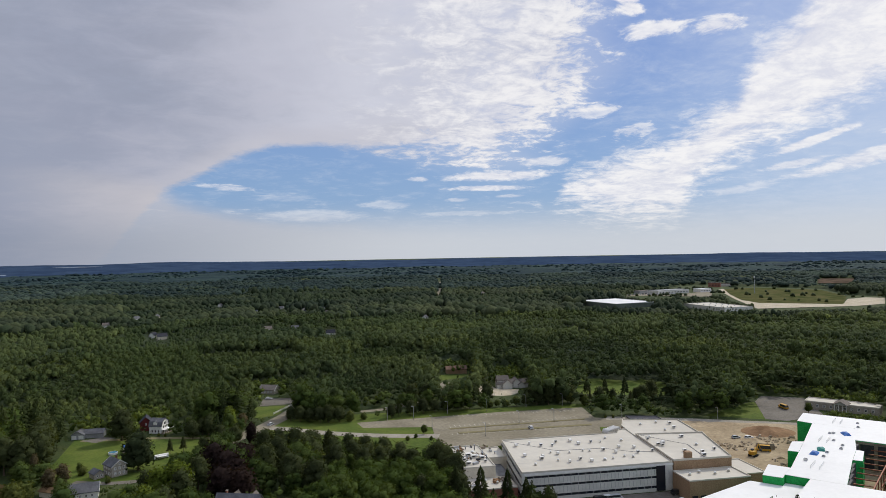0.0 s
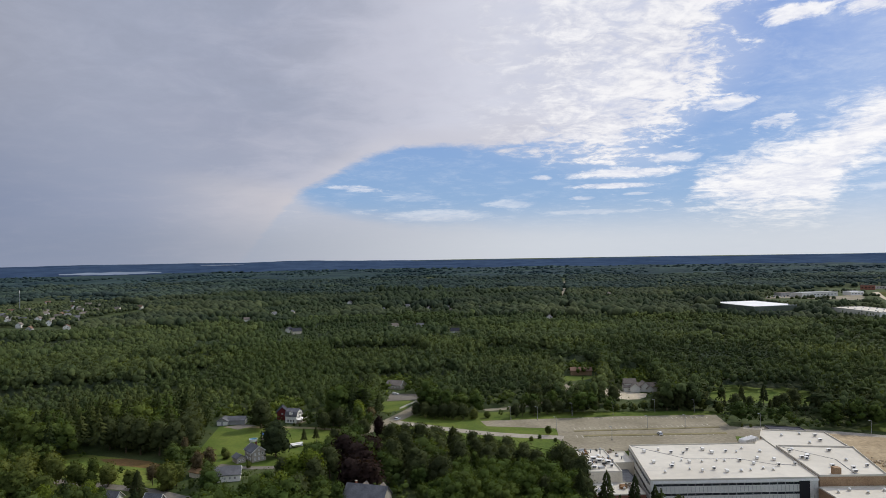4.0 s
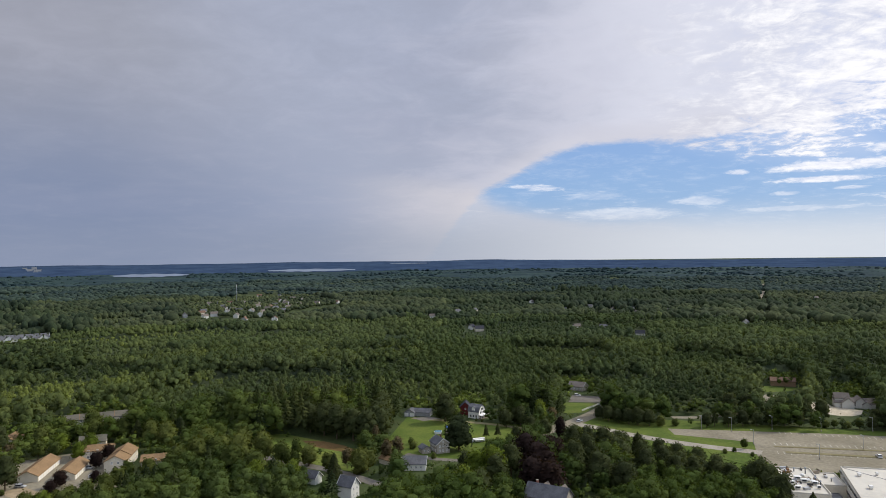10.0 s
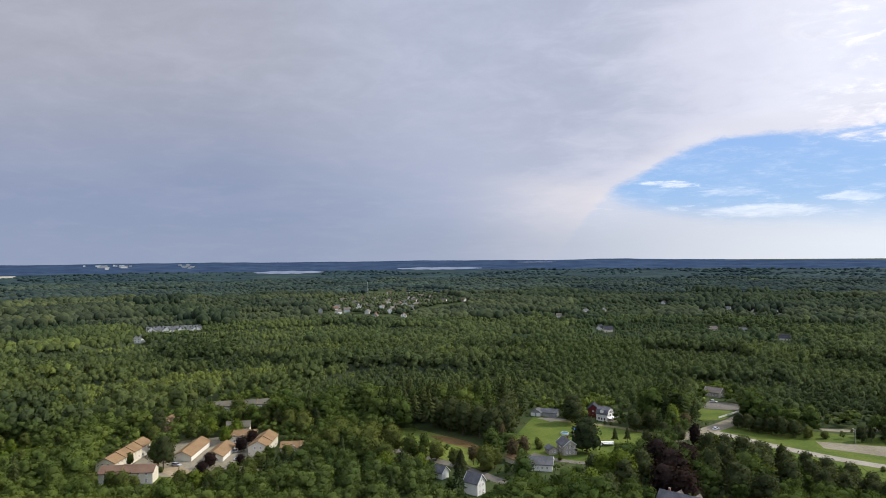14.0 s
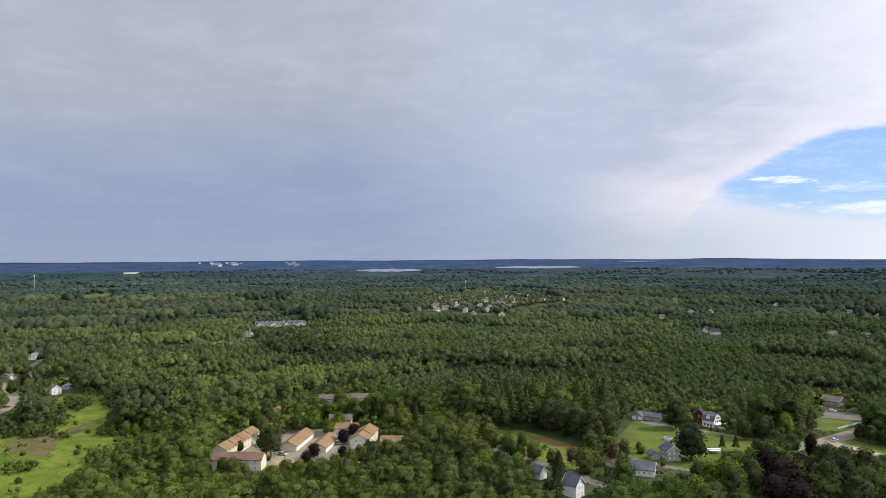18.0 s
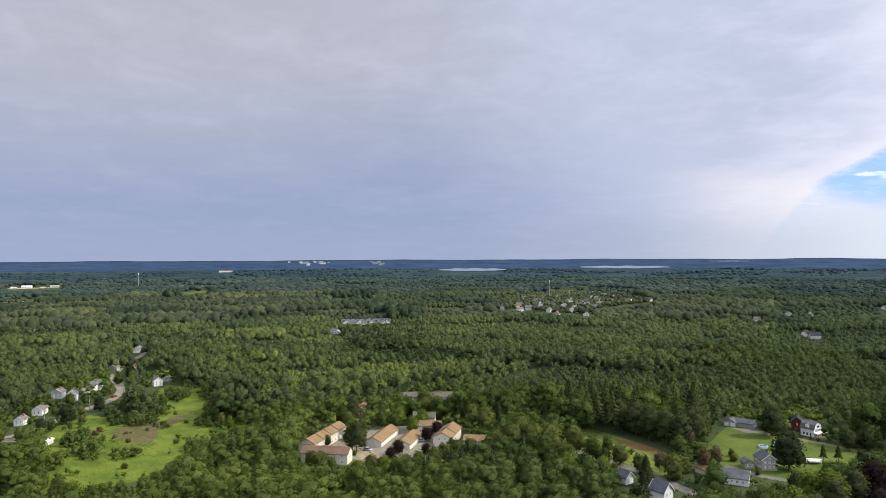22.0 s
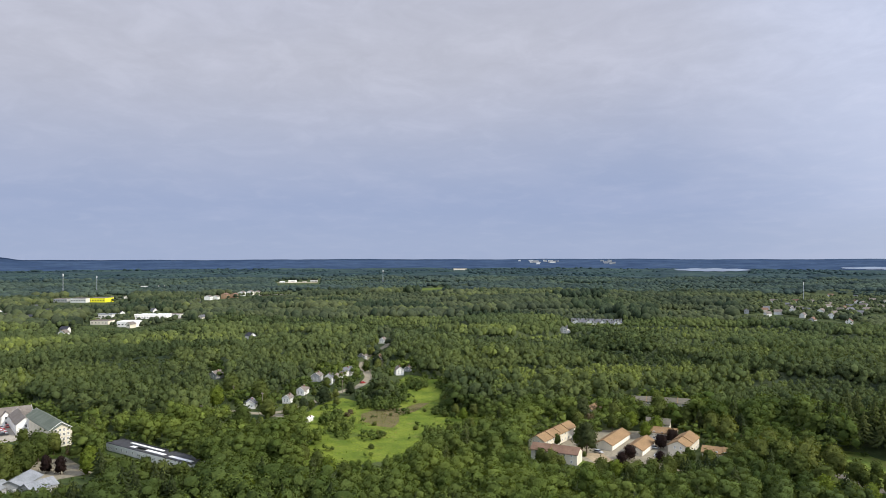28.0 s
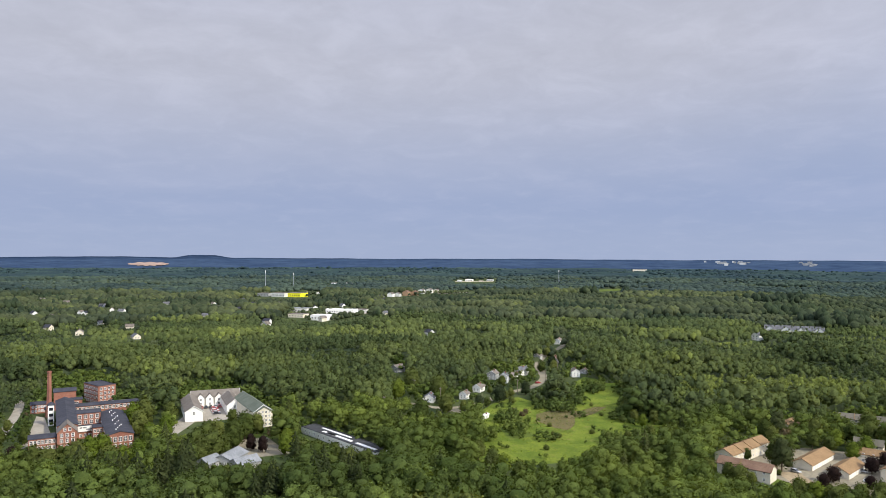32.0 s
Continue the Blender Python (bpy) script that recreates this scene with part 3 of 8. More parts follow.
BOXES = {k: (min(p[0] for p in v), max(p[0] for p in v), min(p[1] for p in v), max(p[1] for p in v)) for k, v in OPEN.items()}


def in_open(x, y):
    hit = np.zeros(x.shape, bool)
    for k, poly in OPEN.items():
        x0, x1, y0, y1 = BOXES[k]
        near = np.flatnonzero((x > x0) & (x < x1) & (y > y0) & (y < y1))
        if len(near):
            hit[near] |= inside(x[near], y[near], poly)
    return hit


def screens(x, y, h, r):
    """Whether a tree of that height and crown radius would stand in open ground or hide it from the camera."""
    bad = np.zeros(x.shape, bool)
    d = np.hypot(x, y)
    nx, ny = -y / d, x / d
    top = EYE_Z / (EYE_Z - h)
    for f in (0.0, 0.2, 0.4, 0.6, 0.8, 0.93):
        k = 1 + (top - 1) * f
        w = r * (0.15 if f < 0.2 else 0.75 if f < 0.9 else 0.3)
        for s in (-1, 0, 1):
            bad |= in_open(x * k + nx * s * w, y * k + ny * s * w)
    return bad


# ---- tree shapes ----


def icosphere(sub):
    bm = bmesh.new()
    bmesh.ops.create_icosphere(bm, subdivisions=sub, radius=1)
    co = np.array([v.co[:] for v in bm.verts])
    tri = np.array([[v.index for v in f.verts] for f in bm.faces])
    bm.free()
    return co, tri


ICO = icosphere(1)


def leaf_cards(rng, centre, r, count, size, heart=None):
    """Loose triangles of leaves standing out of a clump."""
    d = rng.normal(size=(count, 3))
    d[:, 2] = d[:, 2] * 0.8 + 0.35
    d /= np.linalg.norm(d, axis=1)[:, None]
    p = centre + d * (r * rng.uniform(0.66, 1.26, (count, 1)))
    a = rng.normal(size=(count, 3)) + d * 0.3
    a /= np.linalg.norm(a, axis=1)[:, None]
    b = np.cross(d + rng.normal(size=(count, 3)) * 0.6, a)
    b /= np.linalg.norm(b, axis=1)[:, None]
    s = size * rng.uniform(0.6, 1.3, (count, 1))
    co = np.stack([p - a * s * 0.6 - b * s * 0.35, p + a * s * 0.6 - b * s * 0.3, p + b * s * 0.7], 1)
    turned = np.einsum("ij,ij->i", np.cross(co[:, 1] - co[:, 0], co[:, 2] - co[:, 0]), d) < 0
    co[turned] = co[turned][:, ::-1]
    out = d * 0.45 + unit(p - heart) * 1.1 if heart is not None else d
    nrm = np.repeat(out + [0, 0, 0.22] + rng.normal(size=(count, 3)) * 0.5, 3, axis=0)
    return co.reshape(-1, 3), np.arange(count * 3).reshape(-1, 3), nrm


def unit(v):
    return v / np.maximum(np.linalg.norm(v, axis=1)[:, None], 1e-6)


def join(pieces):
    co, tri, nrm, n = [], [], [], 0
    for c, t, v in pieces:
        co.append(c)
        tri.append(t + n)
        nrm.append(v)
        n += len(c)
    return np.concatenate(co), np.concatenate(tri), np.concatenate(nrm)


def broad_crown(seed, clumps, cards, size, squat=1.0, low=0.34):
    """Unit broadleaf crown: 1 high (trunk foot at 0), about 0.3 in radius."""
    rng = np.random.default_rng(seed)
    out = []
    for i in range(clumps):
        a = 6.2832 * (i * 0.381966 + rng.uniform(0, 0.1))
        u = (i + 0.5) / clumps
        zz = low + (0.88 - low) * u + rng.uniform(-0.05, 0.05)
        env = math.sqrt(max(0.05, 1 - ((zz - (low + 0.21)) / 0.45) ** 2)) if zz < 0.9 else 0.3
        rad = 0.27 * squat * env * rng.uniform(0.35, 0.72)
        r = rng.uniform(0.125, 0.175) * squat
        c = np.array([rad * math.cos(a), rad * math.sin(a), zz])
        co = ICO[0] * rng.uniform(0.50, 0.88, (12, 1)) * r * np.array([1, 1, 0.9]) + c
        heart = np.array([0, 0, low + 0.2])
        out.append((co, ICO[1], ICO[0] * 0.5 + unit(co - heart) * 1.1 + [0, 0, 0.25] + rng.normal(size=(12, 3)) * 0.15))
        if cards:
            out.append(leaf_cards(rng, c, r, cards, size, heart))
    return join(out)


def pine_crown(seed, tiers, arms, slim=1.0):
    """Unit pine crown: whorls of drooping, ragged branches."""
    rng = np.random.default_rng(seed)
    out = []
    for i in range(tiers):
        u = i / (tiers - 1)
        z = 0.28 + 0.68 * u
        rad = (0.23 * (1 - u) ** 0.7 + 0.035) * slim
        for j in range(arms):
            a = 6.2832 * (j + rng.uniform(-0.35, 0.35) + 0.5 * (i % 2)) / arms
            r = rad * rng.uniform(0.65, 1.2)
            w = 2.6 / arms
            up = rng.uniform(-0.01, 0.035)
            d0, d1, d2 = [np.array([math.cos(a + k), math.sin(a + k), 0]) for k in (-w * 0.5, 0, w * 0.5)]
            zt = np.array([0, 0, z])
            co = np.array([zt + [0, 0, 0.055], zt + d0 * r * 0.6 + [0, 0, up - 0.01], zt + d1 * r + [0, 0, up - 0.03], zt + d2 * r * 0.6 + [0, 0, up - 0.01], zt + d1 * r * 0.55 + [0, 0, up + 0.03], zt + d1 * r * 0.4 - [0, 0, 0.04]])
            out.append((co, np.array([[0, 1, 4], [1, 2, 4], [2, 3, 4], [3, 0, 4], [1, 5, 2], [2, 5, 3]]), np.array([d1 * 0.3 + [0, 0, 1], d0 + [0, 0, 0.5], d1 + [0, 0, 0.35], d2 + [0, 0, 0.5], d1 * 0.6 + [0, 0, 0.9], d1 + [0, 0, -0.6]]) + rng.normal(size=(6, 3)) * 0.15))
    out.append((np.array([[0.02, 0, 0.9], [-0.01, 0.017, 0.9], [-0.01, -0.017, 0.9], [0, 0, 1.02]]), np.array([[0, 1, 3], [1, 2, 3], [2, 0, 3]]), np.array([[1.0, 0, 0.3], [-0.5, 0.85, 0.3], [-0.5, -0.85, 0.3], [0, 0, 1.0]])))
    return join(out)


def dome(seed, rings=3, seg=7):
    """Unit far tree: an uneven dome over a short skirt."""
    rng = np.random.default_rng(seed)
    co = [[0, 0, 1.0]]
    for i in range(rings):
        a0 = (i + 1) / rings
        for j in range(seg):
            a = 6.2832 * (j + 0.5 * (i % 2) + rng.uniform(-0.25, 0.25)) / seg
            r = 0.31 * math.sin(a0 * 1.75) * rng.uniform(0.72, 1.2)
            co.append([r * math.cos(a), r * math.sin(a), 1.0 - 0.62 * (1 - math.cos(a0 * 1.7)) + rng.uniform(-0.06, 0.06)])
    tri = [[0, 1 + j, 1 + (j + 1) % seg] for j in range(seg)]
    for i in range(rings - 1):
        for j in range(seg):
            a, b = 1 + i * seg + j, 1 + i * seg + (j + 1) % seg
            tri += [[a, a + seg, b], [b, a + seg, b + seg]]
    co = np.array(co)
    return co, np.array(tri), (co - [0, 0, 0.55]) * [1, 1, 0.9] + rng.normal(size=co.shape) * 0.05


def far_crown(seed, lumps, cards):
    """Unit tree for the middle distance: uneven lumps and loose leaves."""
    rng = np.random.default_rng(seed)
    out = []
    for i in range(lumps):
        a = 6.2832 * (i / max(lumps, 1) + rng.uniform(-0.1, 0.1))
        rad, z, r = ((0.05, 0.78, 0.17), (0.14, 0.62, 0.19), (0.15, 0.52, 0.19))[i] if lumps > 1 else (0.0, 0.68, 0.24)
        c = np.array([rad * math.cos(a), rad * math.sin(a), z + rng.uniform(-0.07, 0.07)])
        r *= rng.uniform(0.85, 1.15)
        out.append((ICO[0] * rng.uniform(0.5, 0.92, (12, 1)) * r * [1, 1, 1.15] + c, ICO[1], ICO[0] * 0.5 + unit(ICO[0] * r + c - [0, 0, 0.45]) + [0, 0, 0.25] + rng.normal(size=(12, 3)) * 0.12))
        out.append(leaf_cards(rng, c, r * 1.02, cards, 0.058, np.array([0, 0, 0.45])))
    return join(out)


def plant_all(name, label, mat, shapes, x, y, z, h, wide, tint, seed):
    """One mesh of many trees, each a turned and scaled copy of one of the shapes."""
    rng = np.random.default_rng(seed)
    pick = rng.integers(0, len(shapes), len(x))
    turn = rng.uniform(0, 6.2832, len(x))
    cos, tris, tints, nrms, base = [], [], [], [], 0
    for s, (co, tri, nv) in enumerate(shapes):
        k = np.flatnonzero(pick == s)
        if not len(k):
            continue
        c, sn, hh, ww = np.cos(turn[k])[:, None], np.sin(turn[k])[:, None], h[k][:, None], (h[k] * wide[k])[:, None]
        px = (co[None, :, 0] * c - co[None, :, 1] * sn) * ww + x[k][:, None]
        py = (co[None, :, 0] * sn + co[None, :, 1] * c) * ww + y[k][:, None]
        pz = co[None, :, 2] * hh + z[k][:, None]
        cos.append(np.stack([px, py, pz], 2).reshape(-1, 3))
        nrms.append(np.stack([nv[None, :, 0] * c - nv[None, :, 1] * sn, nv[None, :, 0] * sn + nv[None, :, 1] * c, nv[None, :, 2] + 0 * c], 2).reshape(-1, 3))
        tris.append((tri[None] + (np.arange(len(k)) * len(co))[:, None, None] + base).reshape(-1, 3))
        tints.append(np.repeat(tint[k], len(co)))
        base += len(k) * len(co)
    return tagged(new(name, mesh_arrays(name, np.concatenate(cos), np.concatenate(tris), mat, np.concatenate(tints), nrm=np.concatenate(nrms))), label, "woods", kind="stuff")


def scatter(step, r0, r1, a0, a1, seed):
    rng = np.random.default_rng(seed)
    n = int(r1 / step) + 1
    gx, gy = np.meshgrid(np.arange(-n, n + 1) * step, np.arange(-n, n + 1) * step)
    x, y = gx.ravel() + rng.uniform(-0.42, 0.42, gx.size) * step, gy.ravel() + rng.uniform(-0.42, 0.42, gx.size) * step
    d, a = np.hypot(x, y), np.degrees(np.arctan2(x, y))
    k = (d > r0) & (d < r1) & (a > a0) & (a < a1)
    return x[k], y[k], d[k], rng


def patches(x, y, size, seed):
    """A smooth field of 0 to 1 over the plan."""
    rng = np.random.default_rng(seed)
    v = np.zeros_like(x)
    for k in range(7):
        a, p = rng.uniform(0, 6.2832), rng.uniform(0, 6.2832)
        w = 6.2832 / (size * rng.uniform(0.5, 1.6))
        v += np.sin((x * math.cos(a) + y * math.sin(a)) * w + p)
    return 0.5 + 0.5 * np.tanh(v / 2.2)


def stands(x, y, size, seed):
    """Two random values for each stand of trees: a stand is the cell of the nearest of many scattered seeds."""
    best, u, v = np.full(x.shape, 9e9), np.zeros(x.shape), np.zeros(x.shape)
    ix, iy = np.floor(x / size), np.floor(y / size)
    for dx in (-1, 0, 1):
        for dy in (-1, 0, 1):
            cx, cy = ix + dx, iy + dy
            h1 = np.modf(np.abs(np.sin(cx * 127.1 + cy * 311.7 + seed) * 43758.5453))[0]
            h2 = np.modf(np.abs(np.sin(cx * 269.5 + cy * 183.3 + seed) * 24634.6345))[0]
            dd = ((cx + 0.1 + 0.8 * h1) * size - x) ** 2 + ((cy + 0.1 + 0.8 * h2) * size - y) ** 2
            near = dd < best
            best, u, v = np.where(near, dd, best), np.where(near, np.modf(h1 * 57.3 + h2 * 13.7)[0], u), np.where(near, np.modf(h1 * 91.7 + h2 * 37.1)[0], v)
    return u, v


# far houses among the trees, and the line of sight kept low before them
homes = random.Random(9)
HOMES = []
for span in ((-108, -90, 7), (-30, -24, 2), (-4, 8, 2)):
    for _ in range(span[2]):
        ha, hr = math.radians(homes.uniform(span[0], span[1])), homes.uniform(950, 1750)
        HOMES.append((hr * math.sin(ha), hr * math.cos(ha)))
HOMES += [(-1379, -508), (-1137, -465), (-1076, -413), (-1130, -390), (-1264, -409), (-1167, -348), (-917, -264), (-1463, -583), (-1195, -176), (-935, -102), (-1091, 60),
          (-1143, -400), (-966, -314), (-919, -359), (-859, -302), (-807, -226), (-1331, -321), (-1321, -237), (-1072, -204), (-1314, -169), (-977, -105), (-1259, -6), (-1219, -52)]
HOMES += [(-306, 1152), (-285, 1230), (-245, 1160), (-220, 1130), (-210, 1202), (-187, 1124), (-179, 1406), (-262, 1148), (-235, 1182)]
HOMES += [(-818, 97), (-1367, 55), (-1523, 75), (-1400, 74), (-467, 1070), (-448, 1099), (-344, 833), (-329, 820), (-288, 1176), (-207, 1197), (-149, 1178), (-6, 1155), (-28, 1000),
          (-221, 882), (-188, 884), (-134, 827), (-422, 1329), (-359, 1700), (-74, 1214)]


def before_homes(x, y):
    low = np.zeros(x.shape, bool)
    for hx, hy in HOMES:
        d = math.hypot(hx, hy)
        along, across = (x * hx + y * hy) / d - d, (x * hy - y * hx) / d
        low |= (along > -95) & (along < 10) & (np.abs(across) < 9)
    return low


# young bright stands: place, reach across and along the line of sight
BRIGHT = [(-447, 294, 75, 40), (-470, 245, 45, 30), (-613, 642, 60, 45), (-450, 362, 45, 25), (-390, 396, 40, 25), (-420, 205, 35, 25), (-690, 560, 60, 30), (-330, 560, 50, 30), (-900, 760, 70, 60)]


def bright(x, y):
    lit = np.zeros(x.shape, bool)
    for bx, by, bw, bl in BRIGHT:
        d = math.hypot(bx, by)
        along, across = (x * bx + y * by) / d - d, (x * by - y * bx) / d
        wob = 1 + 0.25 * np.sin(across * 0.09) + 0.2 * np.sin(along * 0.13 + 1)
        lit |= (along / bl) ** 2 + (across / bw) ** 2 < wob
    return lit


# ---- woods ----
# single trees: kind, place, height, width
FARM_TREES = [
    ("broad", -137, 376, 8, 1.1), ("broad", -131, 379, 9, 1.1), ("bush", -166, 319, 3.4, 1), ("bush", -150, 377, 2, 1), ("bush", -154, 378, 1.8, 1), ("bush", -144, 300, 3, 1),
    ("pine", -188, 393, 8, 0.6), ("pine", -184, 395, 8, 0.6), ("pine", -191, 391, 7, 0.6),
]
LANE_TREES = [
    ("lime", -114, 279, 12.5, 1.25), ("broad", -103, 274, 13, 1.3), ("broad", -121, 284, 10, 1.2), ("rust", -159, 292, 11, 0.9), ("rust", -163, 288, 9, 0.9), ("broad", -205, 276, 9, 0.9),
    ("broad", -163, 272, 10, 1.2), ("broad", -167, 270, 10, 1.1),
    ("pine", -168, 252, 12, 1), ("pine", -163, 245, 15, 1.0),
]
CONDO_TREES = [
    ("broad", -296, 192, 11.5, 1.1), ("broad", -301, 236, 8.5, 1.2), ("broad", -318, 226, 10, 1), ("rust", -300, 199, 6, 0.8), ("bush", -284, 186, 2.6, 1.2), ("broad", -338, 214, 11, 1.1),
    ("bush", -255, 208, 2, 1), ("bush", -262, 212, 2, 1), ("broad", -279, 160, 8, 1.2), ("broad", -286, 155, 8, 1.2), ("broad", -272, 166, 6, 1.2), ("bush", -278, 178, 3, 1.2),
    ("broad", -254, 222, 8, 1.2), ("broad", -246, 226, 9, 1.3), ("broad", -240, 233, 10, 1.3),
]
MEADOW_TREES = [
    ("bush", -352, 106, 2.6, 1.6), ("bush", -356, 110, 2.4, 1.6), ("bush", -380, 112, 2.4, 1.3), ("bush", -402, 150, 2.2, 1.4), ("bush", -362, 130, 2.6, 1.3), ("round", -427, 76, 6, 1.2), ("round", -435, 88, 6, 1.2), ("round", -441, 105, 5, 1.3), ("round", -455, 104, 6, 1.2), ("round", -464, 110, 6, 1.2), ("round", -424, 62, 6, 1.2), ("round", -476, 98, 5, 1.2), ("round", -478, 84, 7, 1.1), ("round", -508, 122, 6, 1.1), ("round", -527, 140, 6, 1.1), ("dark", -503, 150, 7, 1.0), ("round", -513, 156, 8, 1.1), ("round", -548, 164, 8, 1.1), ("round", -562, 169, 9, 1.1), ("dark", -577, 172, 10, 1.1), ("round", -590, 176, 8, 1.2), ("round", -640, 186, 9, 1.2), ("round", -664, 193, 10, 1.2), ("rust", -402, 102, 4, 1.6),
    ("rust", -409, 106, 3.8, 1.6), ("rust", -414, 100, 3.5, 1.5), ("round", -500, 112, 8, 1.1), ("round", -560, 158, 9, 1.1),
]
APARTMENT_TREES = [
    ("maple", -351, -45, 8, 0.9), ("maple", -347, -39, 8, 0.9), ("maple", -378, -52, 7, 0.8), ("rust", -370, -38, 7, 0.9), ("lime", -352, -28, 10, 1.2), ("broad", -405, -62, 9, 1),
]
SCHOOL_TREES = [
    ("pine", 3, 262, 16, 0.9), ("pine", 12, 259, 17, 0.9), ("pine", 22, 262, 15, 0.8), ("pine", 28, 254, 14, 0.9), ("broad", 36, 252, 11, 0.9), ("broad", -10, 268, 11, 1),
    ("broad", -12, 372, 5, 1.1), ("bush", -16, 365, 2.2, 1.2), ("bush", -8, 360, 2, 1.2), ("bush", -20, 360, 2.4, 1.2), ("bush", -4, 352, 2.6, 1), ("bush", 94, 400, 2, 1),
    ("bush", 90, 401, 1.8, 1), ("broad", 206, 403, 6, 1.1), ("pine", 92, 462, 12, 1), ("pine", 103, 459, 12, 0.9), ("pine", 115, 456, 13, 1), ("broad", 74, 455, 13, 1.2),
    ("broad", 62, 452, 9, 1.2), ("broad", 80, 462, 12, 1.1), ("broad", 130, 450, 12, 1.2), ("broad", 142, 444, 12, 1.2),
]
SCHOOL_TREES_MORE = [
    ("broad", 152, 438, 13, 1.2), ("broad", 163, 430, 13, 1.2), ("broad", 172, 424, 11, 1.1), ("broad", 122, 440, 11, 1.2),
]
MILL_TREES = [
    ("broad", -372, -168, 9, 1.2), ("broad", -360, -172, 10, 1.2), ("broad", -352, -160, 8, 1.2),
]
COPPER_TREES = [
    ("maple", -100, 302, 15, 1.25), ("maple", -88, 287, 16, 1.3), ("maple", -90, 311, 14, 1.2), ("maple", -86, 269, 15, 1.2), ("maple", -79, 270, 15, 1.2), ("round", -74, 310, 16, 1.1),
    ("round", -60, 309, 16, 1.15), ("round", -77, 301, 15, 1.1), ("round", -63, 285, 16, 1.2), ("round", -48, 303, 14, 1.1), ("pine", -56, 334, 13, 1), ("round", -36, 302, 13, 1.1),
    ("broad", -29, 307, 12, 1.1), ("round", -52, 278, 15, 1.2), ("lime", -107, 281, 14, 1.2), ("round", -102, 289, 14, 1.1), ("lime", -110, 257, 12, 1.2), ("lime", -118, 253, 12, 1.1),
    ("round", -102, 253, 13, 1.1),
]
FARM_YARD_TREES = [
    ("dark", -139, 318, 16.5, 1.25), ("round", -170, 370, 16, 1.25), ("broad", -133, 370, 10, 1.1), ("round", -127, 377, 11, 1), ("lime", -118, 385, 13, 0.9), ("broad", -114, 355, 11, 1.1),
    ("broad", -107, 357, 10, 1.2), ("broad", -117, 340, 9, 1.1), ("pine", -129, 346, 8, 1), ("pine", -134, 342, 8, 0.9), ("maple", -99, 358, 11, 0.85), ("bush", -92, 364, 6, 1.2),
    ("rust", -112, 389, 9, 0.9), ("bush", -155, 391, 3, 1.2), ("bush", -161, 312, 4, 1.2),
]
COURT_TREES = [
    ("deep", -288, 190, 15, 1.0), ("round", -332, 214, 9, 1.1), ("rust", -330, 220, 8, 1.1), ("round", -333, 225, 9, 1), ("round", -333, 238, 12, 1), ("lime", -318, 238, 10, 1.2),
    ("lime", -299, 233, 9, 1.1), ("broad", -337, 258, 11, 1.1), ("maple", -281, 228, 7.5, 1.25), ("maple", -287, 240, 7.5, 1.25), ("maple", -272, 203, 7, 1.25), ("maple", -263, 192, 7, 1.2),
    ("maple", -263, 213, 5, 1.4), ("round", -323, 261, 12, 1.1), ("round", -317, 265, 12, 1.1), ("round", -311, 269, 12, 1.1), ("pine", -296, 265, 13, 1.2), ("round", -289, 267, 13, 1.1),
    ("round", -275, 264, 14, 1.1), ("pine", -278, 276, 14, 1.2), ("broad", -305, 184, 6, 1.1), ("round", -272, 161, 9, 1.2),
]
COURT_TREES_MORE = [
    ("bush", -265, 182, 5, 1.1), ("lime", -303, 243, 10, 1.15), ("round", -334, 270, 13, 1.1), ("round", -345, 278, 12, 1.1), ("broad", -326, 250, 10, 1.1), ("round", -314, 232, 8, 1.1), ("deep", -346, 226, 13, 1.1),
]
LANE_SIDE_TREES = [
    ("broad", -232, 271, 13, 1.1), ("broad", -214, 265, 13, 1), ("broad", -201, 264, 8, 1), ("broad", -196, 263, 8, 1), ("round", -190, 242, 10, 1.1), ("lime", -195, 234, 11, 1.1),
    ("round", -237, 246, 14, 1.2), ("broad", -232, 251, 14, 1.2), ("round", -215, 243, 14, 1.2), ("round", -241, 238, 12, 1.2),
]
MILL_SIDE_TREES = [
    ("maple", -343, -149, 8, 1.1), ("round", -377, -158, 8, 1), ("broad", -400, -176, 7, 1.1), ("rust", -428, -179, 5, 1.1), ("broad", -326, -133, 12, 1.1), ("round", -318, -124, 13, 1.1),
    ("broad", -322, -119, 13, 1.1), ("round", -333, -118, 12, 1.1), ("lime", -339, -114, 12, 1.1), ("lime", -343, -110, 12, 1), ("round", -320, -100, 13, 1.2), ("lime", -326, -96, 11, 1.2),
    ("lime", -332, -91, 11, 1.2), ("round", -334, -85, 11, 1.2), ("round", -386, -106, 14, 1.1), ("round", -414, -111, 14, 1.1), ("lime", -408, -115, 13, 1), ("lime", -361, -94, 12, 1),
    ("lime", -380, -91, 12, 1), ("broad", -413, -97, 12, 1), ("broad", -450, -111, 13, 1.2),
]
TERRACE_TREES = [
    ("round", -344, -69, 13, 1.1), ("round", -353, -66, 14, 1.1), ("round", -356, -62, 14, 1.1), ("round", -334, -60, 14, 1.2), ("round", -333, -64, 12, 1.2), ("broad", -347, -77, 8, 1.2),
    ("round", -373, -51, 14, 1.1), ("round", -356, -54, 14, 1.1), ("round", -340, -56, 11, 1.1), ("round", -383, -46, 11, 1), ("lime", -342, -28, 10, 1.1), ("round", -325, -13, 11, 1.2),
    ("broad", -320, -5, 11, 1.2), ("round", -311, 2, 11, 1.2), ("broad", -306, 9, 11, 1.2), ("round", -306, 16, 10, 1.2), ("broad", -329, -20, 10, 1.2),
]
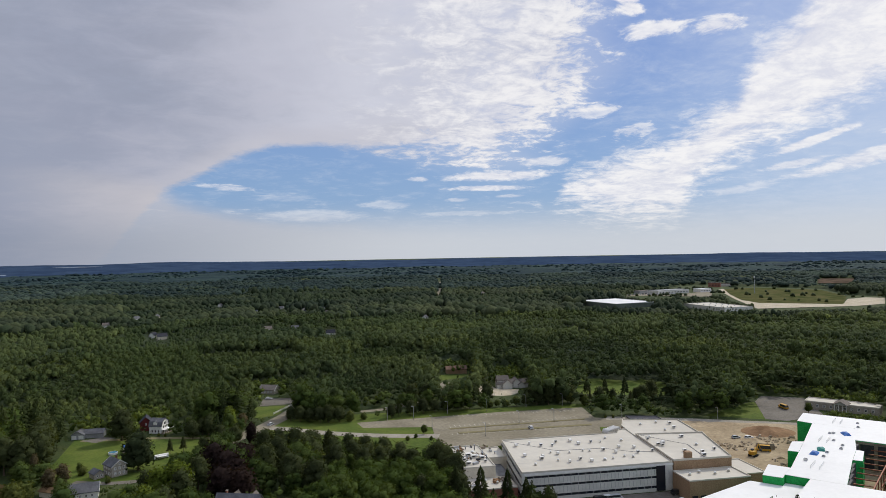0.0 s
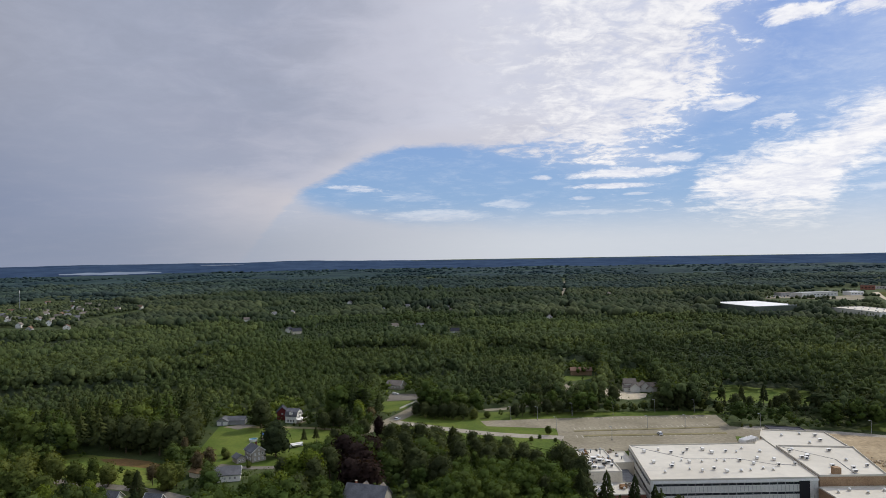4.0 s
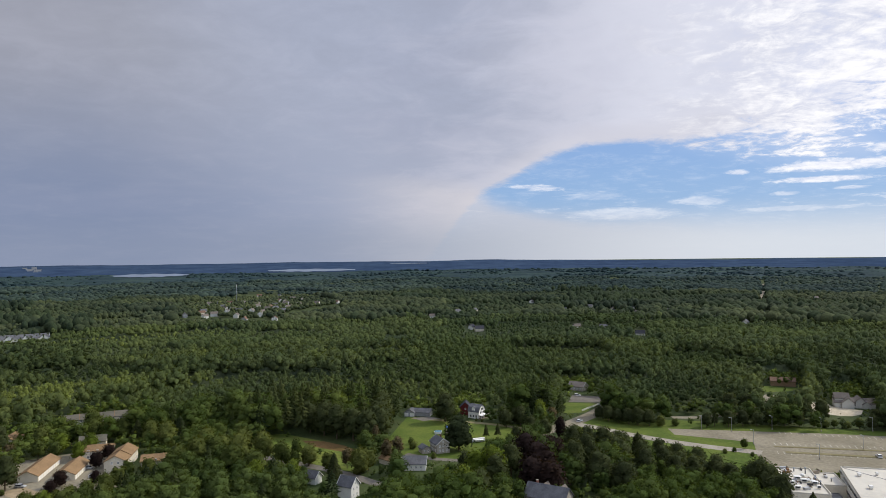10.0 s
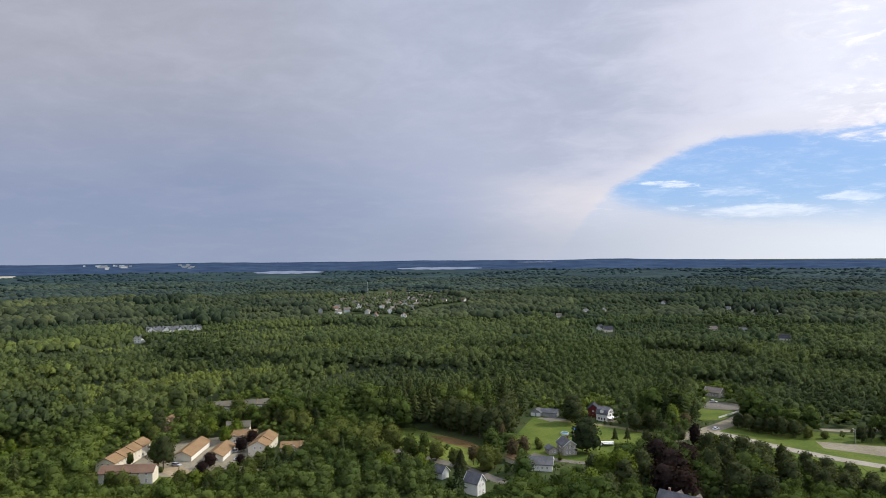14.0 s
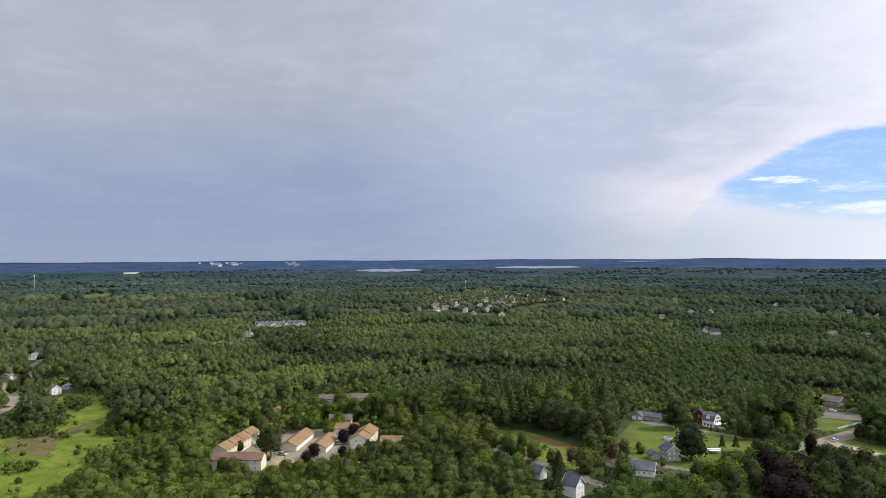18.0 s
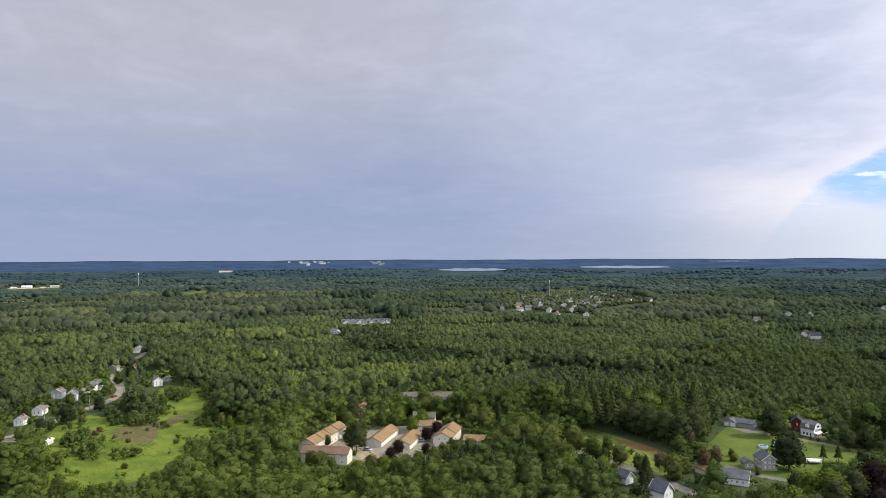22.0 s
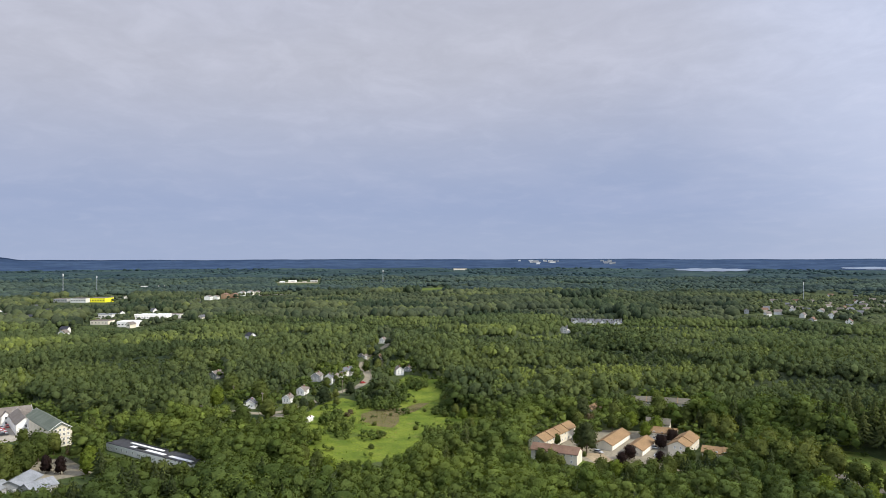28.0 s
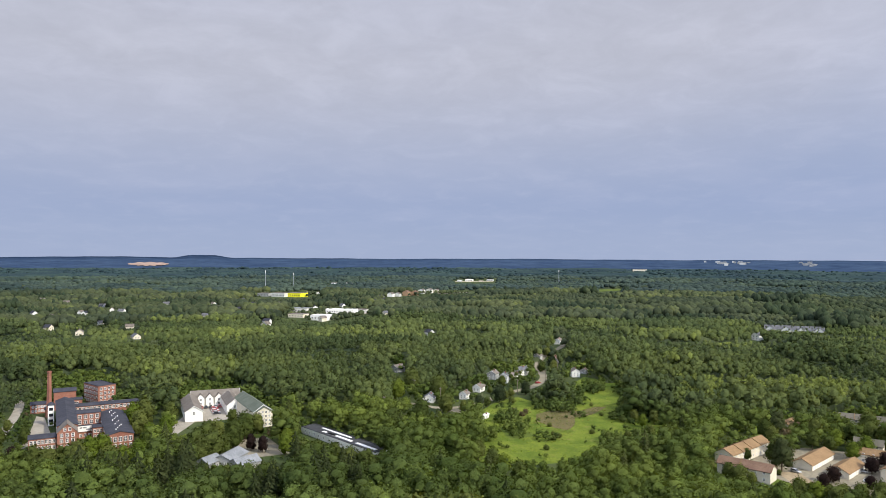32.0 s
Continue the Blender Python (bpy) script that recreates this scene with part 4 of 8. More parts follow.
STREET_TREES = [
    ("broad", -322, 61, 9, 1.2), ("round", -327, 55, 10, 1.2), ("round", -309, 65, 9, 1.2), ("lime", -299, 68, 9, 1.2), ("round", -289, 72, 9, 1.2), ("round", -466, 61, 15, 1.1),
    ("lime", -459, 34, 14, 1.1), ("round", -494, 46, 15, 1.2), ("dark", -446, 98, 11, 1.2), ("dark", -430, 82, 8, 1.1), ("round", -423, 71, 7, 1.2), ("dark", -468, 121, 9, 1.1), ("round", -423, 60, 11, 1.2),
    ("round", -401, 43, 13, 1.2), ("round", -379, 25, 13, 1.2),
]
MEADOW_EDGE = [
    ("bush", -428, 153, 2.5, 1.2), ("bush", -400, 139, 2, 1.2), ("bush", -480, 176, 5, 1.1), ("bush", -478, 169, 4.5, 1.2), ("bush", -489, 157, 4, 1), ("bush", -385, 156, 4, 1.1),
    ("broad", -385, 163, 7, 1.1), ("bush", -420, 172, 5.5, 1.2), ("bush", -421, 180, 6, 1.2), ("bush", -349, 134, 4, 1.2), ("broad", -345, 143, 5.5, 1.1), ("bush", -336, 134, 5, 1.2),
    ("bush", -327, 138, 5, 1.2), ("bush", -360, 108, 2.6, 1.1), ("bush", -335, 97, 2.5, 1.5), ("bush", -469, 190, 5, 1.2), ("bush", -490, 207, 6, 1.3), ("round", -524, 212, 7, 1.2),
    ("lime", -373, 163, 7, 1.1), ("broad", -378, 172, 8, 1.1), ("broad", -350, 157, 7, 1.1), ("bush", -337, 148, 6, 1.2),
]
MEADOW_EDGE_MORE = [
    ("pine", -317, 148, 12, 1.2), ("round", -333, 159, 11, 1.2),
]
EDGE_TREES = [
    ("round", -87, 335, 13, 1.15), ("broad", -78, 331, 14, 1.15), ("round", -71, 333, 14, 1.15), ("broad", -62, 330, 13, 1.15), ("round", -52, 323, 12, 1.15),
    ("broad", -42, 318, 12, 1.15), ("round", -35, 315, 11, 1.15), ("broad", -27, 312, 10, 1.15), ("round", -20, 310, 9, 1.15),
]
FIELD_ROW = [
    ("pine", 84, 438, 7.92, 1.1), ("pine", 90, 444, 6.93, 0.95), ("broad", 95, 438, 10.4, 1.2), ("pine", 102, 446, 7.26, 1.1), ("round", 104, 443, 8.25, 0.95), ("pine", 110, 444, 6.27, 1.2), ("pine", 114, 438, 7.92, 1.1), ("broad", 119, 445, 8.4, 0.95),
    ("pine", 123, 439, 10.4, 1.2), ("round", 128, 437, 7.26, 1.1), ("pine", 132, 435, 8.25, 0.95), ("pine", 139, 445, 7.6, 1.2), ("broad", 142, 440, 7.92, 1.1), ("pine", 150, 446, 6.93, 0.95), ("round", 148, 431, 8.58, 1.2), ("pine", 156, 438, 7.26, 1.1),
    ("pine", 160, 436, 8.25, 0.95), ("broad", 170, 446, 6.27, 1.2), ("pine", 167, 432, 9.6, 1.1), ("round", 174, 438, 6.93, 0.95), ("pine", 178, 432, 8.58, 1.2), ("pine", 184, 440, 7.26, 1.1),
]
STAND_EDGE = [
    ("deep", -188, 313, 17, 1.1), ("deep", -186, 321, 18, 1.1), ("deep", -191, 331, 18, 1.1), ("deep", -195, 341, 18, 1.1), ("deep", -197, 314, 17, 1.1), ("deep", -207, 314, 18, 1.1), ("deep", -217, 317, 18, 1.1), ("deep", -228, 320, 17, 1.1), ("deep", -200, 351, 18, 1.1), ("rust", -182, 311, 10, 0.7),
]
LOT_TREES = [
    ("broad", 52, 448, 9, 1.15), ("round", 60, 450, 11, 1.15), ("broad", 67, 449, 10, 1.15), ("round", 76, 444, 12, 1.15), ("round", 26, 453, 12, 1.15), ("round", 17, 450, 12, 1.15), ("round", 4, 443, 13, 1.15), ("broad", -12, 446, 13, 1.15), ("round", -22, 447, 13, 1.15),
]
VERGE_TREES = [
    ("round", -225, 276, 11, 1.1), ("broad", -205, 265, 11, 1.15), ("round", -192, 268, 10, 1.1), ("broad", -178, 263, 9, 1.1), ("rust", -174, 272, 9, 1), ("round", -164, 267, 11, 1.1),
    ("round", -227, 262, 13, 1.2), ("round", -232, 256, 13, 1.2), ("round", -203, 244, 12, 1.2), ("lime", -186, 248, 9, 1.1), ("rust", -161, 286, 11, 0.8), ("round", -250, 265, 13, 1.2),
]
SCREEN_TREES = [
    ("round", -253, 180, 7, 1.2), ("broad", -253, 187, 6, 1.2), ("round", -250, 191, 7, 1.2), ("broad", -247, 196, 8, 1.2), ("round", -245, 203, 9, 1.2), ("broad", -247, 211, 9, 1.2), ("round", -254, 173, 6, 1.2),
    ("round", -252, 174, 9, 1.2), ("lime", -248, 178, 9, 1.2), ("round", -243, 183, 9, 1.2), ("broad", -239, 188, 9, 1.2), ("round", -235, 193, 9, 1.2), ("round", -74, 343, 11, 1.2), ("broad", -66, 341, 11, 1.2),
    ("round", -56, 336, 11, 1.2), ("round", -46, 332, 11, 1.2), ("broad", -38, 328, 11, 1.2), ("round", -29, 324, 11, 1.2), ("broad", -21, 315, 11, 1.2), ("round", -15, 305, 11, 1.2),
]
BELT_TREES = [
    ("broad", -90, 408, 8, 1.2), ("round", -84, 405, 9, 1.2), ("broad", -78, 403, 8, 1.2), ("round", -72, 402, 9, 1.2), ("broad", -67, 402, 10, 1.2), ("round", -61, 403, 9, 1.2), ("round", -55, 404, 6, 1.2),
    ("bush", -48, 408, 4, 1.2), ("round", -32, 411, 8, 1.2), ("pine", -28, 414, 8, 1.2), ("broad", -21, 416, 9, 1.2), ("round", -14, 420, 9, 1.2), ("broad", -7, 423, 8, 1.2), ("round", 0, 426, 10, 1.2),
    ("broad", 7, 429, 9, 1.2), ("round", 14, 431, 8, 1.2), ("broad", 21, 432, 5, 1.3), ("bush", 27, 433, 4, 1.3), ("broad", 31, 434, 4.5, 1.3), ("bush", 37, 435, 4, 1.3), ("broad", 43, 436, 6, 1.2),
    ("round", 49, 437, 8, 1.2), ("broad", 56, 438, 10, 1.2), ("round", 63, 439, 10, 1.2), ("round", 70, 440, 8, 1.2), ("broad", 77, 439, 7, 1.2), ("round", 85, 434, 6, 1.2),
]
COVER_TREES = [
    ("deep", 3, 287, 14.2, 1.15), ("deep", -1, 295, 14.8, 1.15), ("deep", -5, 301, 15.0, 1.15), ("deep", 4, 265, 13.2, 1.15),
    ("round", -319, -9, 8.5, 1.2), ("broad", -316, -3, 8.5, 1.2), ("round", -312, 1, 8.5, 1.2), ("broad", -307, 7, 8.2, 1.2), ("round", -303, 12, 8.2, 1.2), ("broad", -302, 17, 8.2, 1.2), ("round", -326, -13, 8.8, 1.2), ("round", -309, -59, 7.0, 1.2), ("broad", -306, -54, 7.0, 1.2), ("round", -305, -49, 7.0, 1.2), ("broad", -303, -44, 7.0, 1.2), ("round", -304, -40, 7.0, 1.2), ("broad", -305, -35, 7.0, 1.2), ("round", -307, -31, 7.2, 1.2),
]
SPECIAL = COVER_TREES + BELT_TREES + STAND_EDGE + SCREEN_TREES + VERGE_TREES + FIELD_ROW + LOT_TREES + EDGE_TREES + FARM_TREES + LANE_TREES + CONDO_TREES + MEADOW_TREES + APARTMENT_TREES + SCHOOL_TREES + SCHOOL_TREES_MORE + MILL_TREES + COPPER_TREES + FARM_YARD_TREES + COURT_TREES + COURT_TREES_MORE + LANE_SIDE_TREES + MILL_SIDE_TREES + TERRACE_TREES + STREET_TREES + MEADOW_EDGE + MEADOW_EDGE_MORE


def crowded(x, y):
    near = np.zeros(x.shape, bool)
    for _, px, py, hh, wd in SPECIAL:
        near |= np.hypot(x - px, y - py) < 1.5 + 0.33 * hh * wd
    return near


x, y, d, rng = scatter(7.0, 224, 430, -122, 40, 11)
su, sv = stands(x, y, 55, 3)
h = rng.uniform(11.5, 16.5, len(x)) * (0.70 + 0.52 * su)
# young growth about the meadow
young = patches(x, y, 60, 5) * (np.hypot(x + 400, y - 120) < 150)
h = h * (1 - 0.38 * young)
h = np.where(bright(x, y), h * 0.62, h)
wide = rng.uniform(0.85, 1.25, len(x))
conifer = (rng.random(len(x)) < np.where(sv < 0.22, 0.6, 0.05)) & ~bright(x, y)
for cx, cy, cr in ((-125, 428, 42), (-155, 428, 32), (-182, 428, 30), (-238, 345, 50), (-205, 335, 24), (-212, 402, 34), (150, 470, 60), (-60, 470, 40)):
    stand = np.hypot(x - cx, y - cy) < cr
    h = np.where(stand, rng.uniform(16.5, 22, len(x)), h)
    conifer = np.where(stand, rng.random(len(x)) < 0.55, conifer)
for sx_, sy_ in ((-157, 387), (-154, 240), (-176, 249)):
    along, across = (x - sx_) * 0.67 + (y - sy_) * 0.74, (x - sx_) * 0.74 - (y - sy_) * 0.67
    h = np.where((along > -4) & (along < 30) & (np.abs(across) < 9), np.minimum(h, 5.5), h)
full = h
for shrink in (0.62, 0.4, 0.22):
    h = np.where(screens(x, y, h, h * 0.3), full * shrink, h)
bad = screens(x, y, h, h * 0.3) | crowded(x, y)
x, y, d, h, wide, conifer = [q[~bad] for q in (x, y, d, h, wide, conifer)]
tint = np.clip(rng.normal(0.1, 0.2, len(x)) + 0.6 * stands(x, y, 55, 3)[1] + 0.5 * bright(x, y), 0, 1)
# shade put into the tint by bearing: darker sunward, paler to the west
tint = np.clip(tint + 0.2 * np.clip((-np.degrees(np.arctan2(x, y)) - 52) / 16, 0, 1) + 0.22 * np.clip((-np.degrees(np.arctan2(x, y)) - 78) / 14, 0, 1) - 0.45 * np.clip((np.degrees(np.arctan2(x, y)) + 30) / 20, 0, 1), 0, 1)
single = np.zeros(len(x), bool)
single[np.argsort(np.where((h > 8), d, 9999))[:66]] = True
joined = ~single
BROAD1 = [broad_crown(100 + i, 9, 84, 0.038, 1.12, 0.28) for i in range(6)]
BROAD2 = [broad_crown(120 + i, 7, 60, 0.042, 1.15, 0.3) for i in range(6)]
PINE1 = [pine_crown(200 + i, 8, 6) for i in range(4)]
k = joined & ~conifer & (d < 335)
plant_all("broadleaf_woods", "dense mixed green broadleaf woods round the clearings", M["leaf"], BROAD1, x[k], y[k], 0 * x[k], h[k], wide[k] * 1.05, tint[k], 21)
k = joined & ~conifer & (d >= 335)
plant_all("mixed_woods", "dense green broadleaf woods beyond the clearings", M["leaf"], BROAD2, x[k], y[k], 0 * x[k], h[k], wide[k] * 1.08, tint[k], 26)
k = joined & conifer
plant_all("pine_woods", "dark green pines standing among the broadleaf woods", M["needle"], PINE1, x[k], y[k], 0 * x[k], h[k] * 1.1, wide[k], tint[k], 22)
NEAR = [(x[i], y[i], h[i], conifer[i]) for i in np.flatnonzero(single)]



def wood_ring(step, r0, r1, seed, low, high, size):
    """Places, heights and tints of the trees of one ring, in stands; smaller where they would hide open ground."""
    x, y, d, rng = scatter(step, r0, r1, -122, 40, seed)
    su, sv = stands(x, y, size, 3)
    lit = bright(x, y)
    h = rng.uniform(low, high, len(x)) * (0.62 + 0.66 * su) * np.where(lit, 0.6, 1.0)
    h = np.where(before_homes(x, y), h * 0.4, h)
    h = np.where(screens(x, y, h, h * 0.3), h * 0.4, h)
    bad = screens(x, y, h, h * 0.25)
    for hx, hy in HOMES + [(-812 + 0.53 * k, 552 + 0.85 * k) for k in range(-30, 31, 10)]:
        bad |= np.hypot(x - hx, y - hy) < 9
    tint = np.where(lit, rng.uniform(0.86, 1.0, len(x)), np.clip(rng.normal(0.06, 0.15, len(x)) + 0.68 * sv, 0, 1))
    # painted shade by bearing here too, deepest from -22 to -6 degrees
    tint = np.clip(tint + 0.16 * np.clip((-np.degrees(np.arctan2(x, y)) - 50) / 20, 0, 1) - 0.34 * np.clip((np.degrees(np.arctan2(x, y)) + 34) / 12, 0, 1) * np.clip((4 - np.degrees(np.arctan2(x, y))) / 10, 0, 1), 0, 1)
    conifer = (rng.random(len(x)) < np.where(sv < 0.2, 0.42, 0.015)) & ~lit
    # tall dark pines behind the playing field; other trees there tinted darker too
    tall = (np.degrees(np.arctan2(x, y)) > 3) & (d < 640)
    conifer |= tall & (rng.random(len(x)) < 0.4)
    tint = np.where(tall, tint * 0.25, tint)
    return [q[~bad] for q in (x, y, d, h, tint, conifer)] + [rng]


PINE2 = [pine_crown(240 + i, 3, 3, 1.35) for i in range(3)]
for seed, step, r0, r1, shapes, nm, label in (
        (12, 6.5, 430, 705, [far_crown(300 + i, 3, 26) for i in range(12)], "middle", "unbroken green woods in the middle distance"),
        (15, 7.0, 700, 1005, [far_crown(320 + i, 1, 18) for i in range(8)], "outlying", "rolling green woods past the middle distance")):
    x, y, d, h, tint, conifer, rng = wood_ring(step, r0, r1, seed, 11, 16.5, 75)
    k = ~conifer
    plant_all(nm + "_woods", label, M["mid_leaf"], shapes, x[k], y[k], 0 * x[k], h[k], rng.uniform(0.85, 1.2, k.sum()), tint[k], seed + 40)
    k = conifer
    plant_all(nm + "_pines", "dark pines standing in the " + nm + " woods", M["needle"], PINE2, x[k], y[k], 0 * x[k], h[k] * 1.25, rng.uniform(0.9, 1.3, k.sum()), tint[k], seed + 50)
x, y, d, h, tint, conifer, rng = wood_ring(10.6, 995, 1720, 13, 11, 17, 110)
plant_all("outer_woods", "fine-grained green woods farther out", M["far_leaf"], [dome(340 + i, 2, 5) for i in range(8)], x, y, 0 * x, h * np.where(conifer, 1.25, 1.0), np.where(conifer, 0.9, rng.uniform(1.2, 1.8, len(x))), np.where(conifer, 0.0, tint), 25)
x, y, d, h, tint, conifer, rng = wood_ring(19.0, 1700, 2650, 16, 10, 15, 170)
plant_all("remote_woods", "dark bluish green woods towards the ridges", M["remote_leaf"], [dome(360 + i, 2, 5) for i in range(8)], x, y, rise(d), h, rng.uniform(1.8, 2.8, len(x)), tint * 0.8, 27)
# distance haze put into the colour of these woods as blue
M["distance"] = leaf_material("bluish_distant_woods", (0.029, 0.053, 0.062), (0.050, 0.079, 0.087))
# far lakes: azimuth from, to, distance from, to
LAKES = ((-49.9, -44.5, 3250, 3600), (-38.6, -31.8, 3520, 3850), (-29.0, -25.8, 4330, 4440))


def in_lake(x, y, before=0.0):
    d, a, wet = np.hypot(x, y), np.degrees(np.arctan2(x, y)), np.zeros(np.shape(x), bool)
    for a0, a1, d0, d1 in LAKES:
        wet |= (a > a0) & (a < a1) & (d > d0 - before) & (d < d1)
    return wet


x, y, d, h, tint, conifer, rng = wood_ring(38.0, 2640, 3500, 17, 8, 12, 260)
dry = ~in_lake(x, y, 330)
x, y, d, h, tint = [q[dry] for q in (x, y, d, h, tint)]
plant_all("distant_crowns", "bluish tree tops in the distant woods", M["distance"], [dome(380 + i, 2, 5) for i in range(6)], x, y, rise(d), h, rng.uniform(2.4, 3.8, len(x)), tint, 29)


def canopy(x, y):
    """Height of the closed far canopy: rounded crowns on the rising land, none on open ground."""
    cell = 11.0
    best = np.full(x.shape, 9.0)
    ix, iy = np.floor(x / cell), np.floor(y / cell)
    for dx in (-1, 0, 1):
        for dy in (-1, 0, 1):
            cx, cy = ix + dx, iy + dy
            hsh = np.modf(np.abs(np.sin(cx * 127.1 + cy * 311.7) * 43758.5453))[0]
            hs2 = np.modf(np.abs(np.sin(cx * 269.5 + cy * 183.3) * 24634.6345))[0]
            best = np.minimum(best, ((cx + 0.2 + 0.6 * hsh) * cell - x) ** 2 / 60 + ((cy + 0.2 + 0.6 * hs2) * cell - y) ** 2 / 60 + hsh * 0.5)
    top = 13.0 - 6.0 * np.minimum(best, 1.6) + 5 * (patches(x, y, 300, 6) - 0.5)
    d = np.hypot(x, y)
    far = np.clip((d - 2400) / 1500, 0, 1)
    top = np.where(screens(x.ravel(), y.ravel(), np.full(x.size, 12.0), np.full(x.size, 3.0)).reshape(x.shape), -3.0, top) if d.min() < 2000 else top
    high = np.where(top < 0, top, np.maximum(top * (1 - 0.4 * far), 1.0))
    return rise(d) + np.where(in_lake(x, y, 250), 5.6, high)




def under(x, y):
    """The closed canopy between the single trees: as high as its stand, lower in young growth, before houses and near the clearings."""
    d = np.hypot(x, y)
    su = stands(x, y, np.where(d < 1000, 75.0, np.where(d < 1720, 110.0, 170.0)), 3)[0]
    low = np.where(bright(x, y) | before_homes(x, y), 0.45, 1.0)
    return rise(d) + (canopy(x, y) - rise(d)) * (0.46 + 0.5 * su) * low - 1.2 - 16.0 * np.clip((560 - d) / 70, 0, 1)


co, tri = polar_sheet(np.concatenate([np.arange(430, 1000, 8.0), np.arange(1000, 1650, 14.0), np.arange(1650, 2630, 15.0)]), np.radians(np.linspace(-124, 42, 330)), under)
rng = np.random.default_rng(5)
tint = np.clip(0.1 + 0.5 * stands(co[:, 0], co[:, 1], 110, 3)[1] + rng.normal(0, 0.2, len(co)), 0, 1)
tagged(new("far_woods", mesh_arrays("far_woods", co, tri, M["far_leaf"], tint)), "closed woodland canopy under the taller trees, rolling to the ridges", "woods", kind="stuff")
rings = np.arange(2590, 3560, 20)
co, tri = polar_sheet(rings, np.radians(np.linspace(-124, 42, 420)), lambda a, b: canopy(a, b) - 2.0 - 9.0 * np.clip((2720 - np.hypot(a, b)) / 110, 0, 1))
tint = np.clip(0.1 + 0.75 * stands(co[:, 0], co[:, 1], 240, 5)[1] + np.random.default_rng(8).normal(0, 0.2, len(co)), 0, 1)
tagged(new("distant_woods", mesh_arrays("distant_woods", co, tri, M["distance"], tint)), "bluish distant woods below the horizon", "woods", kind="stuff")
# plain canopy behind and under the middle of the plan
co, tri = polar_sheet(np.arange(60, 1000, 14.0), np.radians(np.linspace(41, 237, 260)), canopy)
tagged(new("rear_woods", mesh_arrays("rear_woods", co, tri, M["leaf"], np.full(len(co), 0.4))), "green woods closing the plan behind", "woods", kind="stuff")

# far ridges on the horizon, with haze put into their blue
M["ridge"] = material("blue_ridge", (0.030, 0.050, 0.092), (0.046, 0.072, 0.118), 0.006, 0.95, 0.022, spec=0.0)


def ridge(name, label, radius, a0, a1, mat, top, n=200):
    ang = np.radians(np.linspace(a0, a1, n))
    hts = top(np.degrees(ang))
    xs, ys = np.sin(ang) * radius, np.cos(ang) * radius
    rows = [(0.715, np.full(n, 27.0)), (0.78, 36 + 1.2 * np.sin(ang * 60)), (0.85, 47 + 1.5 * np.sin(ang * 47 + 1)), (0.92, 58 + 1.2 * np.sin(ang * 70 + 2)), (1.0, hts), (1.005, np.zeros(n))]
    co = np.concatenate([np.stack([xs * k, ys * k, z], 1) for k, z in rows])
    i = np.arange(n - 1)
    tri = np.concatenate([np.concatenate([np.stack([i + r * n, i + 1 + r * n, i + n + r * n], 1), np.stack([i + 1 + r * n, i + n + 1 + r * n, i + n + r * n], 1)]) for r in range(len(rows) - 1)])
    return tagged(new(name, mesh_arrays(name, co, tri, mat)), label, "backdrop", kind="structure")


def skyline(a):
    base = 66 + 1.6 * np.sin(a * 0.31) + 1.1 * np.sin(a * 0.83 + 1) + 0.6 * np.sin(a * 2.7)
    base = base + 6 * np.exp(-((a + 21) / 3.5) ** 2) - 10 / (1 + np.exp(-(a + 16) / 3.0)) + 5 * np.exp(-((a - 22) / 12) ** 2)
    return base + 20 * np.exp(-((a + 101) / 1.6) ** 4) + 12 * np.exp(-((a + 108) / 5.0) ** 2)


ridge("backdrop_ridge", "long low wooded ridge on the horizon, painted haze blue", 4900, -126, 44, M["ridge"], skyline, 420)

# ---- surfaces on the ground ----
SURFACES = {}


def surface(name, pts, mat, z, label, category="ground"):
    bm = bmesh.new()
    SURFACES[name + str(len(SURFACES))] = [tuple(q) for q in pts]
    bm.faces.new([bm.verts.new((px, py, z)) for px, py in pts])
    bm.normal_update()
    bmesh.ops.triangulate(bm, faces=bm.faces)
    for f in bm.faces:
        if f.normal.z < 0:
            f.normal_flip()
    me = bpy.data.meshes.new(name)
    bm.to_mesh(me)
    bm.free()
    me.materials.append(mat)
    return tagged(new(name, me), label, category, kind="structure")


def strip(name, pts, width, mat, z, label, category="road"):
    """A band of the given width along a line, rounded at its bends."""
    p = [Vector(q) for q in pts]
    line = []
    for i in range(len(p) - 1):
        a, b, c, e = p[max(i - 1, 0)], p[i], p[i + 1], p[min(i + 2, len(p) - 1)]
        for s in range(8):
            t = s / 8
            line.append(0.5 * ((2 * b) + (c - a) * t + (2 * a - 5 * b + 4 * c - e) * t * t + (3 * b - a - 3 * c + e) * t ** 3))
    line.append(p[-1])
    bm = bmesh.new()
    rows = []
    for i, q in enumerate(line):
        tdir = (line[min(i + 1, len(line) - 1)] - line[max(i - 1, 0)]).normalized()
        nrm = Vector((-tdir.y, tdir.x)) * width / 2
        rows.append([bm.verts.new((*(q + nrm), z)), bm.verts.new((*(q - nrm), z))])
    for r, s in zip(rows, rows[1:]):
        bm.faces.new((r[0], r[1], s[1], s[0]))
    SURFACES[name + str(len(SURFACES))] = [tuple(r[0].co.xy) for r in rows] + [tuple(r[1].co.xy) for r in rows[::-1]]
    me = bpy.data.meshes.new(name)
    bm.to_mesh(me)
    bm.free()
    me.materials.append(mat)
    return tagged(new(name, me), label, category, kind="structure")


def rect(ox, oy, rot, x0, x1, y0, y1):
    c, s = math.cos(radians(rot)), math.sin(radians(rot))
    return [(ox + a * c - b * s, oy + a * s + b * c) for a, b in ((x0, y0), (x1, y0), (x1, y1), (x0, y1))]


# ---- buildings ----


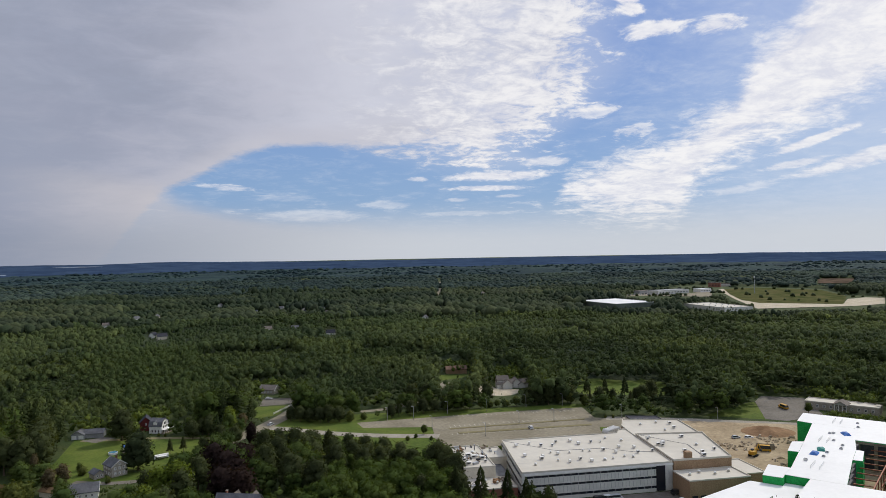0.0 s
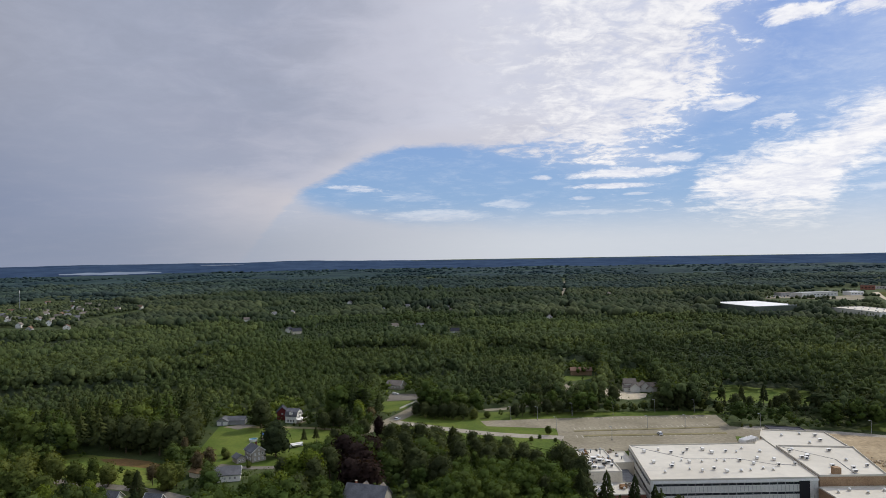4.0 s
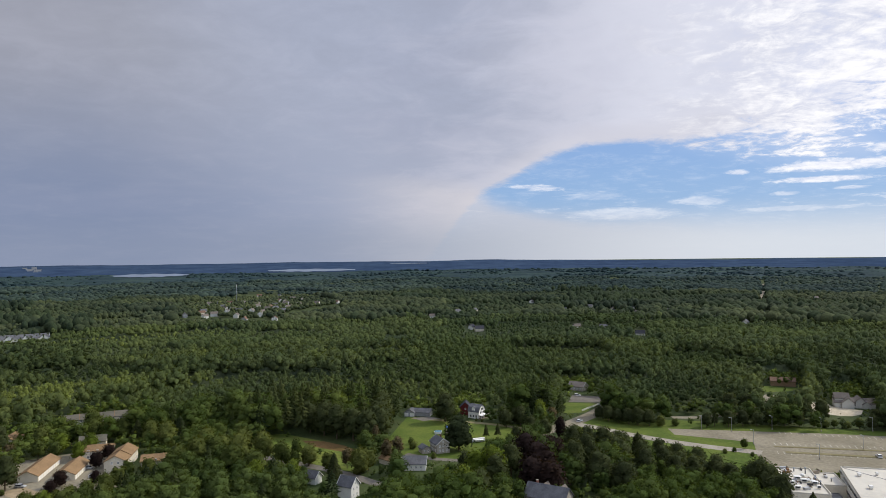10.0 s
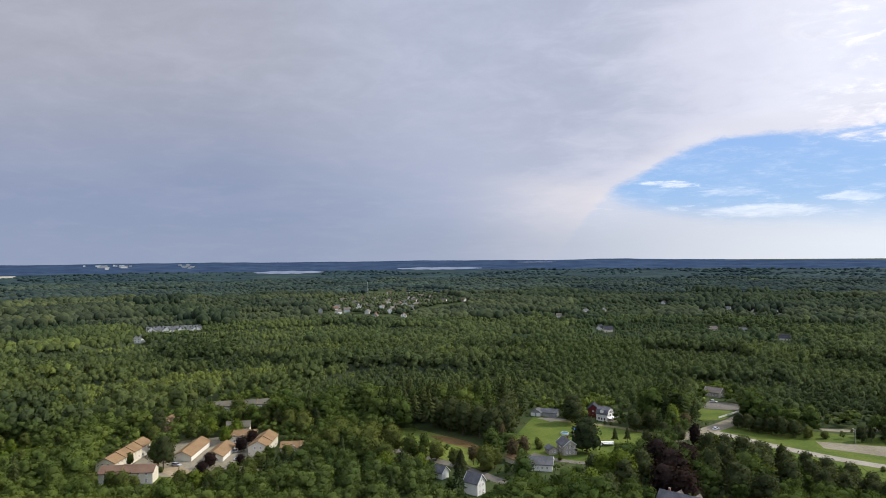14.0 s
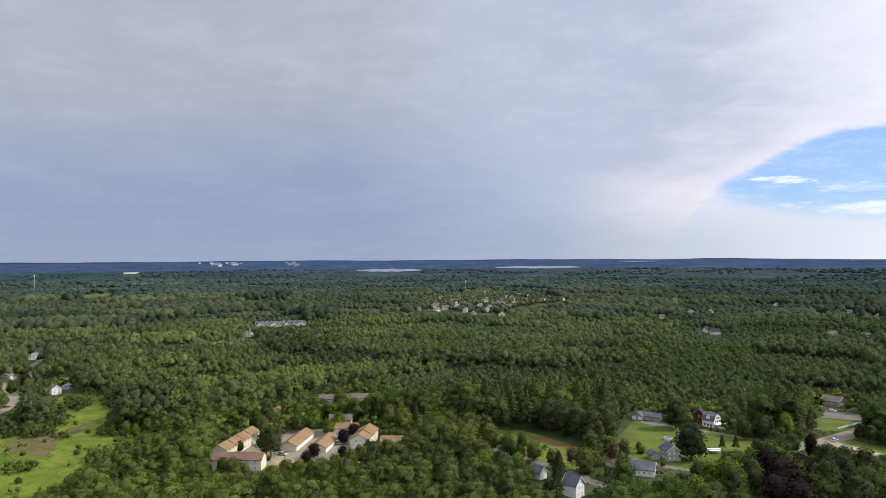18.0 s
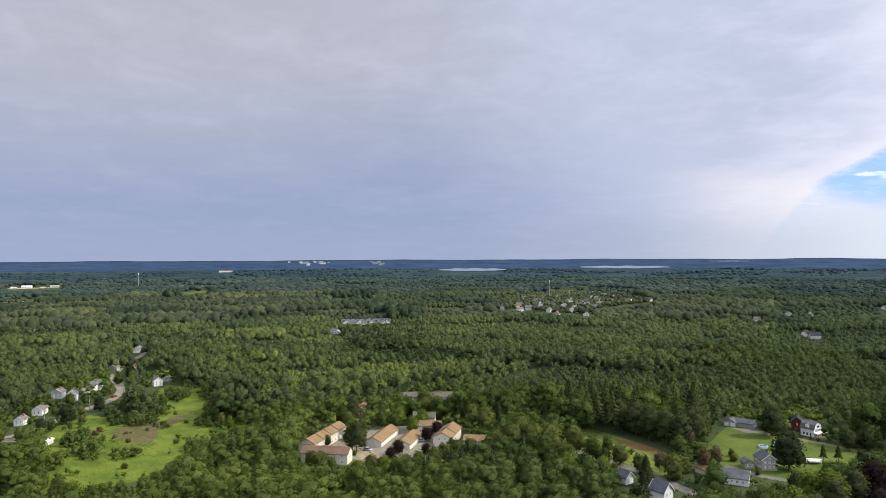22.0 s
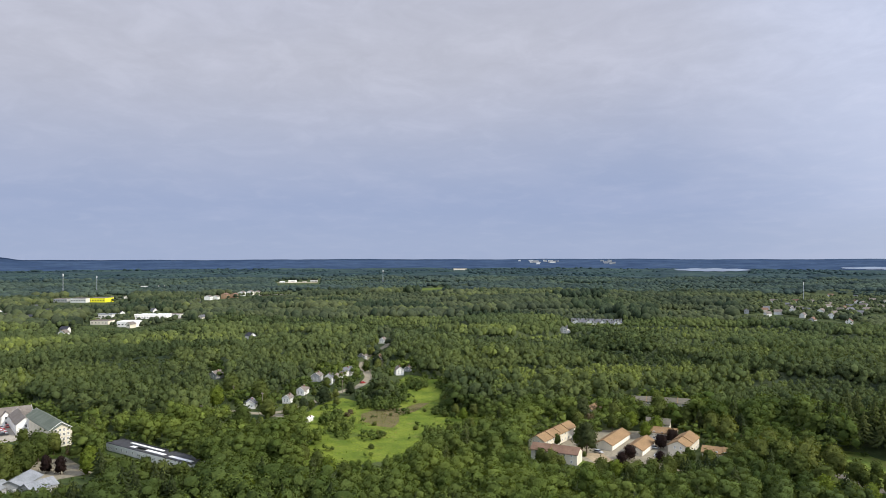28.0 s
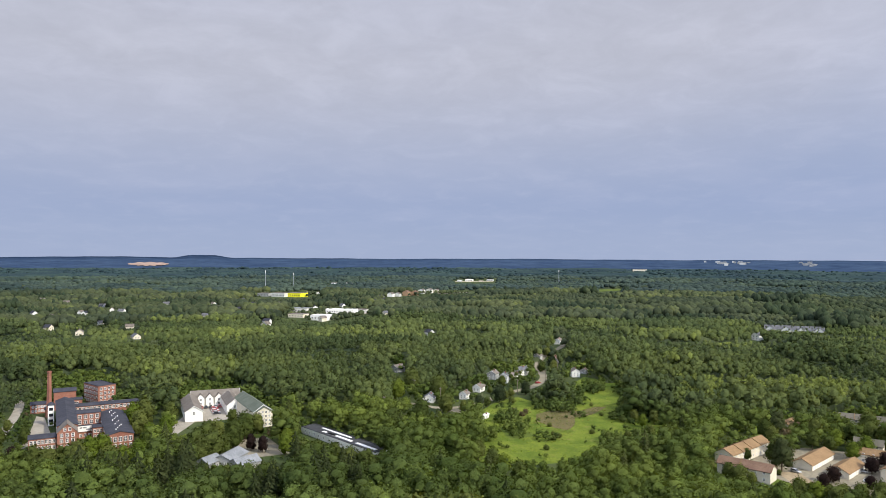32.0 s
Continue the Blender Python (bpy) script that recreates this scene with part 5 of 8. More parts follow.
def window(parent, m, w, hgt, frame_mat, pane_mat=None):
    """A framed window standing a little proud of its wall; local x along the wall, y outwards."""
    key = ("window", round(w, 2), round(hgt, 2), frame_mat.name)

    def make():
        """Frame and glazing bars as one lattice, open where the panes are."""
        t = 0.17
        bars = hgt > 1.0
        xs = [-w / 2, -w / 2 + t] + ([-0.05, 0.05] if bars else []) + [w / 2 - t, w / 2]
        zs = [-hgt / 2, -hgt / 2 + t] + ([-0.05, 0.05] if bars else []) + [hgt / 2 - t, hgt / 2]
        holes = {(i, j) for i in range(1, len(xs) - 1, 2) for j in range(1, len(zs) - 1, 2)}
        bm = bmesh.new()
        front = [[bm.verts.new((u, 0.08, v)) for v in zs] for u in xs]
        back = [[bm.verts.new((u, 0.0, v)) for v in zs] for u in xs]
        solid = {(i, j) for i in range(len(xs) - 1) for j in range(len(zs) - 1)} - holes
        for i, j in solid:
            bm.faces.new((front[i][j], front[i][j + 1], front[i + 1][j + 1], front[i + 1][j]))
            for di, dj, p, q in ((-1, 0, (i, j), (i, j + 1)), (1, 0, (i + 1, j + 1), (i + 1, j)), (0, -1, (i + 1, j), (i, j)), (0, 1, (i, j + 1), (i + 1, j + 1))):
                if (i + di, j + dj) not in solid:
                    bm.faces.new((front[p[0]][p[1]], back[p[0]][p[1]], back[q[0]][q[1]], front[q[0]][q[1]]))
        for v in [v for v in bm.verts if not v.link_faces]:
            bm.verts.remove(v)
        return bm
    ob = new("window", shared(key, make, frame_mat))
    ob.parent = parent
    ob.matrix_basis = m
    pane = new("pane", shared(("pane", round(w, 2), round(hgt, 2)), lambda: bbox(-w / 2 + 0.1, w / 2 - 0.1, 0.01, 0.05, -hgt / 2 + 0.1, hgt / 2 - 0.1), pane_mat or M["glass"]))
    pane.parent = ob
    return ob


SIDES = {"E": (1, 0, -90), "W": (-1, 0, 90), "N": (0, 1, 0), "S": (0, -1, 180)}


def windows(parent, side, w, l, n, zs, ww=1.0, wh=1.5, mat=None, span=0.8, shift=0.0, inset=0.0):
    """Rows of windows on one side of a block w by l metres."""
    sx, sy, rz = SIDES[side]
    run = l if sx else w
    for z in zs:
        for i in range(n):
            o = ((i + 0.5) / n - 0.5) * run * span + shift
            if sx:
                window(parent, pose(sx * (w / 2 - inset), o, z, 0, 0, rz), ww, wh, mat or M["trim"])
            else:
                window(parent, pose(o, sy * (l / 2 - inset), z, 0, 0, rz), ww, wh, mat or M["trim"])


def gable_walls(w, l, h, up, bevel=0.0):
    bm = bmesh.new()
    prof = [(-w / 2, -0.3), (w / 2, -0.3), (w / 2, h), (0, h + up), (-w / 2, h)]
    a = [bm.verts.new((px, -l / 2, pz)) for px, pz in prof]
    b = [bm.verts.new((px, l / 2, pz)) for px, pz in prof]
    bm.faces.new(a)
    bm.faces.new(b[::-1])
    for i in range(5):
        bm.faces.new((a[i], b[i], b[(i + 1) % 5], a[(i + 1) % 5]))
    return bm


def gable_roof(w, l, h, up, over=0.45, th=0.25):
    bm = bmesh.new()
    s = up / (w / 2)
    e, y = w / 2 + over, l / 2 + over
    lift = th + 0.02
    for sg in (-1, 1):
        slab(bm, [(0, -y, h + up + lift), (0, y, h + up + lift), (sg * e, y, h - s * over + lift), (sg * e, -y, h - s * over + lift)][::sg], th)
    return bm


def hip_roof(w, l, h, up, over=0.5):
    bm = bmesh.new()
    e, y = w / 2 + over, l / 2 + over
    k = max(y - e, 0.3)
    b = [bm.verts.new(p) for p in ((-e, -y, h), (e, -y, h), (e, y, h), (-e, y, h))]
    c = [bm.verts.new((q[0], q[1], h - 0.25)) for q in ((-e, -y), (e, -y), (e, y), (-e, y))]
    r0, r1 = bm.verts.new((0, -k, h + up)), bm.verts.new((0, k, h + up))
    bm.faces.new((b[0], b[1], r0))
    bm.faces.new((b[1], b[2], r1, r0))
    bm.faces.new((b[2], b[3], r1))
    bm.faces.new((b[3], b[0], r0, r1))
    bm.faces.new(c[::-1])
    for i in range(4):
        bm.faces.new((c[i], c[(i + 1) % 4], b[(i + 1) % 4], b[i]))
    return bm


def house(name, label, x, y, rot, w, l, h, up, wall, roof, wins=(), kind="gable", chimney=None, door=None, group="", category="house", trim=None, z=0.0):
    """A house with its ridge along local y; wins: (side, count, heights, width, height)."""
    ob = thing(name, pose(x, y, z, 0, 0, rot), label, category, group)
    if kind == "hip":
        part("wall", bbox(-w / 2, w / 2, -l / 2, l / 2, -0.3, h), M[wall], ob)
        part("roof", hip_roof(w, l, h + 0.02, up), M[roof], ob)
    else:
        part("wall", gable_walls(w, l, h, up), M[wall], ob)
        part("roof", gable_roof(w, l, h, up), M[roof], ob)
        if trim:
            for sy in (-1, 1):
                bm = bmesh.new()
                for sg in (-1, 1):
                    y0 = sy * (l / 2 + 0.46)
                    slab(bm, [(0, y0 - 0.06, h + up + 0.3), (0, y0 + 0.06, h + up + 0.3), (sg * (w / 2 + 0.5), y0 + 0.06, h - 0.1), (sg * (w / 2 + 0.5), y0 - 0.06, h - 0.1)], 0.3)
                part("bargeboard", bm, M[trim], ob)
    for side, n, zs, ww, wh in wins:
        windows(ob, side, w, l, n, zs, ww, wh)
    if chimney:
        cx, cy = chimney
        c = part("chimney", bbox(cx - 0.34, cx + 0.34, cy - 0.34, cy + 0.34, h - 0.5, h + up + 0.8), M["brick"], ob)
        part("chimney_cap", bbox(cx - 0.42, cx + 0.42, cy - 0.42, cy + 0.42, h + up + 0.8, h + up + 0.95), M["concrete"], c)
    if door:
        sx, sy, rz = SIDES[door]
        d = part("door", bbox(-0.5, 0.5, 0, 0.09, 0, 2.1), M["redwood"], ob)
        d.matrix_basis = pose(sx * w / 2, sy * l / 2, 0, 0, 0, rz)
    return ob


def block(parent, x0, x1, y0, y1, h, wall, roof, name="wing", curb=0.5, z0=-0.3):
    """A flat-roofed wing with a parapet: walls, roof deck and coping."""
    ob = part(name, bbox(x0, x1, y0, y1, z0, h), wall, parent)
    part("roof_deck", bbox(x0 + 0.3, x1 - 0.3, y0 + 0.3, y1 - 0.3, h + 0.01, h + 0.06), roof, ob)
    bm = bmesh.new()
    for a in ((x0, x1, y0, y0 + 0.3), (x0, x1, y1 - 0.3, y1), (x0, x0 + 0.3, y0 + 0.3, y1 - 0.3), (x1 - 0.3, x1, y0 + 0.3, y1 - 0.3)):
        box(bm, *a, h + 0.004, h + 0.004 + curb)
    part("parapet", bm, roof, ob)
    return ob



def prism(parent, name, pts, h, wall, roof, rim=0.0):
    """A flat-roofed wing on any plan: wall body, roof sheet and, where wanted, a parapet along its edges."""
    ob = part(name, slab(bmesh.new(), [(px, py, h) for px, py in pts], h + 0.3), wall, parent)
    part("roof_deck", slab(bmesh.new(), [(px, py, h + 0.14) for px, py in pts], 0.13), roof, ob)
    if rim:
        mx, my = sum(p[0] for p in pts) / len(pts), sum(p[1] for p in pts) / len(pts)
        for (ax, ay), (bx, by) in zip(pts, pts[1:] + pts[:1]):
            k = 0.4 / max(math.hypot(ax - mx, ay - my), math.hypot(bx - mx, by - my))
            ring = [(ax, ay), (bx, by), (bx + (mx - bx) * k, by + (my - by) * k), (ax + (mx - ax) * k, ay + (my - ay) * k)]
            part("parapet", slab(bmesh.new(), [(px, py, h + 0.15 + rim) for px, py in ring], rim), roof, ob)
    return ob

# ---- school grounds ----
SO, SR = (29.0, 268.4), 10.2


def school_at(u, v):
    c, s = math.cos(radians(SR)), math.sin(radians(SR))
    return SO[0] + u * c - v * s, SO[1] + u * s + v * c


surface("school_lawn", [(-95, 345), (-30, 330), (0, 300), (0, 345), (95, 440), (-50, 422), (-92, 412), (-100, 395)], M["grass"], 0.03, "green mown lawn round the school parking area")
surface("parking_lot", [(-51, 400), (-46, 388), (-8, 387), (-6, 362), (4, 340), (22, 346), (120, 360), (122, 398), (100, 398), (84, 402), (82, 429), (30, 420), (-2, 412)], M["asphalt"], 0.07, "worn pale asphalt parking lot with faded markings", "parking lot")
strip("school_drive", [(-100, 392), (-88, 388), (-69, 380), (-50, 374), (-30, 370), (-4, 368)], 7.5, M["concrete"], 0.09, "pale concrete school driveway through the lawn")
strip("school_road", [(90, 400), (126, 394), (157, 386), (190, 377), (230, 366)], 8, M["concrete"], 0.10, "pale service road behind the school")
surface("staff_lot", [(201, 452), (224, 444), (212, 398), (186, 386), (176, 391), (190, 436)], M["tarmac"], 0.08, "grey tarmac lot with a parked bus", "parking lot")
surface("verge", [(146, 402), (188, 436), (196, 392), (176, 390)], M["grass"], 0.05, "green grass verge under the trees")
surface("front_lot", rect(*SO, SR, 2, 96, -40, -1), M["tarmac"], 0.05, "dark tarmac lot in front of the school", "parking lot")
surface("site_dirt", [(122, 392), (182, 379), (196, 368), (172, 338), (140, 290), (120, 262), (118, 300), (118, 340)], M["dirt"], 0.12, "rutted bare dirt of the construction site")
surface("court_dirt", [(150, 280), (190, 300), (200, 260), (160, 235)], M["dirt"], 0.10, "bare dirt in the construction court")
surface("field_beyond", [(85, 470), (100, 525), (160, 520), (158, 455)], M["grass"], 0.04, "bright green playing field behind the trees")


def island(name, pts, label, mat="grass"):
    bm = slab(bmesh.new(), [(px, py, 0.22) for px, py in pts], 0.3)
    ob = tagged(new(name, finish(bm, name, M[mat])), label, "island", kind="structure")
    return ob


island("lot_island", [(1, 383), (1.5, 381), (78, 398), (78, 400)], "long dry grass island between parking rows", "track")
island("lot_island", [(6, 374.5), (6.5, 371.5), (79, 384.5), (79, 387.5)], "long dry grass island between parking rows", "track")
island("lot_island", [(81, 372), (86, 371), (87, 379), (82, 380)], "small grass island at the lot's end")
island("lot_island", [(-28, 362), (-24, 352), (0, 338), (-2, 346), (-6, 358), (-12, 363)], "triangular grass island by the driveway")

for i in range(27):
    a = 4 + i * 2.75
    for row, (yy, dy) in enumerate(((384.2, 4.6), (368.0, 4.0), (410.0, 4.5))):
        bx, by = a + row * 1.2 - 2, yy + a * (0.225 if row == 0 else 0.19 if row == 1 else 0.115)
        ln = new("stall_line", shared(("stall_line",), lambda: bbox(-0.07, 0.07, 0, 4.5, 0, 0.012), M["line"]))
        ln.matrix_basis = pose(bx, by, 0.075, 0, 0, 10)
        tagged(ln, "faded white parking line on asphalt", "road marking", "parking lines of the big lot")
for i in range(24):
    px, py = school_at(40 + i * 2.35, -17)
    ln = new("stall_line", SHARED[("stall_line",)])
    ln.matrix_basis = pose(px, py, 0.056, 0, 0, SR)
    tagged(ln, "white parking line on dark tarmac", "road marking", "parking lines in front of the school")

school = thing("school", pose(*SO, 0, 0, 0, SR), "low white-roofed school with banded windows and tan rear blocks", "school")
main = prism(school, "main_wing", [(-0.9, 0), (60.6, 0), (65.0, 53), (61.5, 52), (58.5, 47.3), (3.7, 47.1)], 10.8, M["panel"], M["white_roof"], 0.45)
rear = prism(school, "hall_wing", [(60.9, -0.4), (85.5, -1.0), (93, 31), (94.5, 36), (64.2, 40.5)], 11.4, M["tanwall"], M["white_roof"], 0.6)
prism(school, "rear_wing", [(64.4, 40.9), (94.7, 36.4), (98, 65), (72, 71.5), (66.2, 60)], 10.4, M["tanwall"], M["white_roof"], 0.5)
prism(school, "back_wing", [(78, 71.2), (93.5, 67.2), (94.5, 80), (79.5, 84.5)], 9.0, M["stone"], M["slate"], 0.3)
low_wing = block(school, 60, 85.3, -14, -1.2, 7.6, M["tanwall"], M["white_roof"], "gym_wing", 0.5)
block(school, 86.4, 98, -5, 14, 5.6, M["tanwall"], M["white_roof"], "side_wing", 0.4)
annex = block(school, -19.4, -6.6, 18.2, 50, 8.6, M["cream"], M["white_roof"], "annex_wing", 0.5)
block(school, -6.4, 2.4, 34, 50, 7.4, M["cream"], M["white_roof"], "link_wing", 0.4)
block(school, -6.4, -0.4, 18.2, 33.8, 4.6, M["cream"], M["seam"], "link_wing", 0.3)
block(school, -19.6, -1.4, 4, 18, 4.4, M["brick"], M["white_roof"], "kitchen_wing", 0.4)
part("stack", bbox(67, 69.4, 0.5, 3.1, 7.7, 14.2), M["tanwall"], school)
part("canopy_roof", slab(bmesh.new(), [(-27, 36, 4.6), (-19.2, 36, 6.4), (-19.2, 48, 6.4), (-27, 48, 4.6)], 0.3), M["steelroof"], school)
for cx, cy in ((-26.5, 36.5), (-26.5, 47.5), (-26.5, 42)):
    part("canopy_post", bbox(cx - 0.15, cx + 0.15, cy - 0.15, cy + 0.15, 0, 4.4), M["metal"], school)
# window bands of the front: dark strips of panes between pale panels
for z0, z1 in ((8.8, 9.6), (5.3, 6.1), (1.4, 2.3)):
    for i in range(20):
        u = 0.6 + i * 3.0
        if 53 < u < 58:
            continue
        b = part("window_band", bbox(u, u + 2.86, -0.07, 0.02, z0, z1), M["glass"], main)
        part("mullion", bbox(u + 2.87, u + 2.99, -0.13, 0.02, z0 - 0.1, z1 + 0.1), M["metal"], main)
    for i in range(15):
        v = 1.5 + i * 3.1
        part("window_band", bbox(-0.98 + 0.0977 * v, -0.5 + 0.0977 * v, v, v + 2.85, z0, z1), M["glass"], main)
for z0, z1 in ((6.5, 8.5), (2.9, 4.9)):
    for i in range(40):
        if not 53 < 0.4 + i * 1.5 < 57.6:
            part("panel_rib", bbox(0.4 + i * 1.5, 0.5 + i * 1.5, -0.09, 0.02, z0, z1), M["grey"], main)
part("eave_band", bbox(0.05, 60.95, -0.06, -0.004, 9.9, 10.7), M["trim"], main)
part("stair_glazing", bbox(53.6, 57.4, -0.2, -0.01, 0.2, 10.0), M["glass"], main)
part("roof_line", slab(bmesh.new(), [(4.4, 46.2, 11.00), (22, 26.0, 11.00), (22, 26.5, 11.00), (4.4, 46.8, 11.00)], 0.05), M["seam"], main)
part("roof_line", slab(bmesh.new(), [(22, 26.0, 11.00), (42, 25.0, 11.00), (42, 25.5, 11.00), (22, 26.5, 11.00)], 0.05), M["seam"], main)
part("roof_line", slab(bmesh.new(), [(42, 25.0, 11.00), (52, 17.0, 11.00), (60.6, 15.5, 11.00), (60.6, 16.0, 11.00), (52, 17.5, 11.00), (42, 25.5, 11.00)], 0.05), M["seam"], main)
part("roof_line", slab(bmesh.new(), [(75, 1.5, 11.61), (75.4, 1.5, 11.61), (78.4, 20, 11.61), (77.9, 20, 11.61)], 0.05), M["seam"], rear)
part("roof_line", slab(bmesh.new(), [(65.5, 39, 11.61), (78, 20, 11.61), (78.4, 20, 11.61), (66, 39, 11.61)], 0.05), M["seam"], rear)
for i in range(7):
    part("clerestory", bbox(61 + i * 3.4, 63.2 + i * 3.4, -14.08, -13.99, 1.0, 2.2), M["glass"], low_wing)


def roof_vent(x, y, z, rot, s, style):
    """A small roof fan: curb, housing and a sloped hood, or a boxy unit with a grille."""
    ob = thing("roof_vent", pose(x, y, z, 0, 0, rot), "pale metal roof fan on a curb" if style else "boxy grey roof air unit on the white roof", "roof vent", "vents on the school roof")
    part("curb", bbox(-0.5 * s, 0.5 * s, -0.5 * s, 0.5 * s, 0, 0.45), M["white_roof"], ob)
    if style:
        bm = tube(bmesh.new(), (0, 0, 0.45), (0, 0, 0.8), 0.35 * s, 0.35 * s, 8)
        part("neck", bm, M["metal"], ob)
        part("hood", tube(bmesh.new(), (0, 0, 0.8), (0, 0, 1.15), 0.75 * s, 0.4 * s, 10), M["trim"], ob)
    else:
        part("housing", bbox(-0.8 * s, 0.8 * s, -0.6 * s, 0.6 * s, 0.45, 1.3), M["trim"], ob)
        part("grille", bbox(-0.55 * s, 0.55 * s, -0.65 * s, -0.605 * s, 0.6, 1.15), M["dark"], ob)
        part("hood", slab(bmesh.new(), [(0.8 * s, -0.6 * s, 1.3), (1.3 * s, -0.6 * s, 0.8), (1.3 * s, 0.6 * s, 0.8), (0.8 * s, 0.6 * s, 1.3)], 0.06), M["trim"], ob)
    return ob


rv = random.Random(4)
for i in range(34):
    row = i % 3
    u, v = 8 + (i // 3) * 4.6 + rv.uniform(-1.4, 1.4), (12, 21, 36)[row] + rv.uniform(-4, 4)
    roof_vent(*school_at(u, v), 10.85, SR + rv.choice((0, 90)), rv.uniform(0.6, 1.05), rv.random() < 0.5)
for i in range(12):
    u, v = rv.uniform(65, 86), rv.uniform(3, 35)
    roof_vent(*school_at(u, v), 11.46, SR, rv.uniform(0.7, 1.2), rv.random() < 0.5)
for i in range(10):
    u, v = rv.uniform(-17.5, -8), rv.uniform(20, 48)
    roof_vent(*school_at(u, v), 8.66, SR, rv.uniform(0.7, 1.5), rv.random() < 0.4)
for u, v in ((82, 47), (88, 50), (76, 60), (90, 58), (85, 62)):
    roof_vent(*school_at(u, v), 10.55, SR, 0.9, u < 86)
for u, v in ((64, -7), (69, -5), (74, -8), (81, -6)):
    roof_vent(*school_at(u, v), 7.66, SR, 0.8, True)
for u, v in ((-16, 9), (-12, 13), (-8, 10)):
    roof_vent(*school_at(u, v), 4.46, SR, 0.7, True)

# pipes, ducts and rusty boxes crowded on the annex roofs
for i in range(30):
    u, v, z = (rv.uniform(-18.5, -7.5), rv.uniform(19, 49), 8.68) if i < 20 else (rv.uniform(-5.6, 1.2), rv.uniform(35, 49), 7.48) if i < 23 else (rv.uniform(-18.5, -3), rv.uniform(5, 17), 4.48)
    sz = rv.uniform(0.5, 1.3)
    ob = thing("roof_duct", pose(*school_at(u, v), z, 0, 0, SR + rv.choice((0, 30, 90))), "rusty brown roof duct with a bent hood" if i % 3 else "grey roof pipe with a cowl", "roof duct", "ducts on the annex roofs")
    if i % 3:
        part("duct", bbox(-sz * 1.2, sz * 1.2, -sz * 0.5, sz * 0.5, 0, sz * 0.8), M[("wood", "soil", "metal", "dark")[i % 4]], ob)
        part("hood", slab(bmesh.new(), [(sz * 1.2, -sz * 0.5, sz * 1.3), (sz * 1.8, -sz * 0.5, sz * 0.9), (sz * 1.8, sz * 0.5, sz * 0.9), (sz * 1.2, sz * 0.5, sz * 1.3)], sz * 0.5), M["wood"], ob)
    else:
        part("pipe", tube(bmesh.new(), (0, 0, 0), (0, 0, sz * 1.8), 0.22, 0.2, 8), M["seam"], ob)
        part("cowl", tube(bmesh.new(), (0, 0, sz * 1.8), (0, 0, sz * 1.8 + 0.4), 0.42, 0.2, 8), M["metal"], ob)

# the school's new building, under construction
NO, NR = (140.0, 280.0), 51.7
def new_at(s, q):
    c, sn = math.cos(radians(NR)), math.sin(radians(NR))
    return NO[0] + s * c - q * sn, NO[1] + s * sn + q * c


nb = thing("new_school_building", pose(*NO, 0, 0, 0, NR), "unfinished school building with white roof and green sheathed walls", "building")


prism(nb, "north_wing", [(80.5, 15.6), (61.5, 14.4), (60, 7.6), (60, -12), (38, -13.1), (38.3, -55), (81, -55)], 12.0, M["green"], M["new_roof"])
prism(nb, "central_wing", [(59.9, 7.6), (23.7, 3.9), (6, 2.2), (-17.9, 0.0), (-28, -0.2), (-28.3, -20.1), (5.4, -16.8), (21.5, -15.8), (37.9, -13.1), (59.9, -12)], 12.0, M["green"], M["new_roof"])
prism(nb, "west_bump", [(23.7, 4.0), (21, 8.0), (5.4, 6.3), (6, 2.3)], 12.0, M["green"], M["new_roof"])
prism(nb, "entry_bump", [(-18, 0.1), (-18.1, 8.0), (-32.6, 6.4), (-32, -0.4), (-28.1, -0.1)], 11.9, M["green"], M["new_roof"])
prism(nb, "court_bump", [(5.4, -16.9), (6, -20.2), (21.3, -18.6), (21.5, -15.9)], 12.0, M["green"], M["new_roof"])
prism(nb, "low_wing", [(-32.8, 10.8), (-60, 18.8), (-84, 24), (-84, -8.4), (-28.4, -8.4), (-28.2, -0.3), (-32.2, -0.3)], 9.0, M["green"], M["new_roof"])
prism(nb, "south_wing", [(-28.4, -8.6), (-84, -8.6), (-84, -60), (-28.3, -60)], 12.0, M["green"], M["new_roof"])
part("plastic_sheet", bbox(-28.34, -28.28, -8.2, -0.6, 9.3, 11.6), M["green"], nb)
surface("court_dirt", [new_at(38, -14), new_at(38, -60), new_at(-28, -60), new_at(-28, -20)], M["dirt"], 0.14, "bare dirt court inside the new building")
for i in range(9):
    part("steel_column", bbox(-24 + i * 7.4, -23.6 + i * 7.4, -27.2, -26.8, 0, 9.5), M["rustmetal"], nb)
    part("steel_beam", bbox(-24 + i * 7.4, -23.7 + i * 7.4, -26.9, -19.2, 9.2, 9.6), M["rustmetal"], nb)
part("steel_beam", bbox(-24, 36, -27.2, -26.8, 9.5, 10.0), M["rustmetal"], nb)
part("steel_beam", bbox(-24, 36, -27.2, -26.8, 5.0, 5.4), M["rustmetal"], nb)
# dark boxes and boards laid over the green court walls to darken them
for i in range(8):
    o0 = -26 + i * 7.6
    if o0 < 0 or o0 > 22:
        part("opening", bbox(o0, o0 + 7.3, -20.5 + 0.105 * (o0 + 26), -19.6 + 0.105 * (o0 + 26), 5.9, 11.5), M["dark"], nb)
        part("opening", bbox(o0, o0 + 7.3, -20.5 + 0.105 * (o0 + 26), -19.6 + 0.105 * (o0 + 26), 0.3, 5.5), M["dark"], nb)
part("court_wall", bbox(37.7, 37.99, -54.9, -13.3, 0.2, 11.7), M["wood"], nb, "timber boards laid over the green court wall")
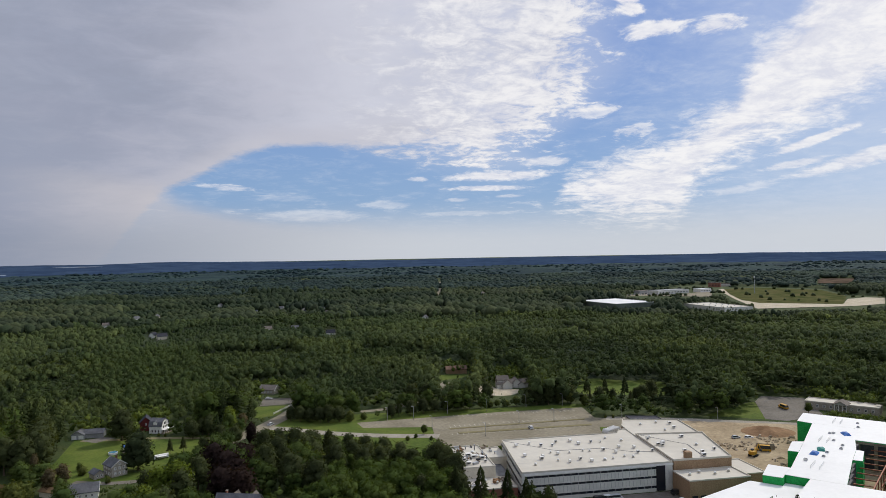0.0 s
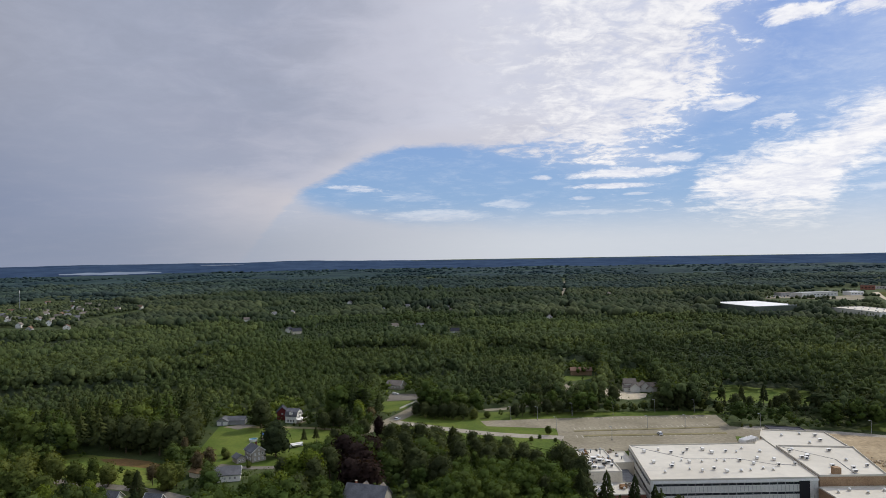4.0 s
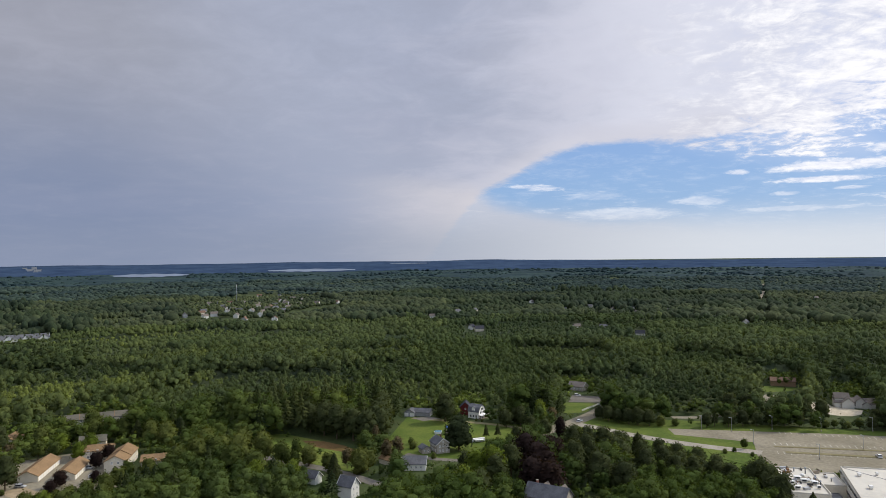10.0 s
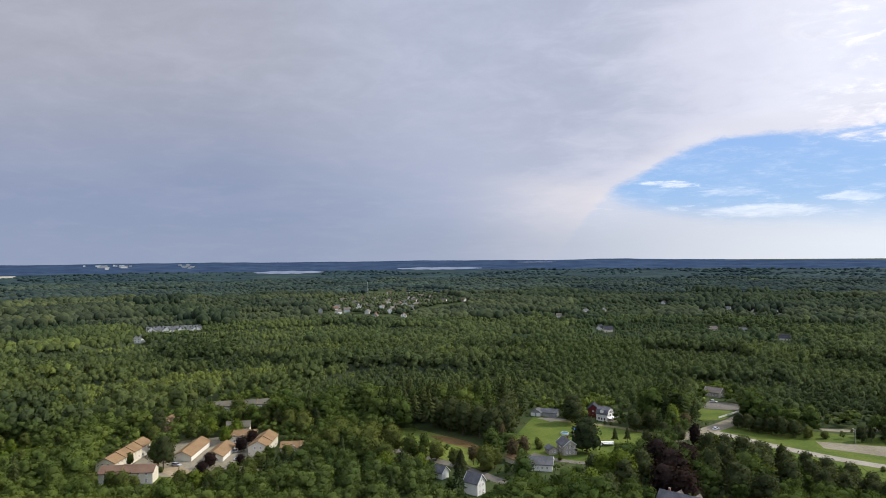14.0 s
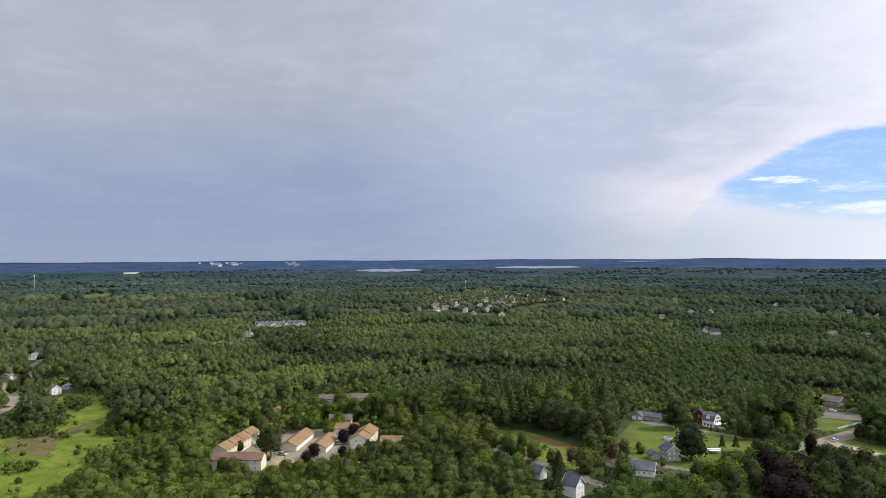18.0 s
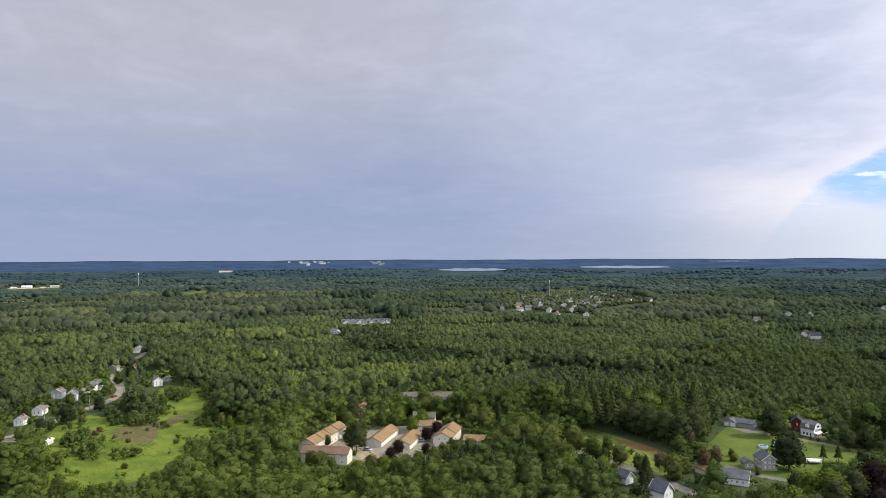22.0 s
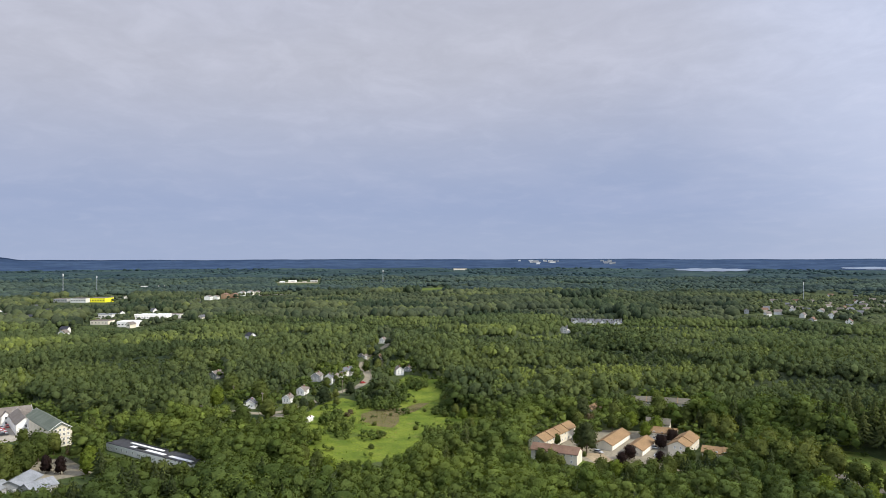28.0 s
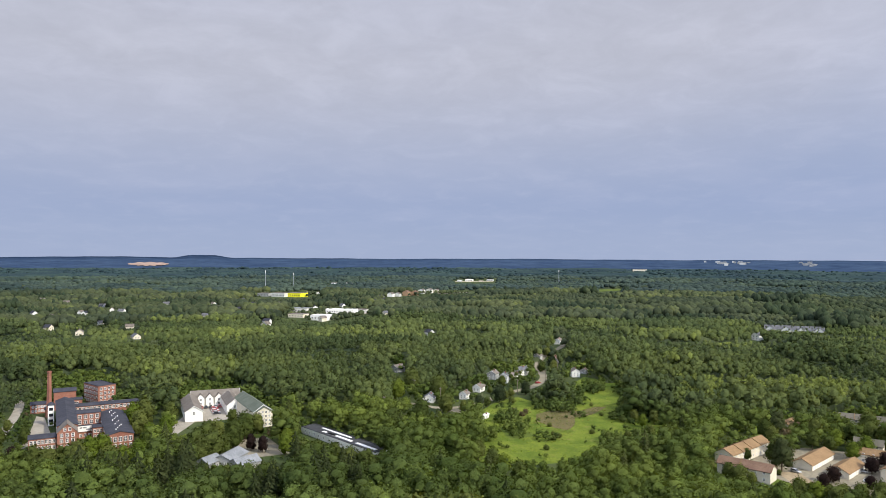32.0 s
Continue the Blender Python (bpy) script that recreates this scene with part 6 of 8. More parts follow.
for i in range(6):
    part("opening", bbox(37.5, 37.68, -20 - i * 6.4, -15 - i * 6.4, 0.6, 5.0), M["dark"], nb)
    part("opening", bbox(37.5, 37.68, -20 - i * 6.4, -15 - i * 6.4, 6.2, 10.8), M["dark"], nb)
for i in range(26):
    part("lumber_pile", bbox(*(lambda u, v: (u, u + 1.8, v, v + 0.9))(-20 + (i * 37 % 50), -26 - (i * 13 % 16)), 0.15, 0.5 + (i % 4) * 0.3), M[("wood", "concrete", "rustmetal")[i % 3]], nb)


def tarp_heap(s, q, mat, label):
    bm = bmesh.new()
    bmesh.ops.create_grid(bm, x_segments=9, y_segments=7, size=1)
    for v in bm.verts:
        e = max(abs(v.co.x), abs(v.co.y))
        v.co.z = max(0.0, 1 - e ** 3) * 1.1 + noise.noise(v.co * 3) * 0.12 * (e < 0.95)
        v.co.x *= 2.6
        v.co.y *= 1.5
    ob = new("tarp_heap", finish(bm, "tarp_heap", mat))
    ob.matrix_basis = pose(*new_at(s, q), 12.15, 0, 0, rv.uniform(0, 90))
    tagged(ob, label, "tarp")


tarp_heap(46.1, -8.3, M["tarp"], "blue tarpaulin over stacked roofing on the white roof")
tarp_heap(13.9, -4.4, M["tealtarp"], "teal tarpaulin over materials on the white roof")
tarp_heap(6.5, -3.3, M["tarp"], "crumpled blue tarpaulin on the white roof")
for i in range(3):
    s0, q0 = (64.4, 26.2, -14.8)[i], (-3.1, -4.2, -9.1)[i]
    pl = thing("roof_scaffold", pose(*new_at(s0, q0), 12.15, 0, 0, NR), "light metal safety railing frame on the new roof", "railing", "railings on the new roof")
    for a in range(5):
        part("upright", bbox(a * 2 - 0.05, a * 2 + 0.05, -0.05, 0.05, 0, 1.1), M["metal"], pl)
        part("upright", bbox(a * 2 - 0.05, a * 2 + 0.05, 2.95, 3.05, 0, 1.1), M["metal"], pl)
    for yy in (0, 3):
        part("rail", bbox(0, 8, yy - 0.05, yy + 0.05, 1.0, 1.1), M["metal"], pl)
for i in range(12):
    px, py = new_at(rv.uniform(-20, 74), rv.uniform(-11, -1))
    ob = thing("roof_hatch", pose(px, py, 12.15, 0, 0, NR), "small open curb frame on the white roof", "roof curb", "curbs on the new roof")
    for a in ((-0.8, 0.8, -0.6, -0.45), (-0.8, 0.8, 0.45, 0.6), (-0.8, -0.65, -0.45, 0.45), (0.65, 0.8, -0.45, 0.45)):
        part("curb", bbox(*a, 0, 0.5), M["metal"], ob)
    part("lid", bbox(-0.6, 0.6, -0.4, 0.4, 0.1, 0.2), M["dark"], ob)

# ---- town hall style brick building, house with sandy yard, brick house ----
an = thing("brick_annex", pose(229, 409, 0, 0, 0, -38), "long low brown building with a white roof and pillared entrance", "building")
block(an, -19, 19, -6, 6, 4.2, M["stone"], M["white_roof"], "brick_wing")
pt = part("portico_roof", gable_roof(7, 9, 4.6, 1.8), M["greyroof"], an)
pt.matrix_basis = pose(0, -5, 0)
for cx in (-3, -1, 1, 3):
    part("column", tube(bmesh.new(), (cx, -9.2, 0), (cx, -9.2, 4.6), 0.22, 0.18, 8), M["trim"], an)
part("pediment", slab(bmesh.new(), [(-3.4, -9.3, 4.5), (3.4, -9.3, 4.5), (0, -9.3, 6.3)], 0.05), M["trim"], an)
windows(an, "S", 38, 12, 10, (2.2,), 1.4, 1.6, M["trim"], 0.92)

hs = house("stepped_house", "pale house with stepped grey roofs above a sandy yard", 46, 498, 6, 8, 22, 3.0, 2.4, "panel", "greyroof", [("W", 7, (1.7,), 1.2, 1.4), ("S", 2, (1.7,), 1.2, 1.4)], category="house")
hs.rotation_euler[2] = radians(96)
for nm, gx, gy, turn, gw, gl, gh, gu in (("front_gable", -3.4, 4, 90, 6.5, 6, 3.4, 2.6), ("tall_wing", 1.2, 6.5, 0, 7, 8, 5.4, 2.6), ("upper_gable", 0, -3, 90, 5, 9, 4.2, 2.2), ("porch_gable", -4.4, -6, 90, 4.2, 3, 2.6, 1.6)):
    gw_ = part(nm, gable_walls(gw, gl, gh, gu), M["panel"], hs)
    gw_.matrix_basis = pose(gx, gy, 0, 0, 0, turn)
    gr_ = part("roof", gable_roof(gw, gl, gh, gu, 0.4, 0.2), M["greyroof"], gw_)
    window(gw_, pose(0, -gl / 2, gh - 1.2, 0, 0, 180), 1.2, 1.2, M["trim"])
surface("sandy_yard", [(23, 503), (22, 488), (24, 477), (29, 470), (36, 467), (43, 469), (48, 476), (50, 488), (42, 491), (34, 494), (32, 503)], M["sand"], 0.06, "pale sandy yard in front of the house")
house("terracotta_house", "orange-brown house among trees", 8, 560, 5, 8, 16, 3.6, 2.0, "tanwall", "brownroof", [("S", 2, (1.8,), 1.2, 1.4)], category="house").rotation_euler[2] = radians(95)
surface("house_lawn", [(-8, 525), (-4, 552), (20, 552), (12, 538)], M["grass"], 0.05, "bright lawn before the brick house")

# ---- crossing and farmstead ----
strip("main_road", [(-118, 352), (-112, 366), (-103, 391), (-97, 415), (-93, 440), (-88, 480), (-80, 540)], 10, M["asphalt"], 0.10, "worn asphalt main road between the trees")
strip("back_road", [(-52, 428), (-30, 440), (-12, 470), (0, 520)], 6, M["asphalt"], 0.07, "narrow road disappearing in the trees")
surface("inn_lot", [(-122, 472), (-100, 474), (-100, 454), (-119, 449)], M["tarmac"], 0.06, "small marked parking lot beside the road", "parking lot")
surface("inn_lawn", [(-122, 446), (-100, 450), (-101, 424), (-112, 414), (-120, 425)], M["grass"], 0.05, "bright mown lawn by the road corner")
house("inn", "low grey-roofed building with white end wall", -123, 492, 78, 8.5, 11, 3.0, 2.6, "stone", "greyroof", [("E", 4, (1.6,), 1.2, 1.2), ("W", 4, (1.6,), 1.2, 1.2), ("S", 2, (1.6,), 1.2, 1.2)], category="house", trim="trim")
fence = thing("white_fence", pose(-104, 425, 0, 0, 0, 76), "white board fence along the lawn", "fence")
for i in range(9):
    part("post", bbox(i * 3 - 0.08, i * 3 + 0.08, -0.08, 0.08, 0, 1.3), M["trim"], fence)
for z in (0.4, 0.8, 1.15):
    part("board", bbox(0, 24, -0.12, -0.085, z - 0.11, z + 0.11), M["trim"], fence)

surface("farm_lawn", [(-196, 372), (-178, 310), (-160, 296), (-130, 300), (-112, 330), (-124, 380), (-150, 376)], M["grass"], 0.03, "wide bright mown lawn of the farmstead")
strip("farm_track", [(-192, 371), (-175, 372), (-150, 374), (-128, 372), (-112, 366)], 4, M["track"], 0.06, "dusty farm track across the grass")
strip("farm_drive", [(-160, 302), (-145, 300), (-130, 303), (-112, 312)], 4.5, M["tarmac"], 0.06, "grey driveway of the stone house")
surface("garage_apron", [(-192, 371), (-184, 378), (-176, 376), (-182, 366)], M["tarmac"], 0.07, "dark tarmac apron by the garage")

wh = thing("farmhouse", pose(-157.5, 387, 0, 0, 0, 80), "white gambrel farmhouse with dormers and a porch", "house")
wh.scale = (0.8, 0.8, 0.8)
bm = bmesh.new()
prof = [(-4.3, -0.3), (4.3, -0.3), (4.3, 5.0), (3.1, 7.8), (0, 9.6), (-3.1, 7.8), (-4.3, 5.0)]
fa, fb = [bm.verts.new((a, -4.6, b)) for a, b in prof], [bm.verts.new((a, 4.6, b)) for a, b in prof]
bm.faces.new(fa), bm.faces.new(fb[::-1])
for i in range(7):
    bm.faces.new((fa[i], fb[i], fb[(i + 1) % 7], fa[(i + 1) % 7]))
part("wall", bm, M["white"], wh)
bm = bmesh.new()
for sg in (-1, 1):
    slab(bm, [(0, -5.0, 9.95), (0, 5.0, 9.95), (sg * 3.3, 5.0, 8.05), (sg * 3.3, -5.0, 8.05)][::sg], 0.25)
    slab(bm, [(sg * 3.3, -5.0, 8.05), (sg * 3.3, 5.0, 8.05), (sg * 4.75, 5.0, 4.9), (sg * 4.75, -5.0, 4.9)][::sg], 0.25)
part("roof", bm, M["shingle"], wh)
dm = part("dormer", gable_walls(2.4, 3.4, 1.5, 0.9), M["white"], wh)
dm.matrix_basis = pose(-3.0, 0, 6.2, 0, 0, 90)
dr = part("dormer_roof", gable_roof(2.4, 3.4, 1.5, 0.9, 0.25, 0.15), M["shingle"], wh)
dr.matrix_basis = pose(-3.0, 0, 6.2, 0, 0, 90)
dm = part("dormer", gable_walls(2.4, 3.4, 1.5, 0.9), M["white"], wh)
dm.matrix_basis = pose(3.0, 0, 6.2, 0, 0, 90)
dr = part("dormer_roof", gable_roof(2.4, 3.4, 1.5, 0.9, 0.25, 0.15), M["shingle"], wh)
dr.matrix_basis = pose(3.0, 0, 6.2, 0, 0, 90)
for side, n, zs in (("S", 3, (1.7, 4.3)), ("S", 2, (6.6,)), ("W", 3, (1.7,)), ("E", 3, (1.7,)), ("N", 3, (1.7, 4.3))):
    windows(wh, side, 8.6, 9.2, n, zs, 1.0, 1.5, M["dark"], 0.75 if zs[0] < 5 else 0.35)
part("porch_roof", slab(bmesh.new(), [(-5.6, -7.6, 2.9), (5.6, -7.6, 2.9), (5.2, -4.7, 3.5), (-5.2, -4.7, 3.5)], 0.2), M["trim"], wh)
part("porch_deck", bbox(-5.2, 5.2, -7.3, -4.7, 0, 0.6), M["wood"], wh)
for cx in (-4.9, -2.5, 0, 2.5, 4.9):
    part("porch_post", bbox(cx - 0.12, cx + 0.12, -7.2, -6.96, 0.6, 2.75), M["trim"], wh)
house("red_barn", "dark red wooden barn with grey gable roof", -167, 393, 20, 6, 7.5, 4.8, 2.8, "redwood", "slate", [("S", 1, (3.8,), 0.8, 1.0)], category="barn")
house("long_garage", "low grey garage building with open bays", -189, 380, 100, 6, 9.5, 2.4, 1.7, "grey", "shingle", [], category="garage")
gp = house("garage", "grey double garage with pale doors", -196, 377, 12, 6, 6.5, 2.4, 1.7, "grey", "shingle", [], category="garage")
for cx in (-1.7, 1.7):
    part("garage_door", bbox(cx - 1.2, cx + 1.2, -3.33, -3.25, 0.1, 2.1), M["white"], gp)
house("stone_house", "grey-brown shingled two-storey house with dark roof", -147, 313, 48, 6.8, 8.6, 4.6, 2.4, "stone", "shingle", [("S", 3, (1.4, 3.6), 0.8, 1.2), ("E", 4, (1.4, 3.6), 0.8, 1.2), ("W", 4, (1.4, 3.6), 0.8, 1.2), ("S", 1, (5.4,), 0.6, 0.8)], chimney=(1.2, 1.6), trim="trim")
house("stone_house_wing", "low shingled wing beside the two-storey house", -153, 308.5, 48, 4.2, 5.5, 2.3, 1.3, "stone", "shingle", [("S", 2, (1.4,), 0.8, 1.0)], category="house")
house("grey_cottage", "low pale grey cottage with wide grey roof", -146, 284, 112, 8.4, 10.5, 2.9, 2.4, "white", "shingle", [("S", 2, (1.5,), 1.1, 1.1), ("W", 4, (1.5,), 1.0, 1.1), ("E", 4, (1.5,), 1.0, 1.1)], trim="trim")
pool = thing("swimming_pool", pose(-163, 345, 0, 0, 0, 20), "round above-ground pool with pale deck and sunshade", "pool")
part("pool_wall", tube(bmesh.new(), (0, 0, 0), (0, 0, 1.0), 2.2, 2.2, 20), M["trim"], pool)
part("pool_water", tube(bmesh.new(), (0, 0, 0.9), (0, 0, 1.02), 2.0, 2.0, 20), M["pool"], pool)
part("deck", bbox(4.3, 10, -2.5, 2.5, 0.8, 1.1), M["wood"], pool)
for cx in (5, 9):
    for cy in (-2, 2):
        part("deck_post", bbox(cx - 0.1, cx + 0.1, cy - 0.1, cy + 0.1, 0, 0.8), M["wood"], pool)
part("sunshade", slab(bmesh.new(), [(4.5, -2.2, 3.4), (9.5, -2.2, 3.1), (9.5, 2.2, 3.1), (4.5, 2.2, 3.4)], 0.12), M["tarp"], pool)
for cx in (4.6, 9.4):
    for cy in (-2.1, 2.1):
        part("shade_pole", bbox(cx - 0.06, cx + 0.06, cy - 0.06, cy + 0.06, 1.1, 3.1), M["metal"], pool)
camper = thing("white_trailer", pose(-136, 336, 0, 0, 0, 40) @ Matrix.Scale(0.62, 4), "long low white trailer with awning beside the lawn", "trailer")
part("trailer_body", bbox(-5.5, 5.5, -1.3, 1.3, 0.6, 3.0), M["trim"], camper)
part("trailer_roof", bbox(-5.6, 5.6, -1.4, 1.4, 3.0, 3.15), M["white"], camper)
for px in (-4, -1.5, 1.5, 4):
    window(camper, pose(px, -1.3, 2.0, 0, 0, 180), 1.1, 0.8, M["dark"])
for px in (-2, 2):
    part("wheel", tube(bmesh.new(), (px, -1.25, 0.4), (px, 1.25, 0.4), 0.42, 0.42, 10), M["rubber"], camper)
part("awning", slab(bmesh.new(), [(-4, -3.6, 2.4), (4, -3.6, 2.4), (4, -1.42, 2.8), (-4, -1.42, 2.8)], 0.08), M["trim"], camper)
for px in (-3.8, 3.8):
    part("awning_pole", bbox(px - 0.05, px + 0.05, -3.5, -3.4, 0, 2.33), M["metal"], camper)

# ---- lane houses ----
strip("lane", [(-262, 286), (-232, 274), (-200, 269), (-182, 267), (-165, 263), (-148, 258), (-128, 262), (-118, 300), (-118, 352)], 5.5, M["tarmac"], 0.06, "narrow grey lane lined with young trees")
surface("rust_field", [(-262, 292), (-240, 312), (-205, 306), (-176, 296), (-165, 268), (-184, 270), (-205, 274), (-235, 280)], M["rust"], 0.03, "rusty brown overgrown field beside the lane", "field")
house("gable_house", "narrow white clapboard house with dark shingle roof", -153, 240, 86, 5.4, 6.6, 5.0, 3.0, "white", "shingle", [("S", 2, (1.5, 3.9), 0.8, 1.2), ("E", 3, (1.5, 3.9), 0.8, 1.2), ("S", 1, (5.8,), 0.6, 0.8)], trim="trim")
house("white_garage", "white gable garage with dark shingle roof", -176, 249, 86, 4.6, 5.2, 2.9, 2.2, "white", "shingle", [], category="garage", trim="trim")
house("trailer_shed", "small cream shed among bushes", -160, 285, 70, 4, 8, 2.4, 1.2, "cream", "tanroof", [], category="shed")
vic = house("dark_house", "large house with steep dark grey roofs and gables", -76, 257, 82, 8.6, 16, 5.2, 3.8, "stone", "shingle", [("W", 5, (1.6,), 1.0, 1.4)], chimney=(1, 5))
for yy, sz in ((-4, 4.2), (3, 3.4)):
    a = part("cross_gable", gable_walls(sz, 5.2, 5.6, 2.6), M["trim"], vic)
    a.matrix_basis = pose(3.4, yy, 0, 0, 0, 90)
    a = part("cross_gable_roof", gable_roof(sz, 5.2, 5.6, 2.6), M["greyroof"], vic)
    a.matrix_basis = pose(3.4, yy, 0, 0, 0, 90)

surface("rust_band", [(-222, 304), (-210, 307), (-196, 304), (-184, 298), (-186, 293), (-199, 295), (-212, 297)], M["rust_weed"], 0.05, "rusty brown weeds in the overgrown field", "field")

# ---- condominiums ----
CA = 35.5  # ridge direction of the long rows


def condo(x, y, rot, w, l, h, label, roof="tanroof", up=2.6, doors=0, wall="cream"):
    ob = house("condominium" if not doors else "garage_row", label, x, y, rot, w, l, h, up, wall, roof, [], category="house" if not doors else "garage", group="tan condominiums")
    if doors:
        n = doors
        for sx in (1, -1):
            for i in range(n):
                o = ((i + 0.5) / n - 0.5) * l * 0.96
                d = part("garage_door", bbox(-l / n * 0.36, l / n * 0.36, 0, 0.07, 0.05, 2.3), M["white"], ob)
                d.matrix_basis = pose(sx * w / 2, o, 0, 0, 0, -90 * sx)
    else:
        n = max(3, int(l / 3.6))
        for side in ("E", "W"):
            windows(ob, side, w, l, n, (1.5, 4.2), 1.1, 1.3, M["trim"], 0.92)
        windows(ob, "S", w, l, 2, (4.2,), 1.0, 1.3, M["trim"], 0.6)
        for i in range(1, int(l // 9)):
            part("party_wall", slab(bmesh.new(), [(-w / 2 - 0.5, i * 9 - l / 2, h + 0.3), (0, i * 9 - l / 2, h + up + 0.65), (w / 2 + 0.5, i * 9 - l / 2, h + 0.3), (w / 2 + 0.5, i * 9 - l / 2 + 0.3, h + 0.3), (0, i * 9 - l / 2 + 0.3, h + up + 0.65), (-w / 2 - 0.5, i * 9 - l / 2 + 0.3, h + 0.3)], 0.35), M["tanroof"], ob)
    return ob


condo(-312, 186, CA - 2, 8.6, 37, 5.0, "long two-storey cream condominium with tan shingle roof", up=2.2)
condo(-284, 171, CA - 85, 8.2, 22, 4.9, "cream condominium row with brown shingle roof", "brownroof", wall="cream", up=2.2)
condo(-299, 213, CA, 8.6, 28, 2.5, "long garage row with white doors and tan roof", doors=9, up=2.2)
condo(-284, 218, CA, 8.6, 21, 2.5, "garage row with white doors and tan roof", doors=7, up=2.2)
condo(-274, 236, CA, 9.2, 23, 4.9, "two-storey cream condominium with tan shingle roof", up=2.4)
condo(-254, 243, CA - 85, 8.2, 20, 3.8, "cream condominium row with brown shingle roof", "tanroof", up=2.0)
condo(-295, 241, CA - 85, 8.0, 13, 4.2, "cream condominium behind the garages", "tanroof", up=2.0)
condo(-310, 250, CA - 80, 8.4, 12, 4.8, "cream condominium with dark gable end", "oliveroof", up=2.2)
condo(-352, 289, CA - 75, 9, 40, 5.0, "long cream condominium half hidden by trees", "oliveroof", up=2.2)
condo(-351, 235, CA, 8.5, 12, 5.0, "tan-roofed condominium among trees", up=2.2)
surface("condo_yard", [(-330, 212), (-296, 176), (-270, 186), (-248, 214), (-262, 226), (-290, 252), (-312, 244)], M["asphalt"], 0.05, "worn brownish asphalt yard between the condominiums", "parking lot")
surface("garden_path", [(-290, 187), (-286, 197), (-269, 194), (-267, 183), (-278, 186)], M["dirt"], 0.085, "sandy brown garden strip beside the yard")
surface("condo_lawn", [(-322, 170), (-300, 150), (-268, 180), (-280, 190)], M["grass"], 0.03, "thin lawn beside the condominiums")

# ---- meadow and street ----
surface("meadow", [(-320, 60), (-312, 86), (-314, 106), (-324, 126), (-352, 148), (-356, 172), (-382, 182), (-402, 170), (-446, 188), (-490, 206), (-512, 198), (-532, 184), (-492, 158), (-452, 148), (-438, 138), (-442, 122), (-462, 114), (-448, 96), (-420, 80), (-390, 75), (-366, 76), (-344, 62)], M["meadow"], 0.03, "bright green wild meadow", "field")
surface("reed_patch", [(-377, 114), (-371, 120), (-382, 127), (-399, 133), (-405, 145), (-414, 153), (-425, 162), (-426, 154), (-416, 142), (-420, 126), (-411, 113), (-394, 108)], M["reed"], 0.06, "brown patch of dry reeds in the meadow", "field")
surface("pale_patch", [(-355, 84), (-362, 100), (-378, 96), (-380, 84)], M["grass"], 0.05, "paler green patch in the meadow", "field")
strip("street", [(-560, 0), (-500, 16), (-462, 32), (-440, 50), (-434, 66), (-446, 86), (-474, 108), (-497, 134), (-529, 151), (-556, 157), (-600, 166), (-660, 192), (-718, 226), (-780, 246)], 6, M["asphalt"], 0.07, "worn asphalt street past the white houses")
surface("street_lot", [(-428, 56), (-420, 68), (-428, 76), (-430, 64)], M["asphalt"], 0.09, "small asphalt forecourt by the street")


def street_house(x, y, rot, w, l, h, wall, roof, label, up=2.6):
    w, l, h, up = w * 0.84, l * 0.84, h * 0.84, up * 0.84
    return house("street_house", label, x, y, rot, w, l, h, up, wall, roof, [("S", 2, (1.6, h - 1.2), 0.9, 1.3), ("E", 3, (1.6, h - 1.2), 0.9, 1.3), ("N", 2, (1.6, h - 1.2), 0.9, 1.3), ("W", 3, (1.6, h - 1.2), 0.9, 1.3)], group="houses along the street", trim="trim", chimney=(0.8, 1))


street_house(-535, 178, 84, 7.5, 10, 5.0, "white", "greyroof", "white two-storey house at the meadow's end")
street_house(-548, 190, 60, 6, 8, 3, "grey", "greyroof", "low grey wing behind the white house", 1.6)
street_house(-516, 117, 70, 7, 9, 6.0, "white", "shingle", "tall white gabled street house", 3)
street_house(-532, 112, 60, 8, 10, 5.2, "grey", "greyroof", "grey street house under trees")
street_house(-546, 138, 30, 8, 11, 5.4, "white", "shingle", "white house with dark roof and dormer")
street_house(-538, 131, 30, 4, 7, 2.8, "white", "greyroof", "low white garage beside the house", 1.4)
street_house(-485, 92, 60, 7, 12, 4.0, "white", "greyroof", "small white street cottage")
street_house(-461, 78, 60, 6, 8, 4.2, "white", "greyroof", "small white house by the street corner", 2)
street_house(-572, 42, 40, 9, 10, 4.6, "grey", "greyroof", "grey-roofed house among tall trees")
street_house(-603, 182, 60, 8, 12, 5.2, "cream", "brownroof", "cream house with reddish roof")
street_house(-622, 172, 60, 8, 11, 5.0, "grey", "greyroof", "grey house near the street")
street_house(-770, 204, 60, 9, 14, 5, "cream", "brownroof", "tan house far along the street")
street_house(-735, 226, 60, 8, 14, 4.5, "white", "greyroof", "pale house far along the street")
street_house(-646, 88, 30, 9, 16, 4.5, "grey", "greyroof", "grey house in the far trees")
street_house(-815, 45, 30, 9, 14, 4.5, "white", "greyroof", "pale house in the far trees")
street_house(-455, 54, 75, 8, 12, 3.6, "white", "shingle", "white house with a low dark roof by the street")
street_house(-528, 124, 60, 6, 8, 4.6, "white", "greyroof", "white gabled house close to the street")
street_house(-404, 80, 50, 3, 8, 2.4, "white", "trim", "white camper trailer at the meadow's edge", 0.5)
sh = thing("white_shed", pose(-505, 219, 0, 0, 0, 30), "small round white tank hut at the meadow edge", "tank")
part("tank", tube(bmesh.new(), (0, 0, 0), (0, 0, 2.6), 1.4, 1.4, 12), M["trim"], sh)
part("tank_roof", tube(bmesh.new(), (0, 0, 2.6), (0, 0, 3.2), 1.5, 0.3, 12), M["trim"], sh)

# ---- white apartments, row building, grey roofs ----


